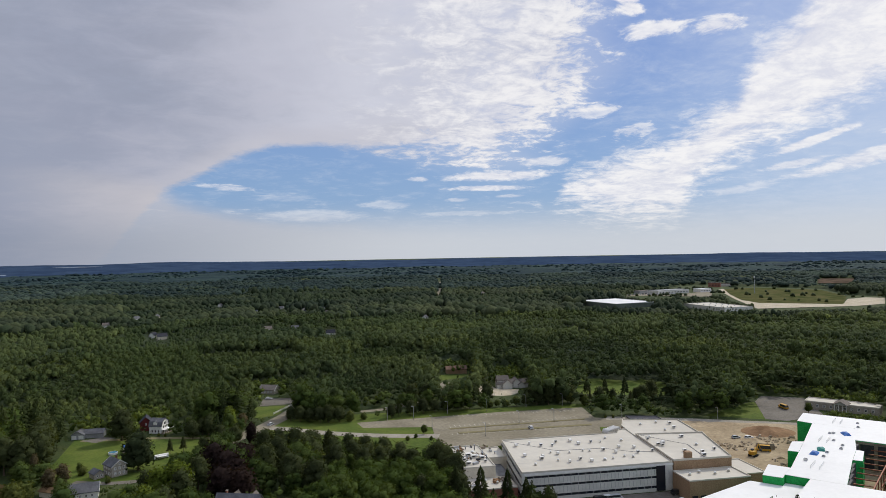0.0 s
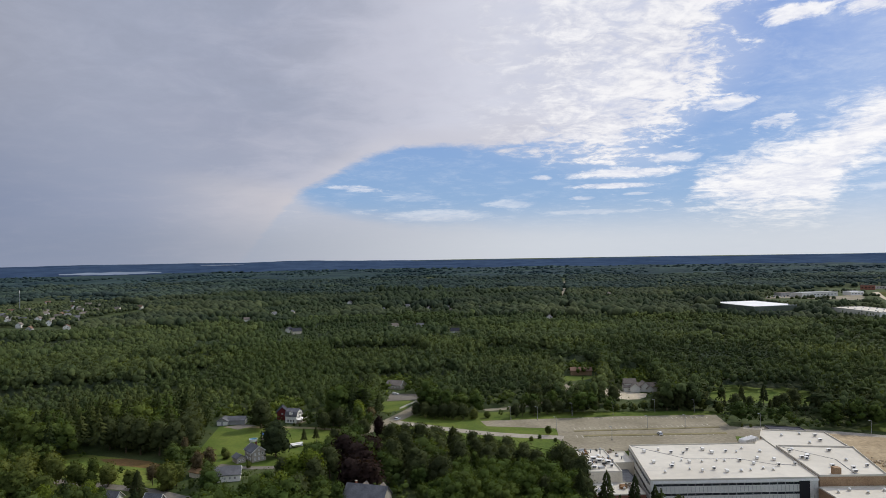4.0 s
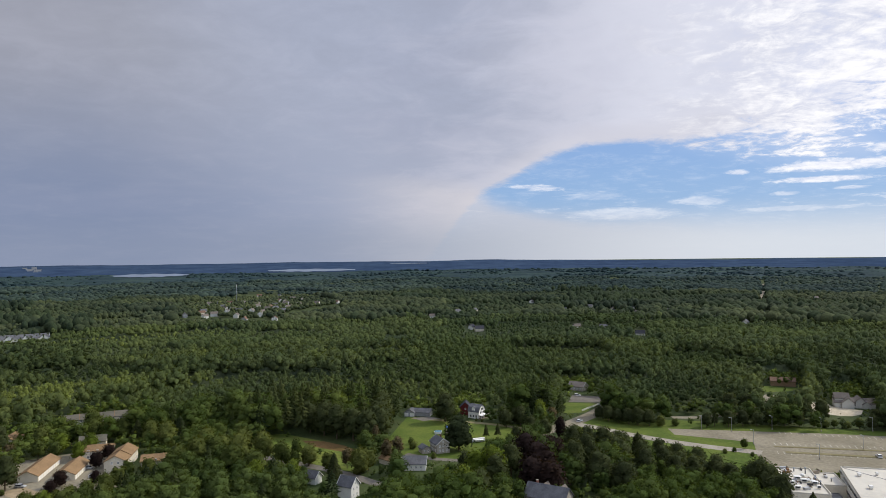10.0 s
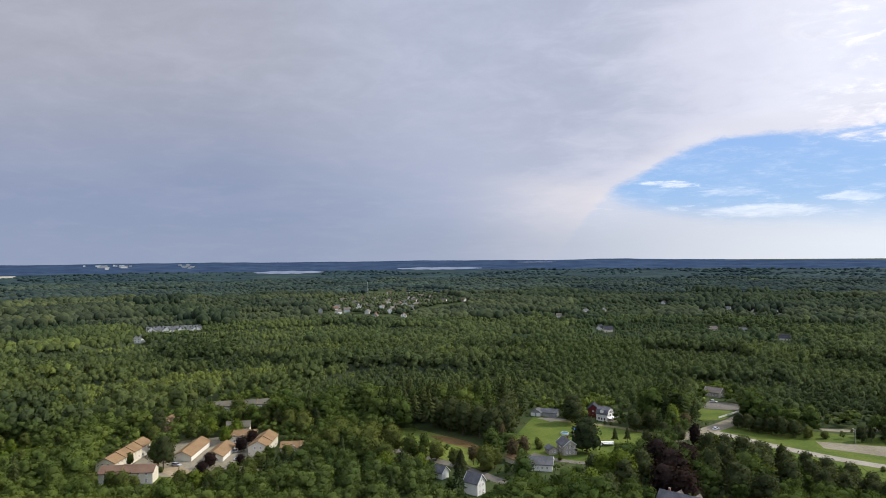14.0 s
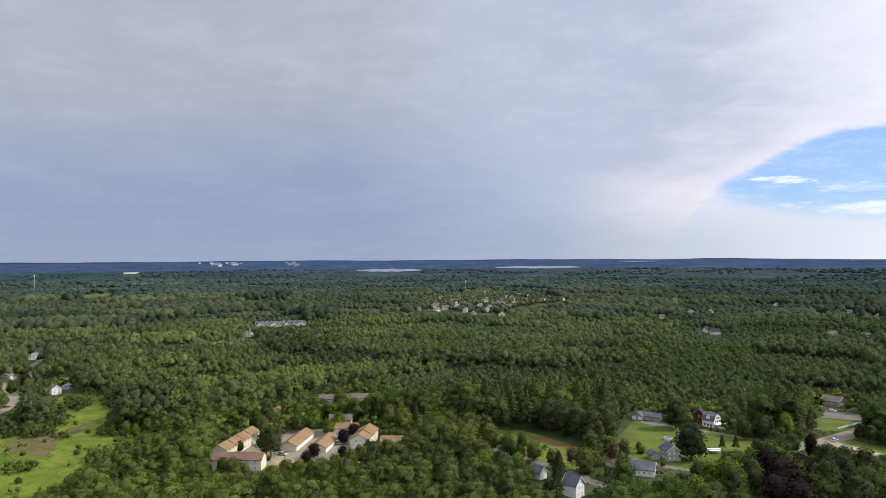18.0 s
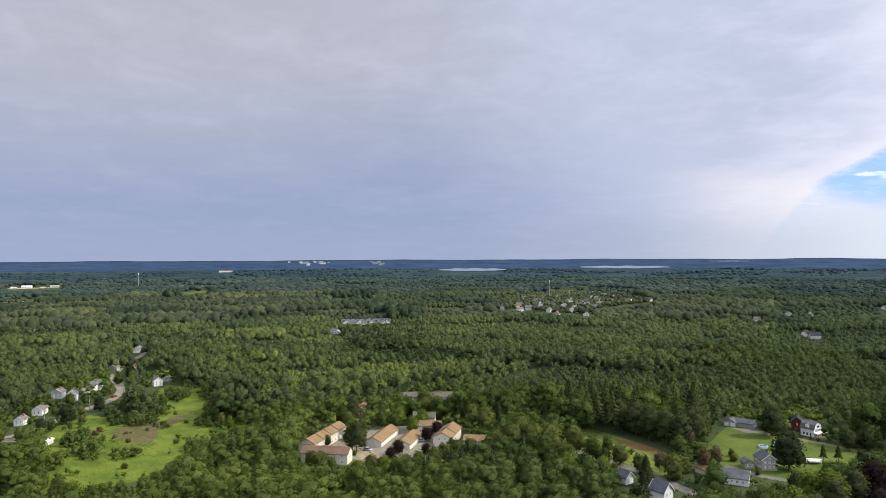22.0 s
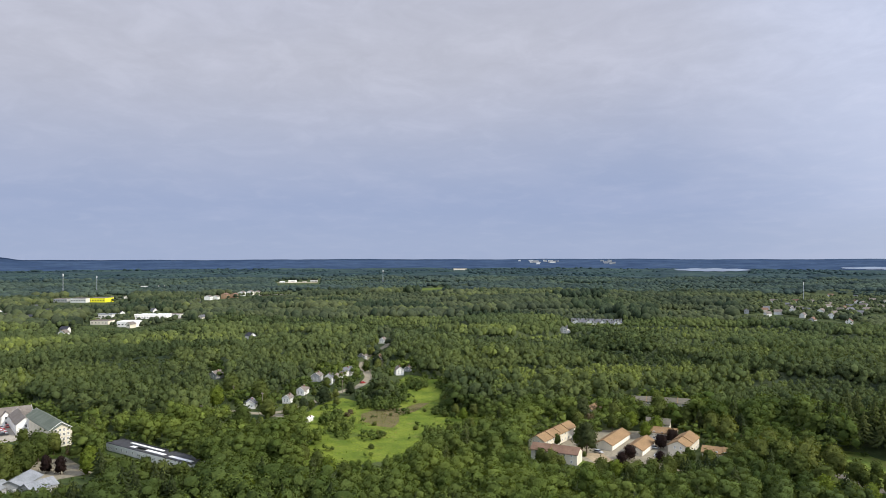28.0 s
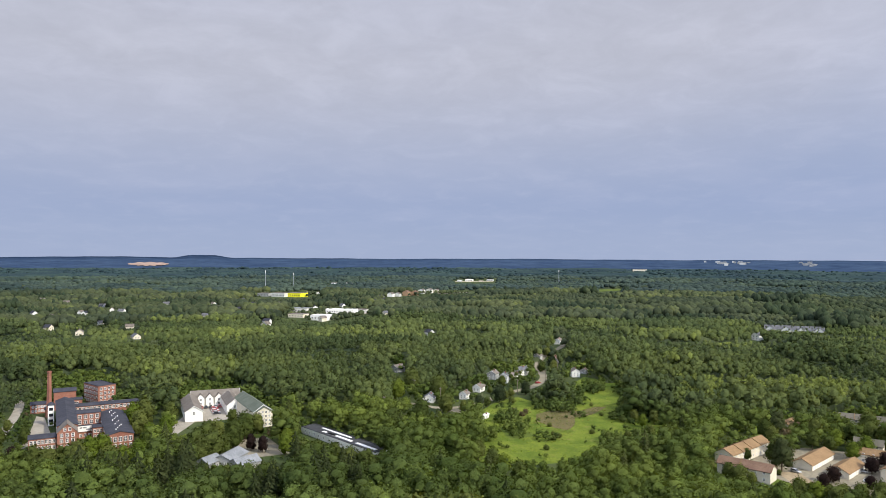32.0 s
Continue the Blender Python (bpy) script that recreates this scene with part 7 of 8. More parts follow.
def apartment(x, y, rot, w, l, h, up, wall, roof, label, sides):
    return house("apartment_house", label, x, y, rot, w, l, h, up, wall, roof, sides, group="pale apartment houses", category="apartment house", trim="trim")


apartment(-434, -90, 106, 9.4, 38, 5.6, 3.0, "white", "greyroof", "white apartment wing with warm grey roof", [("S", 1, (4.6,), 1.4, 1.8), ("E", 8, (1.5, 4.1), 1.0, 1.3), ("W", 8, (1.5, 4.1), 1.0, 1.3)])
ap = apartment(-465, -82, 14, 10, 29, 5.6, 3.0, "white", "greyroof", "white apartment wing with four gabled bays", [("E", 9, (1.5, 4.1), 1.0, 1.3)])
for i in range(4):
    a = part("bay", gable_walls(4.4, 3.4, 5.2, 2.4), M["white"], ap)
    a.matrix_basis = pose(5.3, -9 + i * 5.4, 0, 0, 0, 90)
    b = part("bay_roof", gable_roof(4.4, 3.4, 5.2, 2.4, 0.3, 0.2), M["greyroof"], ap)
    b.matrix_basis = pose(5.3, -9 + i * 5.4, 0, 0, 0, 90)
    for z in (1.5, 4.1):
        window(a, pose(0, -1.7, z, 0, 0, 180), 1.4, 1.6, M["trim"])
apartment(-446, -69, 106, 8.6, 30, 5.6, 3.2, "white", "greyroof", "white apartment wing facing the court", [("S", 1, (4.6,), 1.4, 1.8), ("W", 8, (1.5, 4.1), 1.0, 1.3), ("E", 8, (1.5, 4.1), 1.0, 1.3)])
apartment(-420, -53, 112, 10.5, 44, 8.4, 3.4, "cream", "greenroof", "tall cream apartment house with green roof", [("S", 4, (1.5, 3.8, 6.1), 1.2, 1.4), ("E", 10, (1.5, 3.8, 6.1), 1.1, 1.3), ("S", 2, (8.7,), 1.1, 1.4)])
pc = part("porch_gable", gable_walls(8.4, 3, 8.8, 2.4), M["cream"], bpy.data.objects["apartment_house.003"])
pc.matrix_basis = pose(0.0, -22.6, 0, 0, 0, 0)
pr = part("porch_gable_roof", gable_roof(8.4, 3.2, 8.8, 2.4), M["greenroof"], bpy.data.objects["apartment_house.003"])
pr.matrix_basis = pose(0.0, -22.7, 0, 0, 0, 0)
windows(pc, "S", 8.4, 3, 4, (1.5, 3.8, 6.1, 8.3), 1.2, 1.4, M["trim"], 0.9)
surface("court", [(-462, -92), (-466, -70), (-420, -60), (-414, -84), (-384, -88), (-388, -98), (-420, -94)], M["concrete"], 0.06, "pale paved court between the apartments", "parking lot")
surface("apartment_lot", [(-372, -56), (-376, -40), (-344, -26), (-336, -50)], M["asphalt"], 0.06, "small asphalt lot below the apartments", "parking lot")
surface("apartment_lawn", [(-396, -60), (-398, -34), (-374, -30), (-368, -58)], M["grass"], 0.04, "thin lawn below the apartments")
for lx, ly, lr, lw, ll in ((-326, -60, 60, 7, 9), (-333, -52, 70, 10, 15), (-323, -44, 40, 8, 11)):
    house("metal_roof_house", "low house with pale grey metal roof", lx, ly, lr, lw, ll, 3.0, 2.2, "grey", "steelroof", [("S", 2, (1.5,), 1, 1.1)], group="pale grey roofs")
rb = thing("row_building", pose(-358, -1, 0, 0, 0, 34), "long low dark-roofed row building with white roof panels", "building")
block(rb, -33, 33, -4.5, 4.5, 3.4, M["panel"], M["dark"], "row_wing", 0.25)
for a, b in ((-16, 10), (14, 30), (-12, -4)):
    part("roof_panel", bbox(a, b, -2.6, -0.8, 3.5, 3.75), M["trim"], rb)
part("roof_panel", bbox(-22, 4, 1.2, 2.6, 3.5, 3.75), M["trim"], rb)
windows(rb, "S", 66, 9, 14, (1.7,), 1.2, 1.5, M["trim"], 0.94)
windows(rb, "W", 66, 9, 2, (1.7,), 1.2, 1.5, M["trim"], 0.7)

# ---- brick mill ----
MO, MR = (-367.0, -139.0), 201.3  # local x runs away along the long block, local -y to the yard's other side
mill = thing("brick_mill", pose(*MO, 0, 0, 0, MR), "old red brick mill with dark slate roofs and white windows", "mill")


def mill_wing(x0, x1, y0, y1, h, up, axis, name="mill_wing", roof="slate"):
    w, l = (y1 - y0, x1 - x0) if axis == "x" else (x1 - x0, y1 - y0)
    m = pose((x0 + x1) / 2, (y0 + y1) / 2, 0, 0, 0, 90 if axis == "x" else 0)
    ob = part(name, gable_walls(w, l, h, up), M["brick"], mill)
    ob.matrix_basis = m
    rf = part("roof", gable_roof(w, l, h, up, 0.35, 0.2), M[roof], ob)
    return ob, w, l


a, w, l = mill_wing(4.2, 74, -9, 0, 9.6, 1.6, "x")
windows(a, "E", w, l, 18, (2, 4.9, 7.8), 1.5, 2.0, M["trim"], 0.96)
windows(a, "W", w, l, 18, (2, 4.9, 7.8), 1.5, 2.0, M["trim"], 0.96)
a, w, l = mill_wing(-4, 4, 0.2, 12, 6.4, 1.2, "y")
windows(a, "W", w, l, 7, (1.8, 4.7), 1.3, 1.9, M["trim"], 0.94)
windows(a, "N", w, l, 3, (1.8, 4.7), 1.3, 1.9, M["trim"], 0.8)
a, w, l = mill_wing(-6, 4, -8.6, 0.0, 8.6, 4.0, "x", "stair_tower", "greyroof")
windows(a, "N", w, l, 3, (1.8, 4.6, 7.2), 1.4, 1.9, M["trim"], 0.85)
windows(a, "N", w, l, 2, (10.0,), 1.2, 1.7, M["trim"], 0.5)
a, w, l = mill_wing(-15, 42, -33, -21, 6.8, 1.5, "x")
windows(a, "N", w, l, 5, (4.6,), 1.6, 2.6, M["trim"], 0.94)
windows(a, "N", w, l, 5, (1.5,), 1.4, 1.8, M["trim"], 0.94)
windows(a, "W", w, l, 14, (1.8, 4.8), 1.5, 2.0, M["trim"], 0.95)
windows(a, "E", w, l, 14, (1.8, 4.8), 1.5, 2.0, M["trim"], 0.95)
a, w, l = mill_wing(30, 40, -20.8, -9.2, 9.6, 0.8, "y")
windows(a, "W", w, l, 4, (2.2, 5.0, 7.8), 1.7, 2.1, M["trim"], 0.96)
a, w, l = mill_wing(8, 14, -20.8, -16, 6.4, 0.3, "y")
windows(a, "W", w, l, 3, (1.8, 4.6), 1.2, 1.9, M["trim"], 0.9)
a, w, l = mill_wing(14.2, 29.8, -20.8, -9.2, 3.4, 0.3, "y", "low_link")
windows(a, "W", w, l, 5, (1.6,), 1.4, 1.6, M["trim"], 0.9)
part("sign_board", bbox(13.8, 14.05, -17.6, -9.4, 3.6, 6.4), M["trim"], mill, "white board with dark lettering bars")
for i, (z, w0) in enumerate(((5.6, 1.2), (5.6, 1.6), (4.7, 1.4), (4.7, 1.2), (5.6, 1.0))):
    part("sign_bar", bbox(13.7, 13.79, -10.3 - i * 1.5 - w0, -10.3 - i * 1.5, z - 0.28, z + 0.28), M["seam"], mill)
a, w, l = mill_wing(75.2, 83, -44, -9, 4.8, 1.0, "y")
windows(a, "W", w, l, 17, (3.2,), 1.5, 2.0, M["trim"], 0.97)
a, w, l = mill_wing(90, 97, 4, 13, 5.2, 1.2, "y")
windows(a, "W", w, l, 5, (1.6, 3.9), 1.2, 1.5, M["trim"], 0.9)
a, w, l = mill_wing(94, 104, -11, 1, 11.0, 1.4, "y", "boiler_house")
a, w, l = mill_wing(84, 90, -14, -8, 7.4, 0.8, "y", "boiler_annex")
windows(a, "W", w, l, 1, (2.2, 5.2), 2.4, 2.0, M["trim"], 0.8)
a, w, l = mill_wing(78, 84, 1.5, 5.5, 4.2, 0.8, "y", "engine_house")
part("cupola", bbox(52, 55, 1.0, 4.0, 0, 11.5), M["trim"], mill, "white clapboard tower")
part("cupola_roof", hip_roof(3.4, 3.4, 11.6, 1.4, 0.2), M["slate"], mill).matrix_basis = pose(53.5, 2.5, 0)
for i in range(3):
    part("tower_window", bbox(51.9, 51.99, 1.5, 3.5, 2.0 + i * 3.2, 3.6 + i * 3.2), M["glass"], mill)
ch = part("smokestack", bmesh.new(), M["brick"], mill, "tall square tapered brick smokestack")
bm = bmesh.new()
tube(bm, (74, 3.4, 0), (74, 3.4, 26.0), 1.5, 1.0, 4)
tube(bm, (74, 3.4, 26.0), (74, 3.4, 27.0), 1.25, 1.35, 4)
tube(bm, (74, 3.4, 23.6), (74, 3.4, 24.0), 1.2, 1.2, 4)
bm.to_mesh(ch.data)
bm.free()
for i in range(16):
    part("roof_vent", bbox(-10 + i * 3.1, -9.6 + i * 3.1, -25.6 - (i * 37 % 7) * 0.5, -25.2 - (i * 37 % 7) * 0.5, 7.2, 8.75), M["trim"], mill)
rbm = thing("brick_storehouse", pose(-479, -156, 0, 0, 0, 43), "detached red brick storehouse with dark flat roof", "building")
block(rbm, -10, 10, -5.5, 5.5, 11.6, M["brick"], M["slate"], "store_wing", 0.3)
windows(rbm, "S", 20, 11, 7, (1.6, 4.3, 7.0, 9.7), 1.5, 1.8, M["trim"], 0.95)
windows(rbm, "E", 20, 11, 4, (1.6, 4.3, 7.0, 9.7), 1.5, 1.8, M["trim"], 0.9)
surface("mill_yard", [(-436, -172), (-440, -178), (-400, -165), (-368, -156), (-376, -146), (-398, -154)], M["concrete"], 0.06, "pale dusty yard of the mill")
strip("mill_road", [(-320, -170), (-345, -168), (-380, -174), (-420, -184), (-470, -200), (-540, -230)], 5, M["concrete"], 0.08, "pale road past the mill")
house("mill_cottage", "grey-roofed house by the mill road", -352, -178, 20, 8, 11, 3.6, 2.6, "brick", "greyroof", [("S", 2, (1.6,), 1, 1.3)])

# ---- far buildings ----


def flat_hall(name, x, y, rot, w, l, h, wall, roof, label, n=0, z=0.0):
    ob = thing(name, pose(x, y, z, 0, 0, rot), label, "building")
    block(ob, -w / 2, w / 2, -l / 2, l / 2, h, M[wall], M[roof], "hall_wall", 0.6)
    if n:
        windows(ob, "S", w, l, n, (h * 0.5,), w / n * 0.45, h * 0.2, M["dark"], 0.95)
    return ob


flat_hall("warehouse", 291, 1201, -66.5, 105, 80, 8.0, "greenwall", "new_roof", "large dark warehouse with a bright white flat roof", 0)
dh = flat_hall("depot_hall", 425, 1105, -73, 100, 50, 6.0, "panel", "white_roof", "long depot hall with pale roof and roof fans", 0)
for i in range(14):
    part("roof_fan", tube(bmesh.new(), (-44 + i % 7 * 14, -12 + i // 7 * 24, 6.0), (-44 + i % 7 * 14, -12 + i // 7 * 24, 7.4), 0.9, 0.9, 8), M["metal"], dh)
flat_hall("factory", 478, 1508, 27, 88, 30, 8, "panel", "grey", "long pale factory building with grey roof", 10)
flat_hall("factory_shed", 430, 1530, 27, 40, 22, 6, "grey", "greyroof", "low grey factory shed behind the lot", 0)
flat_hall("factory_office", 562, 1542, 18, 28, 24, 7, "white", "new_roof", "factory block with bright white roof", 4)
flat_hall("roadside_store", 662, 1732, -24, 28, 20, 10, "brick", "greyroof", "far brick store with pale bays", 4)
flat_hall("roadside_store", 700, 1760, -24, 30, 16, 6, "panel", "greyroof", "far pale roadside store", 5)
surface("factory_lot", [(364, 1436), (399, 1560), (440, 1572), (452, 1500), (480, 1470), (540, 1520), (580, 1600), (604, 1590), (520, 1380), (422, 1452)], M["asphalt"], 0.3, "far lot crowded with parked vehicles", "parking lot")
house("care_home", "long white care home with dark grey roof, half hidden by trees", -812, 552, -32, 14, 66, 3.8, 4.2, "white", "shingle", [("W", 12, (2.2,), 1.6, 1.6), ("E", 12, (2.2,), 1.6, 1.6), ("S", 3, (2.2,), 1.6, 1.6)], category="building", trim="trim")
for i in range(4):
    home = bpy.data.objects["care_home"]
    cg = part("cross_gable", gable_walls(8, 8, 4.6, 3.0), M["white"], home)
    cg.matrix_basis = pose(5.6, -27 + i * 18, 0, 0, 0, 90)
    cr = part("cross_gable_roof", gable_roof(8, 8, 4.6, 3.0), M["shingle"], home)
    cr.matrix_basis = pose(5.6, -27 + i * 18, 0, 0, 0, 90)
    window(cg, pose(0, -4, 2.4, 0, 0, 180), 1.6, 1.6, M["trim"])
house("care_home_wing", "white gabled wing of the care home among trees", -745, 462, 40, 9, 16, 5.5, 3, "white", "shingle", [("S", 2, (2, 4.6), 1.4, 1.5)], category="building", trim="trim")
flat_hall("works_hall", -1152, -8, 70, 50, 24, 6, "white", "new_roof", "long white industrial hall with a bright roof", 12)
flat_hall("works_store", -1036, -34, 65, 26, 22, 7, "white", "new_roof", "white industrial building with bright roof", 5)
flat_hall("works_shed", -1086, -70, 63, 26, 20, 5, "cream", "greyroof", "cream flat-roofed industrial shed", 5)
flat_hall("works_annex", -1188, -72, 65, 28, 20, 6, "panel", "steelroof", "pale flat-roofed works annex", 5)
flat_hall("works_annex", -1166, 26, 65, 20, 16, 5, "panel", "greyroof", "low pale annex beside the long hall", 4)
surface("works_yard", [(-1048, -50), (-1120, -90), (-1206, -80), (-1180, 36), (-1140, 36), (-1096, -10)], M["concrete"], 0.2, "pale paved yard between the works buildings", "parking lot")
ys = flat_hall("yellow_store", -1604, -107, 60, 36, 30, 8.5, "brightyellow", "greyroof", "bright yellow clad commercial building", 6)
flat_hall("hotel_block", -1606, -143, 60, 34, 24, 8.5, "panel", "greyroof", "grey commercial block beside the yellow one", 9)
flat_hall("hotel_block", -1628, -178, 60, 30, 22, 7, "grey", "greyroof", "low grey commercial block with pale bays", 7)
flat_hall("hotel_block", -1716, -80, 60, 34, 14, 4.5, "panel", "greyroof", "low pale wing behind the yellow building", 5)
for sx0, sy0, sw, sh_, wall, what in ((-1584, 100, 15, 7, "white", "white"), (-1596, 116, 14, 6, "panel", "pale"), (-1624, 138, 20, 9, "tanwall", "tan"), (-1636, 158, 18, 8, "tanwall", "tan"), (-1721, 184, 20, 8, "white", "white"),
                                  (-1728, 204, 16, 9, "panel", "pale"), (-1738, 222, 14, 7, "cream", "cream")):
    house("shop", "small %s shop with a pitched roof in the far row" % what, sx0, sy0, 66, 13, sw, sh_, 3.0, wall, "brownroof" if wall == "tanwall" else "greyroof", [("E", 3, (sh_ * 0.5,), 1.8, 1.6)], category="shop", group="far shop row")
strip("shop_road", [(-1680, 205), (-1712, 250), (-1739, 305)], 12, M["concrete"], 0.6, "pale road past the far shops")
for rx_, ry_ in ((-2153, -35), (-2157, -13), (-2161, 10)):
    flat_hall("far_store", rx_, ry_, 80, 16, 14, 9, "white", "greyroof", "small far white store at the wood edge", 4)
surface("plaza_ground", [(-2395, 372), (-2385, 500), (-2470, 530), (-2470, 380)], M["sand"], 2.2, "pale bare ground round the far stores")
surface("glade_grass", [(-1758, 648), (-1822, 734), (-1912, 770), (-1869, 689)], M["grass"], 0.5, "far grassy clearing in the woods", "field")
flat_hall("far_store", -2404, 388, 80, 17, 24, 7, "panel", "new_roof", "far white store with flat roof", 6)
flat_hall("far_store", -2440, 428, 70, 26, 20, 9, "white", "new_roof", "far white store with bright roof", 6)
flat_hall("far_store", -2400, 462, 85, 14, 20, 6, "cream", "greyroof", "far cream store with grey roof", 6)
flat_hall("far_store", -2455, 506, 74, 24, 20, 8, "panel", "greyroof", "far pale store at the wood edge", 6)
flat_hall("far_plant", -3010, 1300, 70, 60, 30, 18, "cream", "greyroof", "far cream plant above the woods", 6, 14)
surface("pit_slope_grass", [(645, 1635), (736, 1664), (816, 1534), (755, 1328), (648, 1150), (536, 1205), (537, 1280), (582, 1440)], material("dry_slope", (0.062, 0.076, 0.027), (0.122, 0.110, 0.050), 0.025, 0.95, 0.08, spec=0.0), 0.3, "dry grassy slope of the gravel pit", "field")
surface("pit_heap", [(945, 1790), (1090, 2060), (1190, 2040), (1010, 1765)], material("dark_earth", (0.07, 0.055, 0.04), (0.15, 0.105, 0.075), 0.03, 0.95, 0.1, spec=0.0), 1.5, "brown earth heap ground past the pit", "ground")
surface("pit_road", [(620, 1604), (645, 1635), (579, 1434), (535, 1274), (534, 1200), (645, 1145), (715, 1255), (765, 1284), (788, 1265), (709, 1139), (644, 1106), (482, 1091), (500, 1162), (535, 1305)], M["sand"], 0.6, "pale sandy pit road and bare gravel")
strip("far_road", [(-19.2, 1569.5), (-10.8, 1890.4), (-12.7, 2289.6), (-28.2, 2773.8)], 9, M["asphalt"], 0.8, "straight far road through the woods")


hv = random.Random(9)
for hx, hy in ((-870, 876), (-874, 918), (-1035, 1112), (-1034, 1134), (-837, 908), (-862, 966), (-876, 997), (-845, 978), (-719, 844), (-828, 991), (-786, 968), (-827, 1033), (-681, 867), (-824, 1052), (-774, 1007), (-817, 1082), (-981, 1314), (-848, 1153), (-940, 1293), (-1127, 1377),
               (-1073, 1385), (-831, 1194), (-808, 1230), (-1016, 1147), (-994, 1163), (-948, 1052), (-897, 1089), (-925, 1212), (-818, 866), (-779, 895), (-905, 1010), (-878, 1120), (-960, 1240), (-900, 950), (-760, 930), (-855, 1075), (-930, 1130), (-890, 1170)):
    wall, roof = hv.choice(("white", "white", "cream", "grey", "panel")), hv.choice(("greyroof", "shingle", "greyroof", "brownroof"))
    house("village_house", "small %s village house with pitched roof" % {"white": "white", "cream": "cream", "grey": "grey", "panel": "pale"}[wall], hx, hy, hv.uniform(0, 180), hv.uniform(7, 9), hv.uniform(9, 13), 5.0, 3.0, wall, roof, [("S", 2, (3.8,), 1.2, 1.4), ("E", 2, (3.8,), 1.2, 1.4)], group="houses of the far village")
surface("village_field", [(-1146, 1318), (-1081, 1391), (-940, 1200), (-1010, 1165)], M["reed"], 0.4, "dry brown field behind the village", "field")
surface("village_slope", [(-1018, 1010), (-1053, 1084), (-976, 1050), (-898, 951), (-934, 941)], M["meadow"], 0.4, "sunny green slope beside the village", "field")
for hx, hy in HOMES:
    house("distant_house", "small pale house among distant trees", hx, hy, hv.uniform(0, 180), hv.uniform(6.5, 8.5), hv.uniform(8, 11.5), 5.0, 3.0, hv.choice(("white", "white", "white", "cream")), hv.choice(("greyroof", "shingle", "slate")), [("S", 2, (3.6,), 1.2, 1.4)], group="scattered distant houses")


def mast(x, y, h, label, r=0.6):
    ob = thing("radio_mast", pose(x, y, float(rise(math.hypot(x, y)))), label, "mast")
    part("pole", tube(bmesh.new(), (0, 0, 0), (0, 0, h), r, r * 0.6, 6), M["metal"], ob)
    part("antenna", tube(bmesh.new(), (0, 0, h * 0.88), (0, 0, h), r * 1.3, r * 1.3, 8), M["trim"], ob)


mast(-1000, 1150, 42, "slim pale radio mast above the village", 0.55)
mast(-2240, 690, 45, "slim far radio mast", 1.0)
mast(-1889, -208, 52, "tall far radio mast", 0.9)
mast(-1945, -140, 44, "slim far grey radio mast", 0.8)
mast(640, 1460, 36, "pale mast beside the pit road", 0.7)


def far_patch(name, a0, a1, d0, d1, mat, label, category, up=4.0):
    """A thin sheet of water or bare ground lying in the far woods."""
    n, rows = 18, 6
    co = []
    for i in range(n):
        a, w = radians(a0 + (a1 - a0) * i / (n - 1)), math.sin(math.pi * (i + 0.5) / n) ** 0.6
        lo, hi = (d0 + d1) / 2 - (d1 - d0) / 2 * w * (0.85 + 0.15 * math.sin(i * 1.9)), (d0 + d1) / 2 + (d1 - d0) / 2 * w * (0.8 + 0.2 * math.sin(i * 1.3 + 2))
        for j in range(rows):
            d = lo + (hi - lo) * j / (rows - 1)
            co.append((d * math.sin(a), d * math.cos(a), float(rise(d)) + up))
    tri = [t for i in range(n - 1) for j in range(rows - 1) for k in [i * rows + j] for t in ((k, k + rows, k + 1), (k + 1, k + rows, k + rows + 1))]
    me = mesh_arrays(name, np.array(co), np.array(tri), mat)
    tagged(new(name, me), label, category, kind="structure")


for a0, a1, d0, d1 in LAKES:
    far_patch("water", a0, a1, d0, d1, M["water"], "pale grey lake in the far woods", "lake", 5.0)
far_patch("quarry", -106.2, -103.4, 3680, 4170, material("pink_quarry_rock", (0.26, 0.18, 0.145), (0.38, 0.27, 0.21), 0.01, 0.95, 0.05), "pale pink quarry scar on the far ridge", "quarry", 7.0)
city = thing("distant_town", pose(0, 0, 0), "hazy pale blocks of a distant town", "town")
for i in range(26):
    a = radians(hv.gauss(-60.3, 1.0) if i % 4 else hv.gauss(-54.9, 0.4))
    d = hv.uniform(4000, 4500)
    w, hh = hv.uniform(5, 20), hv.choice((4, 5, 6, 8, 11))
    b = part("block", bbox(-w, w, -8, 8, 0, hh + 5), M["panel"] if hv.random() < 0.35 else M["grey"], city)
    b.matrix_basis = pose(d * math.sin(a), d * math.cos(a), float(rise(d)), 0, 0, -math.degrees(a))

# ---- single trees ----


def trunk_mesh(h, r, seed):
    rng = random.Random(seed)
    bm = bmesh.new()
    tube(bm, (0, 0, -0.2), (0.01 * h, 0, h * 0.45), r, r * 0.6, 7)
    tube(bm, (0.01 * h, 0, h * 0.44), (0, 0.01 * h, h * 0.8), r * 0.6, r * 0.2, 6)
    for i in range(4):
        a = i * 1.6 + rng.uniform(0, 0.6)
        z = h * rng.uniform(0.3, 0.5)
        tube(bm, (0, 0, z), (math.cos(a) * h * 0.2, math.sin(a) * h * 0.2, z + h * 0.2), r * 0.4, r * 0.12, 5)
    return bm


TREES = {}


def tree_kind(key, crown, mat, label, category, trunk_r):
    """Meshes of one kind of tree at 10 m height; copies are scaled."""
    co, tri, nv = crown
    cm = mesh_arrays("crown", co * 10.0, tri, mat, nrm=nv)
    tm = finish(trunk_mesh(10.0, trunk_r, hash(key[1]) % 100 if not isinstance(key[1], str) else 3), "trunk", M["bark"])
    TREES[key] = (tm, cm, label, category)


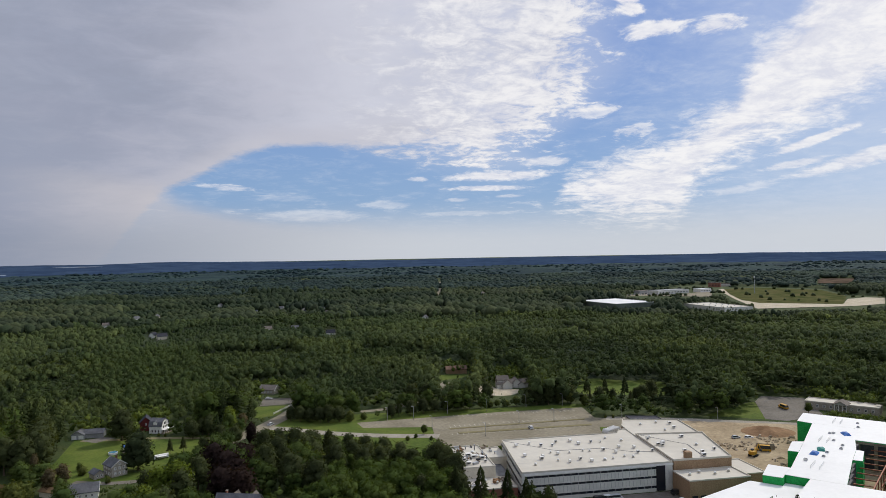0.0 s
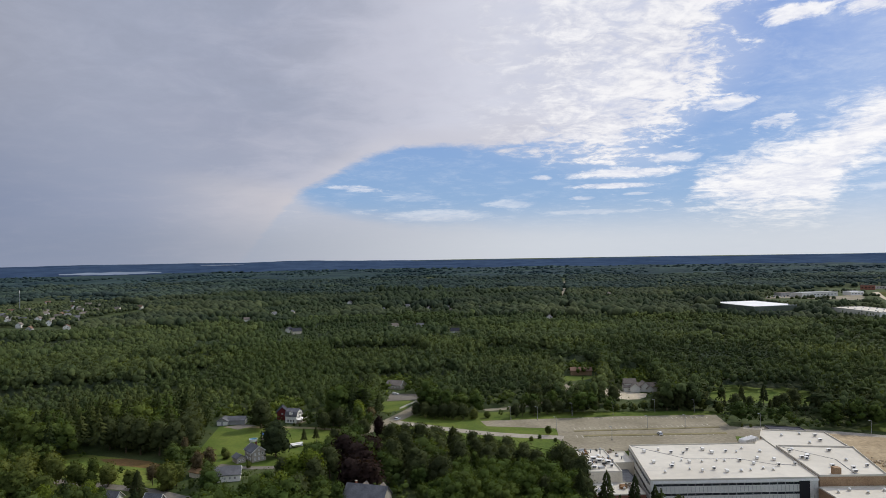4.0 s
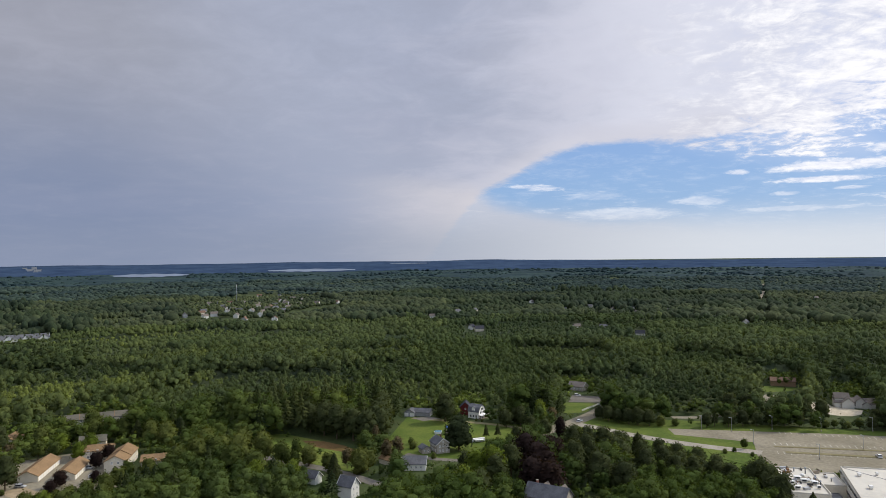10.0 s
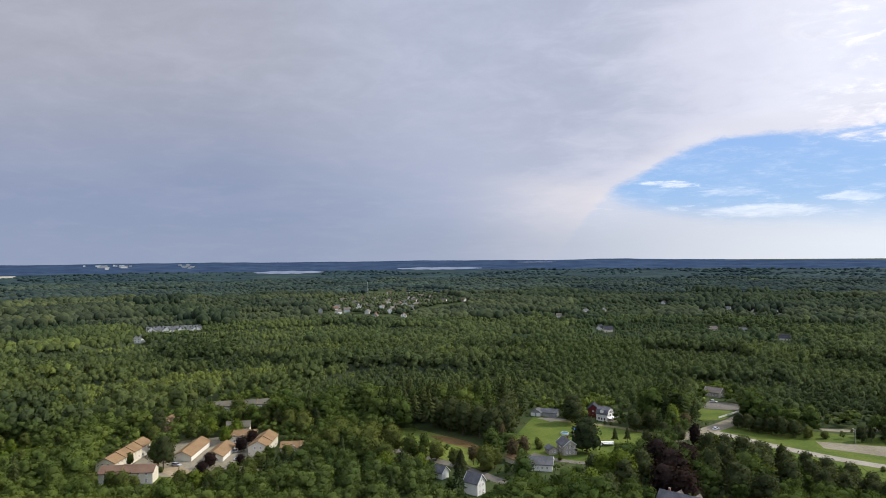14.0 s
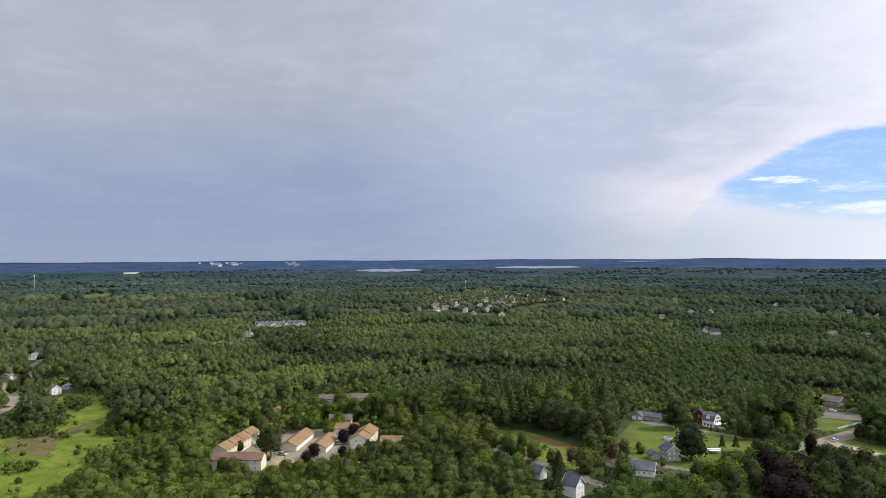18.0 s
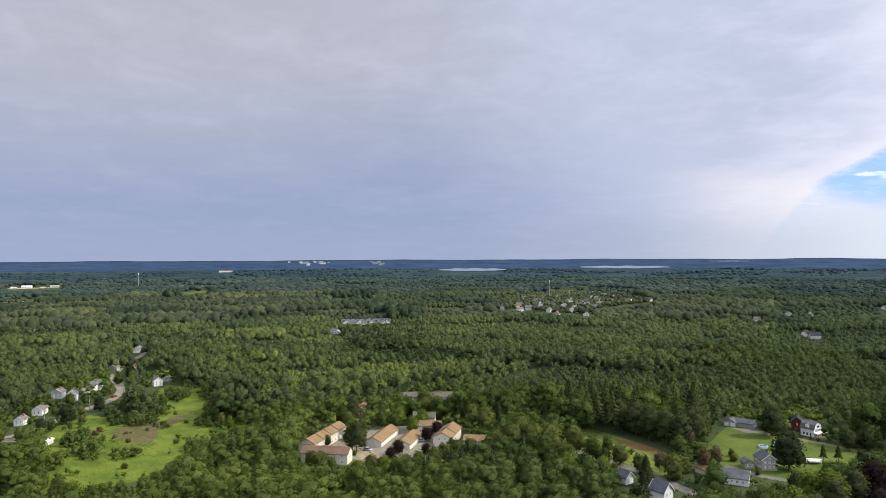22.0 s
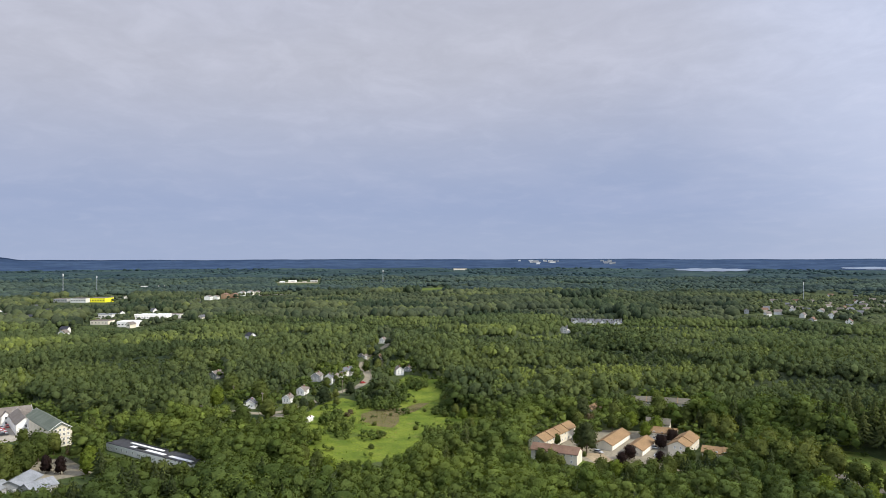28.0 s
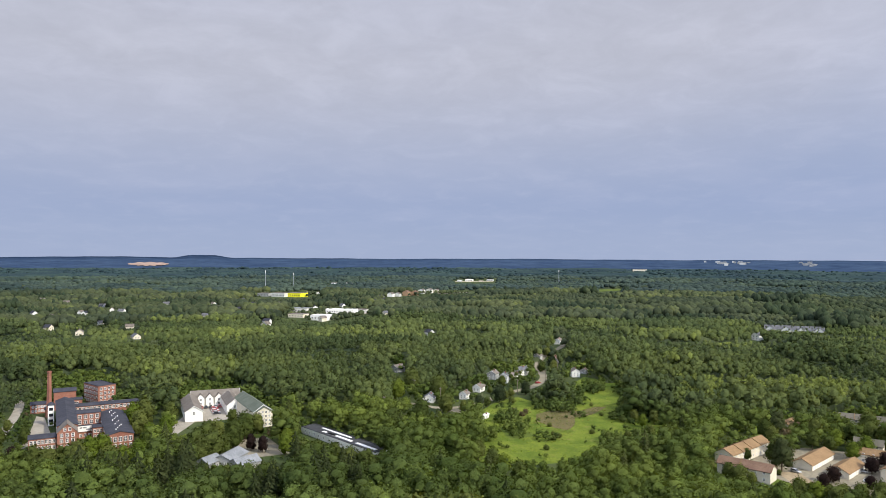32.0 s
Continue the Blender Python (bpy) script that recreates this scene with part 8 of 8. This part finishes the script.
for i in range(4):
    tree_kind(("broad", i), broad_crown(500 + i, 22, 36, 0.056, 1.15, 0.28), M["leaf_t"], "green broadleaf tree with a dense lumpy crown", "tree", 0.24)
    tree_kind(("pine", i), pine_crown(540 + i, 15, 9), M["needle_t"], "dark green pine with ragged whorled branches", "tree", 0.2)
for i in range(3):
    tree_kind(("round", i), broad_crown(600 + i, 30, 34, 0.054, 1.25, 0.2), M["leaf_t"], "large dark green tree with a full round crown", "tree", 0.26)
M["dark_t"] = leaf_material("dark_maple_leaves", (0.024, 0.036, 0.016), (0.040, 0.054, 0.022), thing=True)
# darker copy of the tree leaves, with backlit shade in the colour
M["shaded_leaf_t"] = leaf_material("deep_green_leaves", (0.041, 0.052, 0.020), (0.070, 0.085, 0.031), thing=True, grain=2.6)
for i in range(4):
    tree_kind(("deep", i), broad_crown(620 + i, 24, 48, 0.045, 1.15, 0.22), M["shaded_leaf_t"], "broadleaf tree with shade painted into its deep green crown", "tree", 0.25)
for i in range(2):
    tree_kind(("dark", i), broad_crown(610 + i, 30, 44, 0.05, 1.25, 0.2), M["dark_t"], "very dark green maple with a full round crown", "tree", 0.26)
    tree_kind(("maple", i), broad_crown(560 + i, 26, 40, 0.052, 1.2, 0.22), M["maple_t"], "purple-leaved maple with a round crown", "tree", 0.22)
    tree_kind(("rust", i), broad_crown(570 + i, 18, 30, 0.06, 1.05), M["rust_t"], "thin rusty brown tree with sparse leaves", "tree", 0.2)
    tree_kind(("lime", i), broad_crown(580 + i, 26, 40, 0.052, 1.15, 0.22), M["lime_t"], "bright yellow-green leafy tree", "tree", 0.22)
    tree_kind(("bush", i), broad_crown(590 + i, 14, 34, 0.07, 1.6, 0.15), M["leaf_t"], "low rounded green bush", "bush", 0.2)


def tree(kind, x, y, h, wide=1.0, turn=0.0, variant=0, group=""):
    tm, cm, label, category = TREES[(kind, variant)]
    s = h / 10.0
    ob = thing(category, Matrix.LocRotScale((x, y, 0), Euler((0, 0, turn)), (s * wide, s * wide, s)), label, category, group)
    for nm, me in (("trunk", tm), ("crown", cm)):
        p = new(nm, me)
        p.parent = ob
    return ob


tv = random.Random(77)
for px, py, hh, pine in NEAR:
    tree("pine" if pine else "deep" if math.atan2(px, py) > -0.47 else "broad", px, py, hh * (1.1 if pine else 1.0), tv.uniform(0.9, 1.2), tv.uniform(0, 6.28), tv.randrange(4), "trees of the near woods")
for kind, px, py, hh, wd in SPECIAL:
    # larger trees on backlit bearings take the shade-coloured leaves
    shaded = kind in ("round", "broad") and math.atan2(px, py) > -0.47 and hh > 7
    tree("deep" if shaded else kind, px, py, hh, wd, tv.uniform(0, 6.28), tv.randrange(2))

# ---- lamps, poles, vehicles ----


def lamp_post(x, y, h=9.0, rot=0):
    ob = thing("lamp_post", pose(x, y, 0, 0, 0, rot), "slim grey parking-lot lamp post", "lamp post", "lamp posts of the parking lot")
    part("base", tube(bmesh.new(), (0, 0, 0), (0, 0, 0.7), 0.3, 0.3, 8), M["concrete"], ob)
    part("pole", tube(bmesh.new(), (0, 0, 0.7), (0, 0, h), 0.13, 0.09, 7), M["metal"], ob)
    part("arm", bbox(-0.05, 1.2, -0.05, 0.05, h - 0.15, h - 0.05), M["metal"], ob)
    part("lamp_head", bbox(0.6, 1.5, -0.2, 0.2, h - 0.05, h + 0.12), M["metal"], ob)


for i, (px, py) in enumerate(((0.5, 418), (24, 423), (48.6, 433), (71, 434), (99, 400), (-34, 405), (-19, 406), (40, 392), (60, 396), (20, 366), (-8, 384), (150, 392))):
    lamp_post(px, py, 7.5 if i < 7 else 7.0, 200)


def vehicle(x, y, rot, paint, kind="car"):
    """A car, van or bus: body, cabin glass, wheels with rims."""
    l, w, hb, hc = {"car": (4.5, 1.8, 0.85, 1.45), "van": (5.2, 1.95, 1.1, 1.95), "bus": (7.6, 2.2, 1.2, 2.5), "truck": (7.0, 2.4, 1.2, 2.8)}[kind]
    names = {0: "white", 1: "silver", 2: "black", 3: "red", 4: "blue", 5: "yellow"}
    ob = thing({"car": "car", "van": "van", "bus": "school_bus", "truck": "dump_truck"}[kind], pose(x, y, 0.1, 0, 0, rot),
               {"car": "parked %s car on tarmac", "van": "parked %s van on tarmac", "bus": "parked %s school bus on the lot", "truck": "%s dump truck on the site"}[kind] % names[paint], {"car": "car", "van": "van", "bus": "bus", "truck": "truck"}[kind])
    mat = M["yellow"] if paint == 5 else PAINTS[paint]
    bm = bmesh.new()
    prof = [(-l / 2, 0.3), (l / 2, 0.3), (l / 2, hb * 0.85), (l * 0.28, hb), (-l / 2, hb)] if kind != "bus" else [(-l / 2, 0.4), (l / 2, 0.4), (l / 2, 1.5), (l * 0.38, 1.6), (l * 0.36, hb), (-l / 2, hb)]
    fa, fb = [bm.verts.new((a, -w / 2, b)) for a, b in prof], [bm.verts.new((a, w / 2, b)) for a, b in prof]
    bm.faces.new(fa), bm.faces.new(fb[::-1])
    for i in range(len(prof)):
        j = (i + 1) % len(prof)
        bm.faces.new((fa[i], fb[i], fb[j], fa[j]))
    part("body", bm, mat, ob)
    bm = bmesh.new()
    x0, x1 = (-l * 0.46, l * 0.22) if kind == "car" else (-l * 0.49, l * 0.3)
    lo = [bm.verts.new(p) for p in ((x0, -w * 0.46, hb), (x1, -w * 0.46, hb), (x1, w * 0.46, hb), (x0, w * 0.46, hb))]
    hi = [bm.verts.new(p) for p in ((x0 + 0.4, -w * 0.4, hc - 0.08), (x1 - 0.7 * (kind == "car"), -w * 0.4, hc - 0.08), (x1 - 0.7 * (kind == "car"), w * 0.4, hc - 0.08), (x0 + 0.4, w * 0.4, hc - 0.08))]
    bm.faces.new(hi)
    for i in range(4):
        bm.faces.new((lo[i], lo[(i + 1) % 4], hi[(i + 1) % 4], hi[i]))
    part("cabin_glass", bm, M["glass"], ob)
    part("cabin_roof", bbox(x0 + 0.35, x1 - 0.65 * (kind == "car"), -w * 0.42, w * 0.42, hc - 0.08, hc), mat, ob)
    for wx in (-l * 0.3, l * 0.3):
        for wy in (-w / 2, w / 2):
            t = part("wheel", tube(bmesh.new(), (wx, wy - 0.11, 0.22), (wx, wy + 0.11, 0.22), 0.32, 0.32, 10), M["rubber"], ob)
            part("rim", tube(bmesh.new(), (wx, wy - 0.13, 0.22), (wx, wy + 0.13, 0.22), 0.18, 0.18, 8), M["metal"], t)
    return ob


cv = random.Random(31)
for i in range(30):
    vehicle(384 + (i % 10) * 5.2 + cv.uniform(-1, 1) + (i // 10) * 7, 1478 + (i // 10) * 24 + cv.uniform(-3, 3), 70 + cv.uniform(-6, 6), cv.choice((0, 0, 0, 1, 4)), cv.choice(("van", "car", "truck")) if i % 5 else "van")
vehicle(-509, 141, 120, 3)
vehicle(198, 416, 95, 5, "bus")
for u in (42, 44.5, 49, 56.5, 68, 74, 78.5):
    px, py = school_at(u, -14.5 - cv.uniform(0, 1))
    vehicle(px, py, SR + 90, cv.choice((0, 0, 1, 2, 3)), cv.choice(("car", "car", "van")))
for u in (28, 31, 34.5, 60):
    px, py = school_at(u, -5)
    vehicle(px, py, SR, cv.choice((0, 1, 2)), "van")
for px, py, r in ((45, 380, 100), (150, 352, 20), (144, 353, 15), (-99, 398, 75), (-490, 126, 35), (-118, 470, 0)):
    vehicle(px, py, r, 0 if px != 144 else 1)
for i in range(7):
    vehicle(-451.5 - 0.24 * (i * 2.7 - 10), -83 + 0.97 * (i * 2.7 - 10), 14, cv.randrange(4))
for i in range(6):
    vehicle(-441 - 0.96 * (i * 3 - 8), -77.5 - 0.28 * (i * 3 - 8), 106, cv.randrange(4))
for i in range(3):
    vehicle(-424 - i * 3.4, -84.5 - i * 1.0, 106, cv.randrange(4))
for px, py, r in ((-300, 216, 35), (-283, 226, 35), (-287, 196, 20), (-322, 203, 60), (-325, 208, 60), (-319, 198, 60), (-270, 218, 40), (-262, 218, 60)):
    vehicle(px, py, r, cv.randrange(3))
vehicle(-366, -30, 20, 3)
vehicle(-341, -170, 10, 1)

# poles and wires along the street
pole_at = [(-478, 46), (-446, 60), (-442, 86), (-470, 116), (-506, 146), (-545, 167)]
for i, (px, py) in enumerate(pole_at):
    ob = thing("utility_pole", pose(px, py, 0, 0, 0, 40), "grey wooden utility pole beside the street", "utility pole", "poles along the street")
    part("pole", tube(bmesh.new(), (0, 0, -0.2), (0, 0, 10.5), 0.2, 0.14, 7), M["wood"], ob)
    part("crossarm", bbox(-1.2, 1.2, -0.08, 0.08, 9.6, 9.8), M["wood"], ob)
    for cx in (-1.0, 0.0, 1.0):
        part("insulator", tube(bmesh.new(), (cx, 0, 9.8), (cx, 0, 10.05), 0.07, 0.05, 6), M["panel"], ob)

# construction site
vehicle(147, 330, 160, 5, "truck")
exc = thing("excavator", pose(139, 322, 0.12, 0, 0, 40), "yellow tracked excavator on bare dirt", "excavator")
for sy in (-1, 1):
    part("track", bbox(-1.9, 1.9, sy * 1.3 - 0.3, sy * 1.3 + 0.3, 0, 0.9), M["rubber"], exc)
part("house_body", bbox(-1.8, 1.2, -1.3, 1.3, 1.0, 2.4), M["yellow"], exc)
part("cab", bbox(0.2, 1.5, 0.2, 1.3, 1.0, 3.0), M["glass"], exc)
part("boom", tube(bmesh.new(), (1.0, -0.3, 2.0), (4.6, -0.3, 4.8), 0.32, 0.24, 4), M["yellow"], exc)
part("stick", tube(bmesh.new(), (4.6, -0.3, 4.8), (6.6, -0.3, 2.0), 0.24, 0.16, 4), M["yellow"], exc)
part("bucket", bbox(6.1, 7.1, -0.8, 0.2, 1.1, 2.0), M["dark"], exc)


def heap(x, y, rx, ry, h, mat, label, seed):
    bm = bmesh.new()
    bmesh.ops.create_grid(bm, x_segments=22, y_segments=18, size=1)
    for v in bm.verts:
        e = v.co.xy.length
        n = noise.noise(Vector((v.co.x * 2.5 + seed, v.co.y * 2.5, 0)))
        v.co.z = max(-0.1, (1 - e * 1.05) * h + n * h * 0.4 * max(0, 1 - e))
        v.co.x *= rx
        v.co.y *= ry
    ob = new("soil_mound", finish(bm, "soil_mound", mat, True))
    ob.matrix_basis = pose(x, y, 0.1)
    tagged(ob, label, "dirt heap")


heap(165, 364, 14, 12, 3.2, M["soil"], "broad heap of reddish soil on the site", 1)
heap(150, 345, 6, 9, 1.5, M["dirt"], "low ridge of rubble and dirt", 5)
heap(152, 312, 7, 5, 1.6, M["dirt"], "heap of broken rubble beside the new walls", 8)
rb_rng = random.Random(21)
bm = bmesh.new()
for i in range(260):
    cx, cy, cr = rb_rng.choice(((150, 312, 7), (152, 343, 9), (140, 338, 8), (163, 352, 9), (128, 344, 6), (170, 340, 6)))
    a, r = rb_rng.uniform(0, 6.28), cr * math.sqrt(rb_rng.random())
    s = rb_rng.uniform(0.2, 0.9)
    res = bmesh.ops.create_icosphere(bm, subdivisions=1, radius=s) if i % 3 == 0 else bmesh.ops.create_cube(bm, size=s * 1.3)
    bmesh.ops.transform(bm, matrix=Matrix.LocRotScale((cx + r * math.cos(a), cy + r * math.sin(a), 0.1 + s * 0.3), Euler((rb_rng.uniform(0, 3), rb_rng.uniform(0, 3), rb_rng.uniform(0, 3))), (1, rb_rng.uniform(0.5, 1.6), 0.7)), verts=res["verts"])
tagged(new("rubble", finish(bm, "rubble", material("broken_rubble", (0.34, 0.27, 0.18), (0.46, 0.38, 0.28), 0.4, 0.95, 2.0, island=0.4))), "broken concrete and stone rubble on the bare site", "rubble", kind="stuff")
cont = thing("site_container", pose(121, 362, 0.12, 0, 0, -60), "long pale site trailer behind the school", "trailer")
part("container", bbox(-7, 7, -1.6, 1.6, 0.5, 3.2), M["panel"], cont)
part("container_roof", bbox(-7.1, 7.1, -1.7, 1.7, 3.2, 3.35), M["trim"], cont)
for px in (-5, 5):
    part("wheel", tube(bmesh.new(), (px, -1.5, 0.4), (px, 1.5, 0.4), 0.42, 0.42, 10), M["rubber"], cont)
dump = thing("waste_skip", pose(150, 334, 0.12, 0, 0, 160), "long open brown waste container", "skip")
for a in ((-4, 4, -1.3, -1.15), (-4, 4, 1.15, 1.3), (-4, -3.85, -1.15, 1.15), (3.85, 4, -1.15, 1.15)):
    part("skip_side", bbox(*a, 0, 1.9), M["wood"], dump)
part("skip_floor", bbox(-3.8, 3.8, -1.1, 1.1, 0, 0.5), M["dirt"], dump)
for i in range(6):
    st = thing("greenhouse_tunnel", pose(83 + i * 1.3, 368 + i * 1.3, 0, 0, 0, 35), "white rounded storage tunnel beside the lot", "shed", "white tunnels beside the lot")
    bm = bmesh.new()
    n = 8
    ra = [[bm.verts.new((math.cos(math.pi * k / n) * 1.0, yy, max(0, math.sin(math.pi * k / n)) * 1.9)) for k in range(n + 1)] for yy in (-2.2, 2.2)]
    for k in range(n):
        bm.faces.new((ra[0][k], ra[0][k + 1], ra[1][k + 1], ra[1][k]))
    bm.faces.new(ra[0]), bm.faces.new(ra[1][::-1])
    part("cover", bm, M["trim"], st)
    part("end_door", bbox(-0.5, 0.5, -2.26, -2.21, 0.05, 1.5), M["panel"], st)

# ---- undergrowth on the leftover ground between buildings ----
bpy.context.view_layer.update()
FOOT = {}
for ob in list(scene.objects):
    if ob.type == "MESH" and ob.parent and ob.name.split(".")[0] in ("wall", "row_wing", "hall_wall", "mill_wing", "boiler_house", "stair_tower", "low_link", "store_wing", "brick_wing", "main_wing", "hall_wing", "back_wing", "rear_wing", "gym_wing", "side_wing", "annex_wing", "kitchen_wing", "link_wing", "central_wing", "north_wing", "north_block", "south_wing", "engine_house", "boiler_annex", "pool_wall", "canopy"):
        q = [ob.matrix_world @ Vector(c) for c in ob.bound_box]
        FOOT[ob.name] = [tuple(q[i].xy) for i in (0, 4, 7, 3)]
PLACES = dict(SURFACES)
PLACES.update(FOOT)
WILD = ("meadow", "reed_patch", "rust_field", "pit_slope", "pale_patch", "rust_band")


def over(x, y, polys, skip=()):
    hit = np.zeros(x.shape, bool)
    for k, poly in polys.items():
        if k.startswith(tuple(skip)) if skip else False:
            continue
        xs, ys = [p[0] for p in poly], [p[1] for p in poly]
        near = np.flatnonzero((x > min(xs) - 1) & (x < max(xs) + 1) & (y > min(ys) - 1) & (y < max(ys) + 1))
        if len(near):
            hit[near] |= inside(x[near], y[near], poly)
    return hit


def hides(x, y, h, r, polys, skip=()):
    bad = np.zeros(x.shape, bool)
    d = np.hypot(x, y)
    nx, ny = -y / d, x / d
    top = EYE_Z / (EYE_Z - h)
    for f in (0.0, 0.35, 0.7, 1.0):
        k = 1 + (top - 1) * f
        for s in (-1, 0, 1):
            bad |= over(x * k + nx * s * r, y * k + ny * s * r, polys, skip)
    return bad


x, y, d, rng = scatter(4.2, 230, 640, -122, 40, 41)
k = in_open(x, y)
k = np.flatnonzero(k)[~crowded(x[k], y[k])]
x, y = x[k], y[k]
h = rng.uniform(4.0, 9.0, len(x))
for shrink in (0.6, 0.4, 0.25):
    h = np.where(hides(x, y, h * 0.8, h * 0.3, PLACES), np.maximum(h * shrink, 1.6), h)
k = ~hides(x, y, h * 0.6, h * 0.25, PLACES) & (rng.random(len(x)) < 0.8)
x, y, h = x[k], y[k], h[k]
plant_all("undergrowth", "green bushes and saplings filling gaps between yards", M["leaf"], [broad_crown(700 + i, 3, 10, 0.12, 1.6) for i in range(6)], x, y, 0 * x, h, rng.uniform(0.9, 1.3, len(x)), np.clip(rng.normal(0.5, 0.28, len(x)), 0, 1), 42)

# bushes standing in the wild ground
x, y, d, rng = scatter(3.6, 230, 560, -122, -30, 43)
k = over(x, y, {n: q for n, q in SURFACES.items() if n.startswith(("meadow", "rust_field"))})
x, y = x[k], y[k]
k = (patches(x, y, 24, 31) > 0.88) & ~hides(x, y, np.full(len(x), 2.5), np.full(len(x), 1.0), PLACES, WILD) & (rng.random(len(x)) < 0.75)
x, y = x[k], y[k]
h = rng.uniform(1.2, 3.6, len(x))
plant_all("meadow_bushes", "loose green bushes growing in the wild meadow", M["leaf"], [broad_crown(720 + i, 5, 12, 0.13, 1.7) for i in range(5)], x, y, 0 * x, h, rng.uniform(1.0, 1.4, len(x)), np.clip(rng.normal(0.6, 0.28, len(x)), 0, 1), 44)
# thickets of shrubs along the meadow's edges
THICKETS = [
    [(-475, 128), (-490, 151), (-480, 164), (-424, 145), (-408, 133), (-421, 114)],
    [(-505, 173), (-497, 189), (-472, 178), (-460, 166), (-473, 162)],
    [(-513, 203), (-493, 230), (-446, 217), (-387, 178), (-374, 164), (-389, 156), (-446, 178)],
    [(-353, 131), (-358, 149), (-359, 163), (-303, 143), (-285, 126), (-308, 106), (-322, 111), (-333, 124)],
    [(-410, 88), (-415, 99), (-386, 102), (-353, 92), (-364, 82), (-379, 80)],
    [(-392, 150), (-404, 160), (-388, 166), (-374, 158)],
    [(-530, 218), (-566, 218), (-541, 198), (-505, 187), (-498, 197)],
]
x, y, d, rng = scatter(3.4, 230, 620, -122, -30, 49)
k = over(x, y, {str(n): q for n, q in enumerate(THICKETS)}) & (rng.random(len(x)) < 0.85)
x, y = x[k], y[k]
h = rng.uniform(2.2, 5.5, len(x)) * (0.7 + 0.6 * patches(x, y, 22, 51))
plant_all("meadow_thicket", "dense light green shrubs along the meadow's edges", M["leaf"], [broad_crown(740 + i, 5, 16, 0.10, 1.7, 0.15) for i in range(5)], x, y, 0 * x, h, rng.uniform(0.8, 1.2, len(x)), np.clip(0.35 + 0.6 * patches(x, y, 18, 52) + rng.normal(0, 0.15, len(x)), 0, 1), 50)
# tall grass: tufts over the meadow
x, y, d, rng = scatter(1.5, 300, 540, -100, -60, 45)
k = over(x, y, {n: q for n, q in SURFACES.items() if n.startswith("meadow")}) & (patches(x, y, 13, 33) + rng.uniform(-0.3, 0.3, len(x)) > 0.72)
x, y = x[k], y[k]
tuft = (np.array([[-0.5, 0, 0], [0.5, 0, 0], [0.1, 0.1, 1.0], [0, -0.5, 0], [0, 0.5, 0], [-0.1, 0.05, 0.9]]), np.array([[0, 1, 2], [3, 4, 5]]), np.array([[0.0, -0.2, 1.0]] * 6))
M["tuft"] = leaf_material("meadow_grass_tufts", (0.112, 0.165, 0.022), (0.186, 0.224, 0.036), (0.23, 0.205, 0.07))
plant_all("meadow_grass", "uneven tufts of tall meadow grass", M["tuft"], [tuft], x, y, 0 * x, rng.uniform(0.15, 0.35, len(x)), rng.uniform(2.0, 4.0, len(x)), np.clip(patches(x, y, 30, 34) + rng.normal(0, 0.2, len(x)), 0, 1), 46)

# dry reeds thinning out round the brown patch
x, y, d, rng = scatter(1.3, 330, 470, -82, -64, 53)
reed = next(q for n, q in SURFACES.items() if n.startswith("reed_patch"))
cx, cy = np.mean(np.array(reed), axis=0)
k = np.zeros(len(x), bool)
for grow, share in ((0.95, 0.5), (1.15, 0.4), (1.4, 0.22), (1.75, 0.1)):
    k |= inside(x, y, [(cx + (px - cx) * grow, cy + (py - cy) * grow) for px, py in reed]) & (rng.random(len(x)) < share * (0.4 + 1.2 * patches(x, y, 14, 55)))
x, y = x[k], y[k]
M["dry_reed"] = leaf_material("dry_reed_stalks", (0.125, 0.150, 0.040), (0.190, 0.160, 0.070), (0.23, 0.165, 0.085))
plant_all("dry_reeds", "brown and olive dry reeds standing in the meadow", M["dry_reed"], [tuft], x, y, 0 * x, rng.uniform(0.18, 0.42, len(x)), rng.uniform(2.0, 4.0, len(x)), rng.random(len(x)), 54)

# low growth round the far buildings
x, y, d, rng = scatter(8.5, 640, 1740, -122, 40, 47)
k = in_open(x, y) & ~over(x, y, {n: q for n, q in SURFACES.items() if n.startswith(("pit_road", "pit_heap", "far_road", "factory_lot", "plaza", "glade"))})
k &= ~inside(x, y, OPEN["pit_slope"]) | (rng.random(len(x)) < 0.03)
k &= ~inside(x, y, OPEN["factory"]) | (rng.random(len(x)) < 0.25)
x, y = x[k], y[k]
h = rng.uniform(5, 10, len(x))
k = (rng.random(len(x)) < 0.85) & ~hides(x, y, h * 0.45, h * 0.3, FOOT)
x, y, h = x[k], y[k], h[k]
plant_all("far_undergrowth", "small trees among the far buildings", M["far_leaf"], [dome(760 + i, 2, 6) for i in range(6)], x, y, 0 * x, h, rng.uniform(1.3, 1.9, len(x)), np.clip(rng.normal(0.5, 0.25, len(x)), 0, 1), 48)
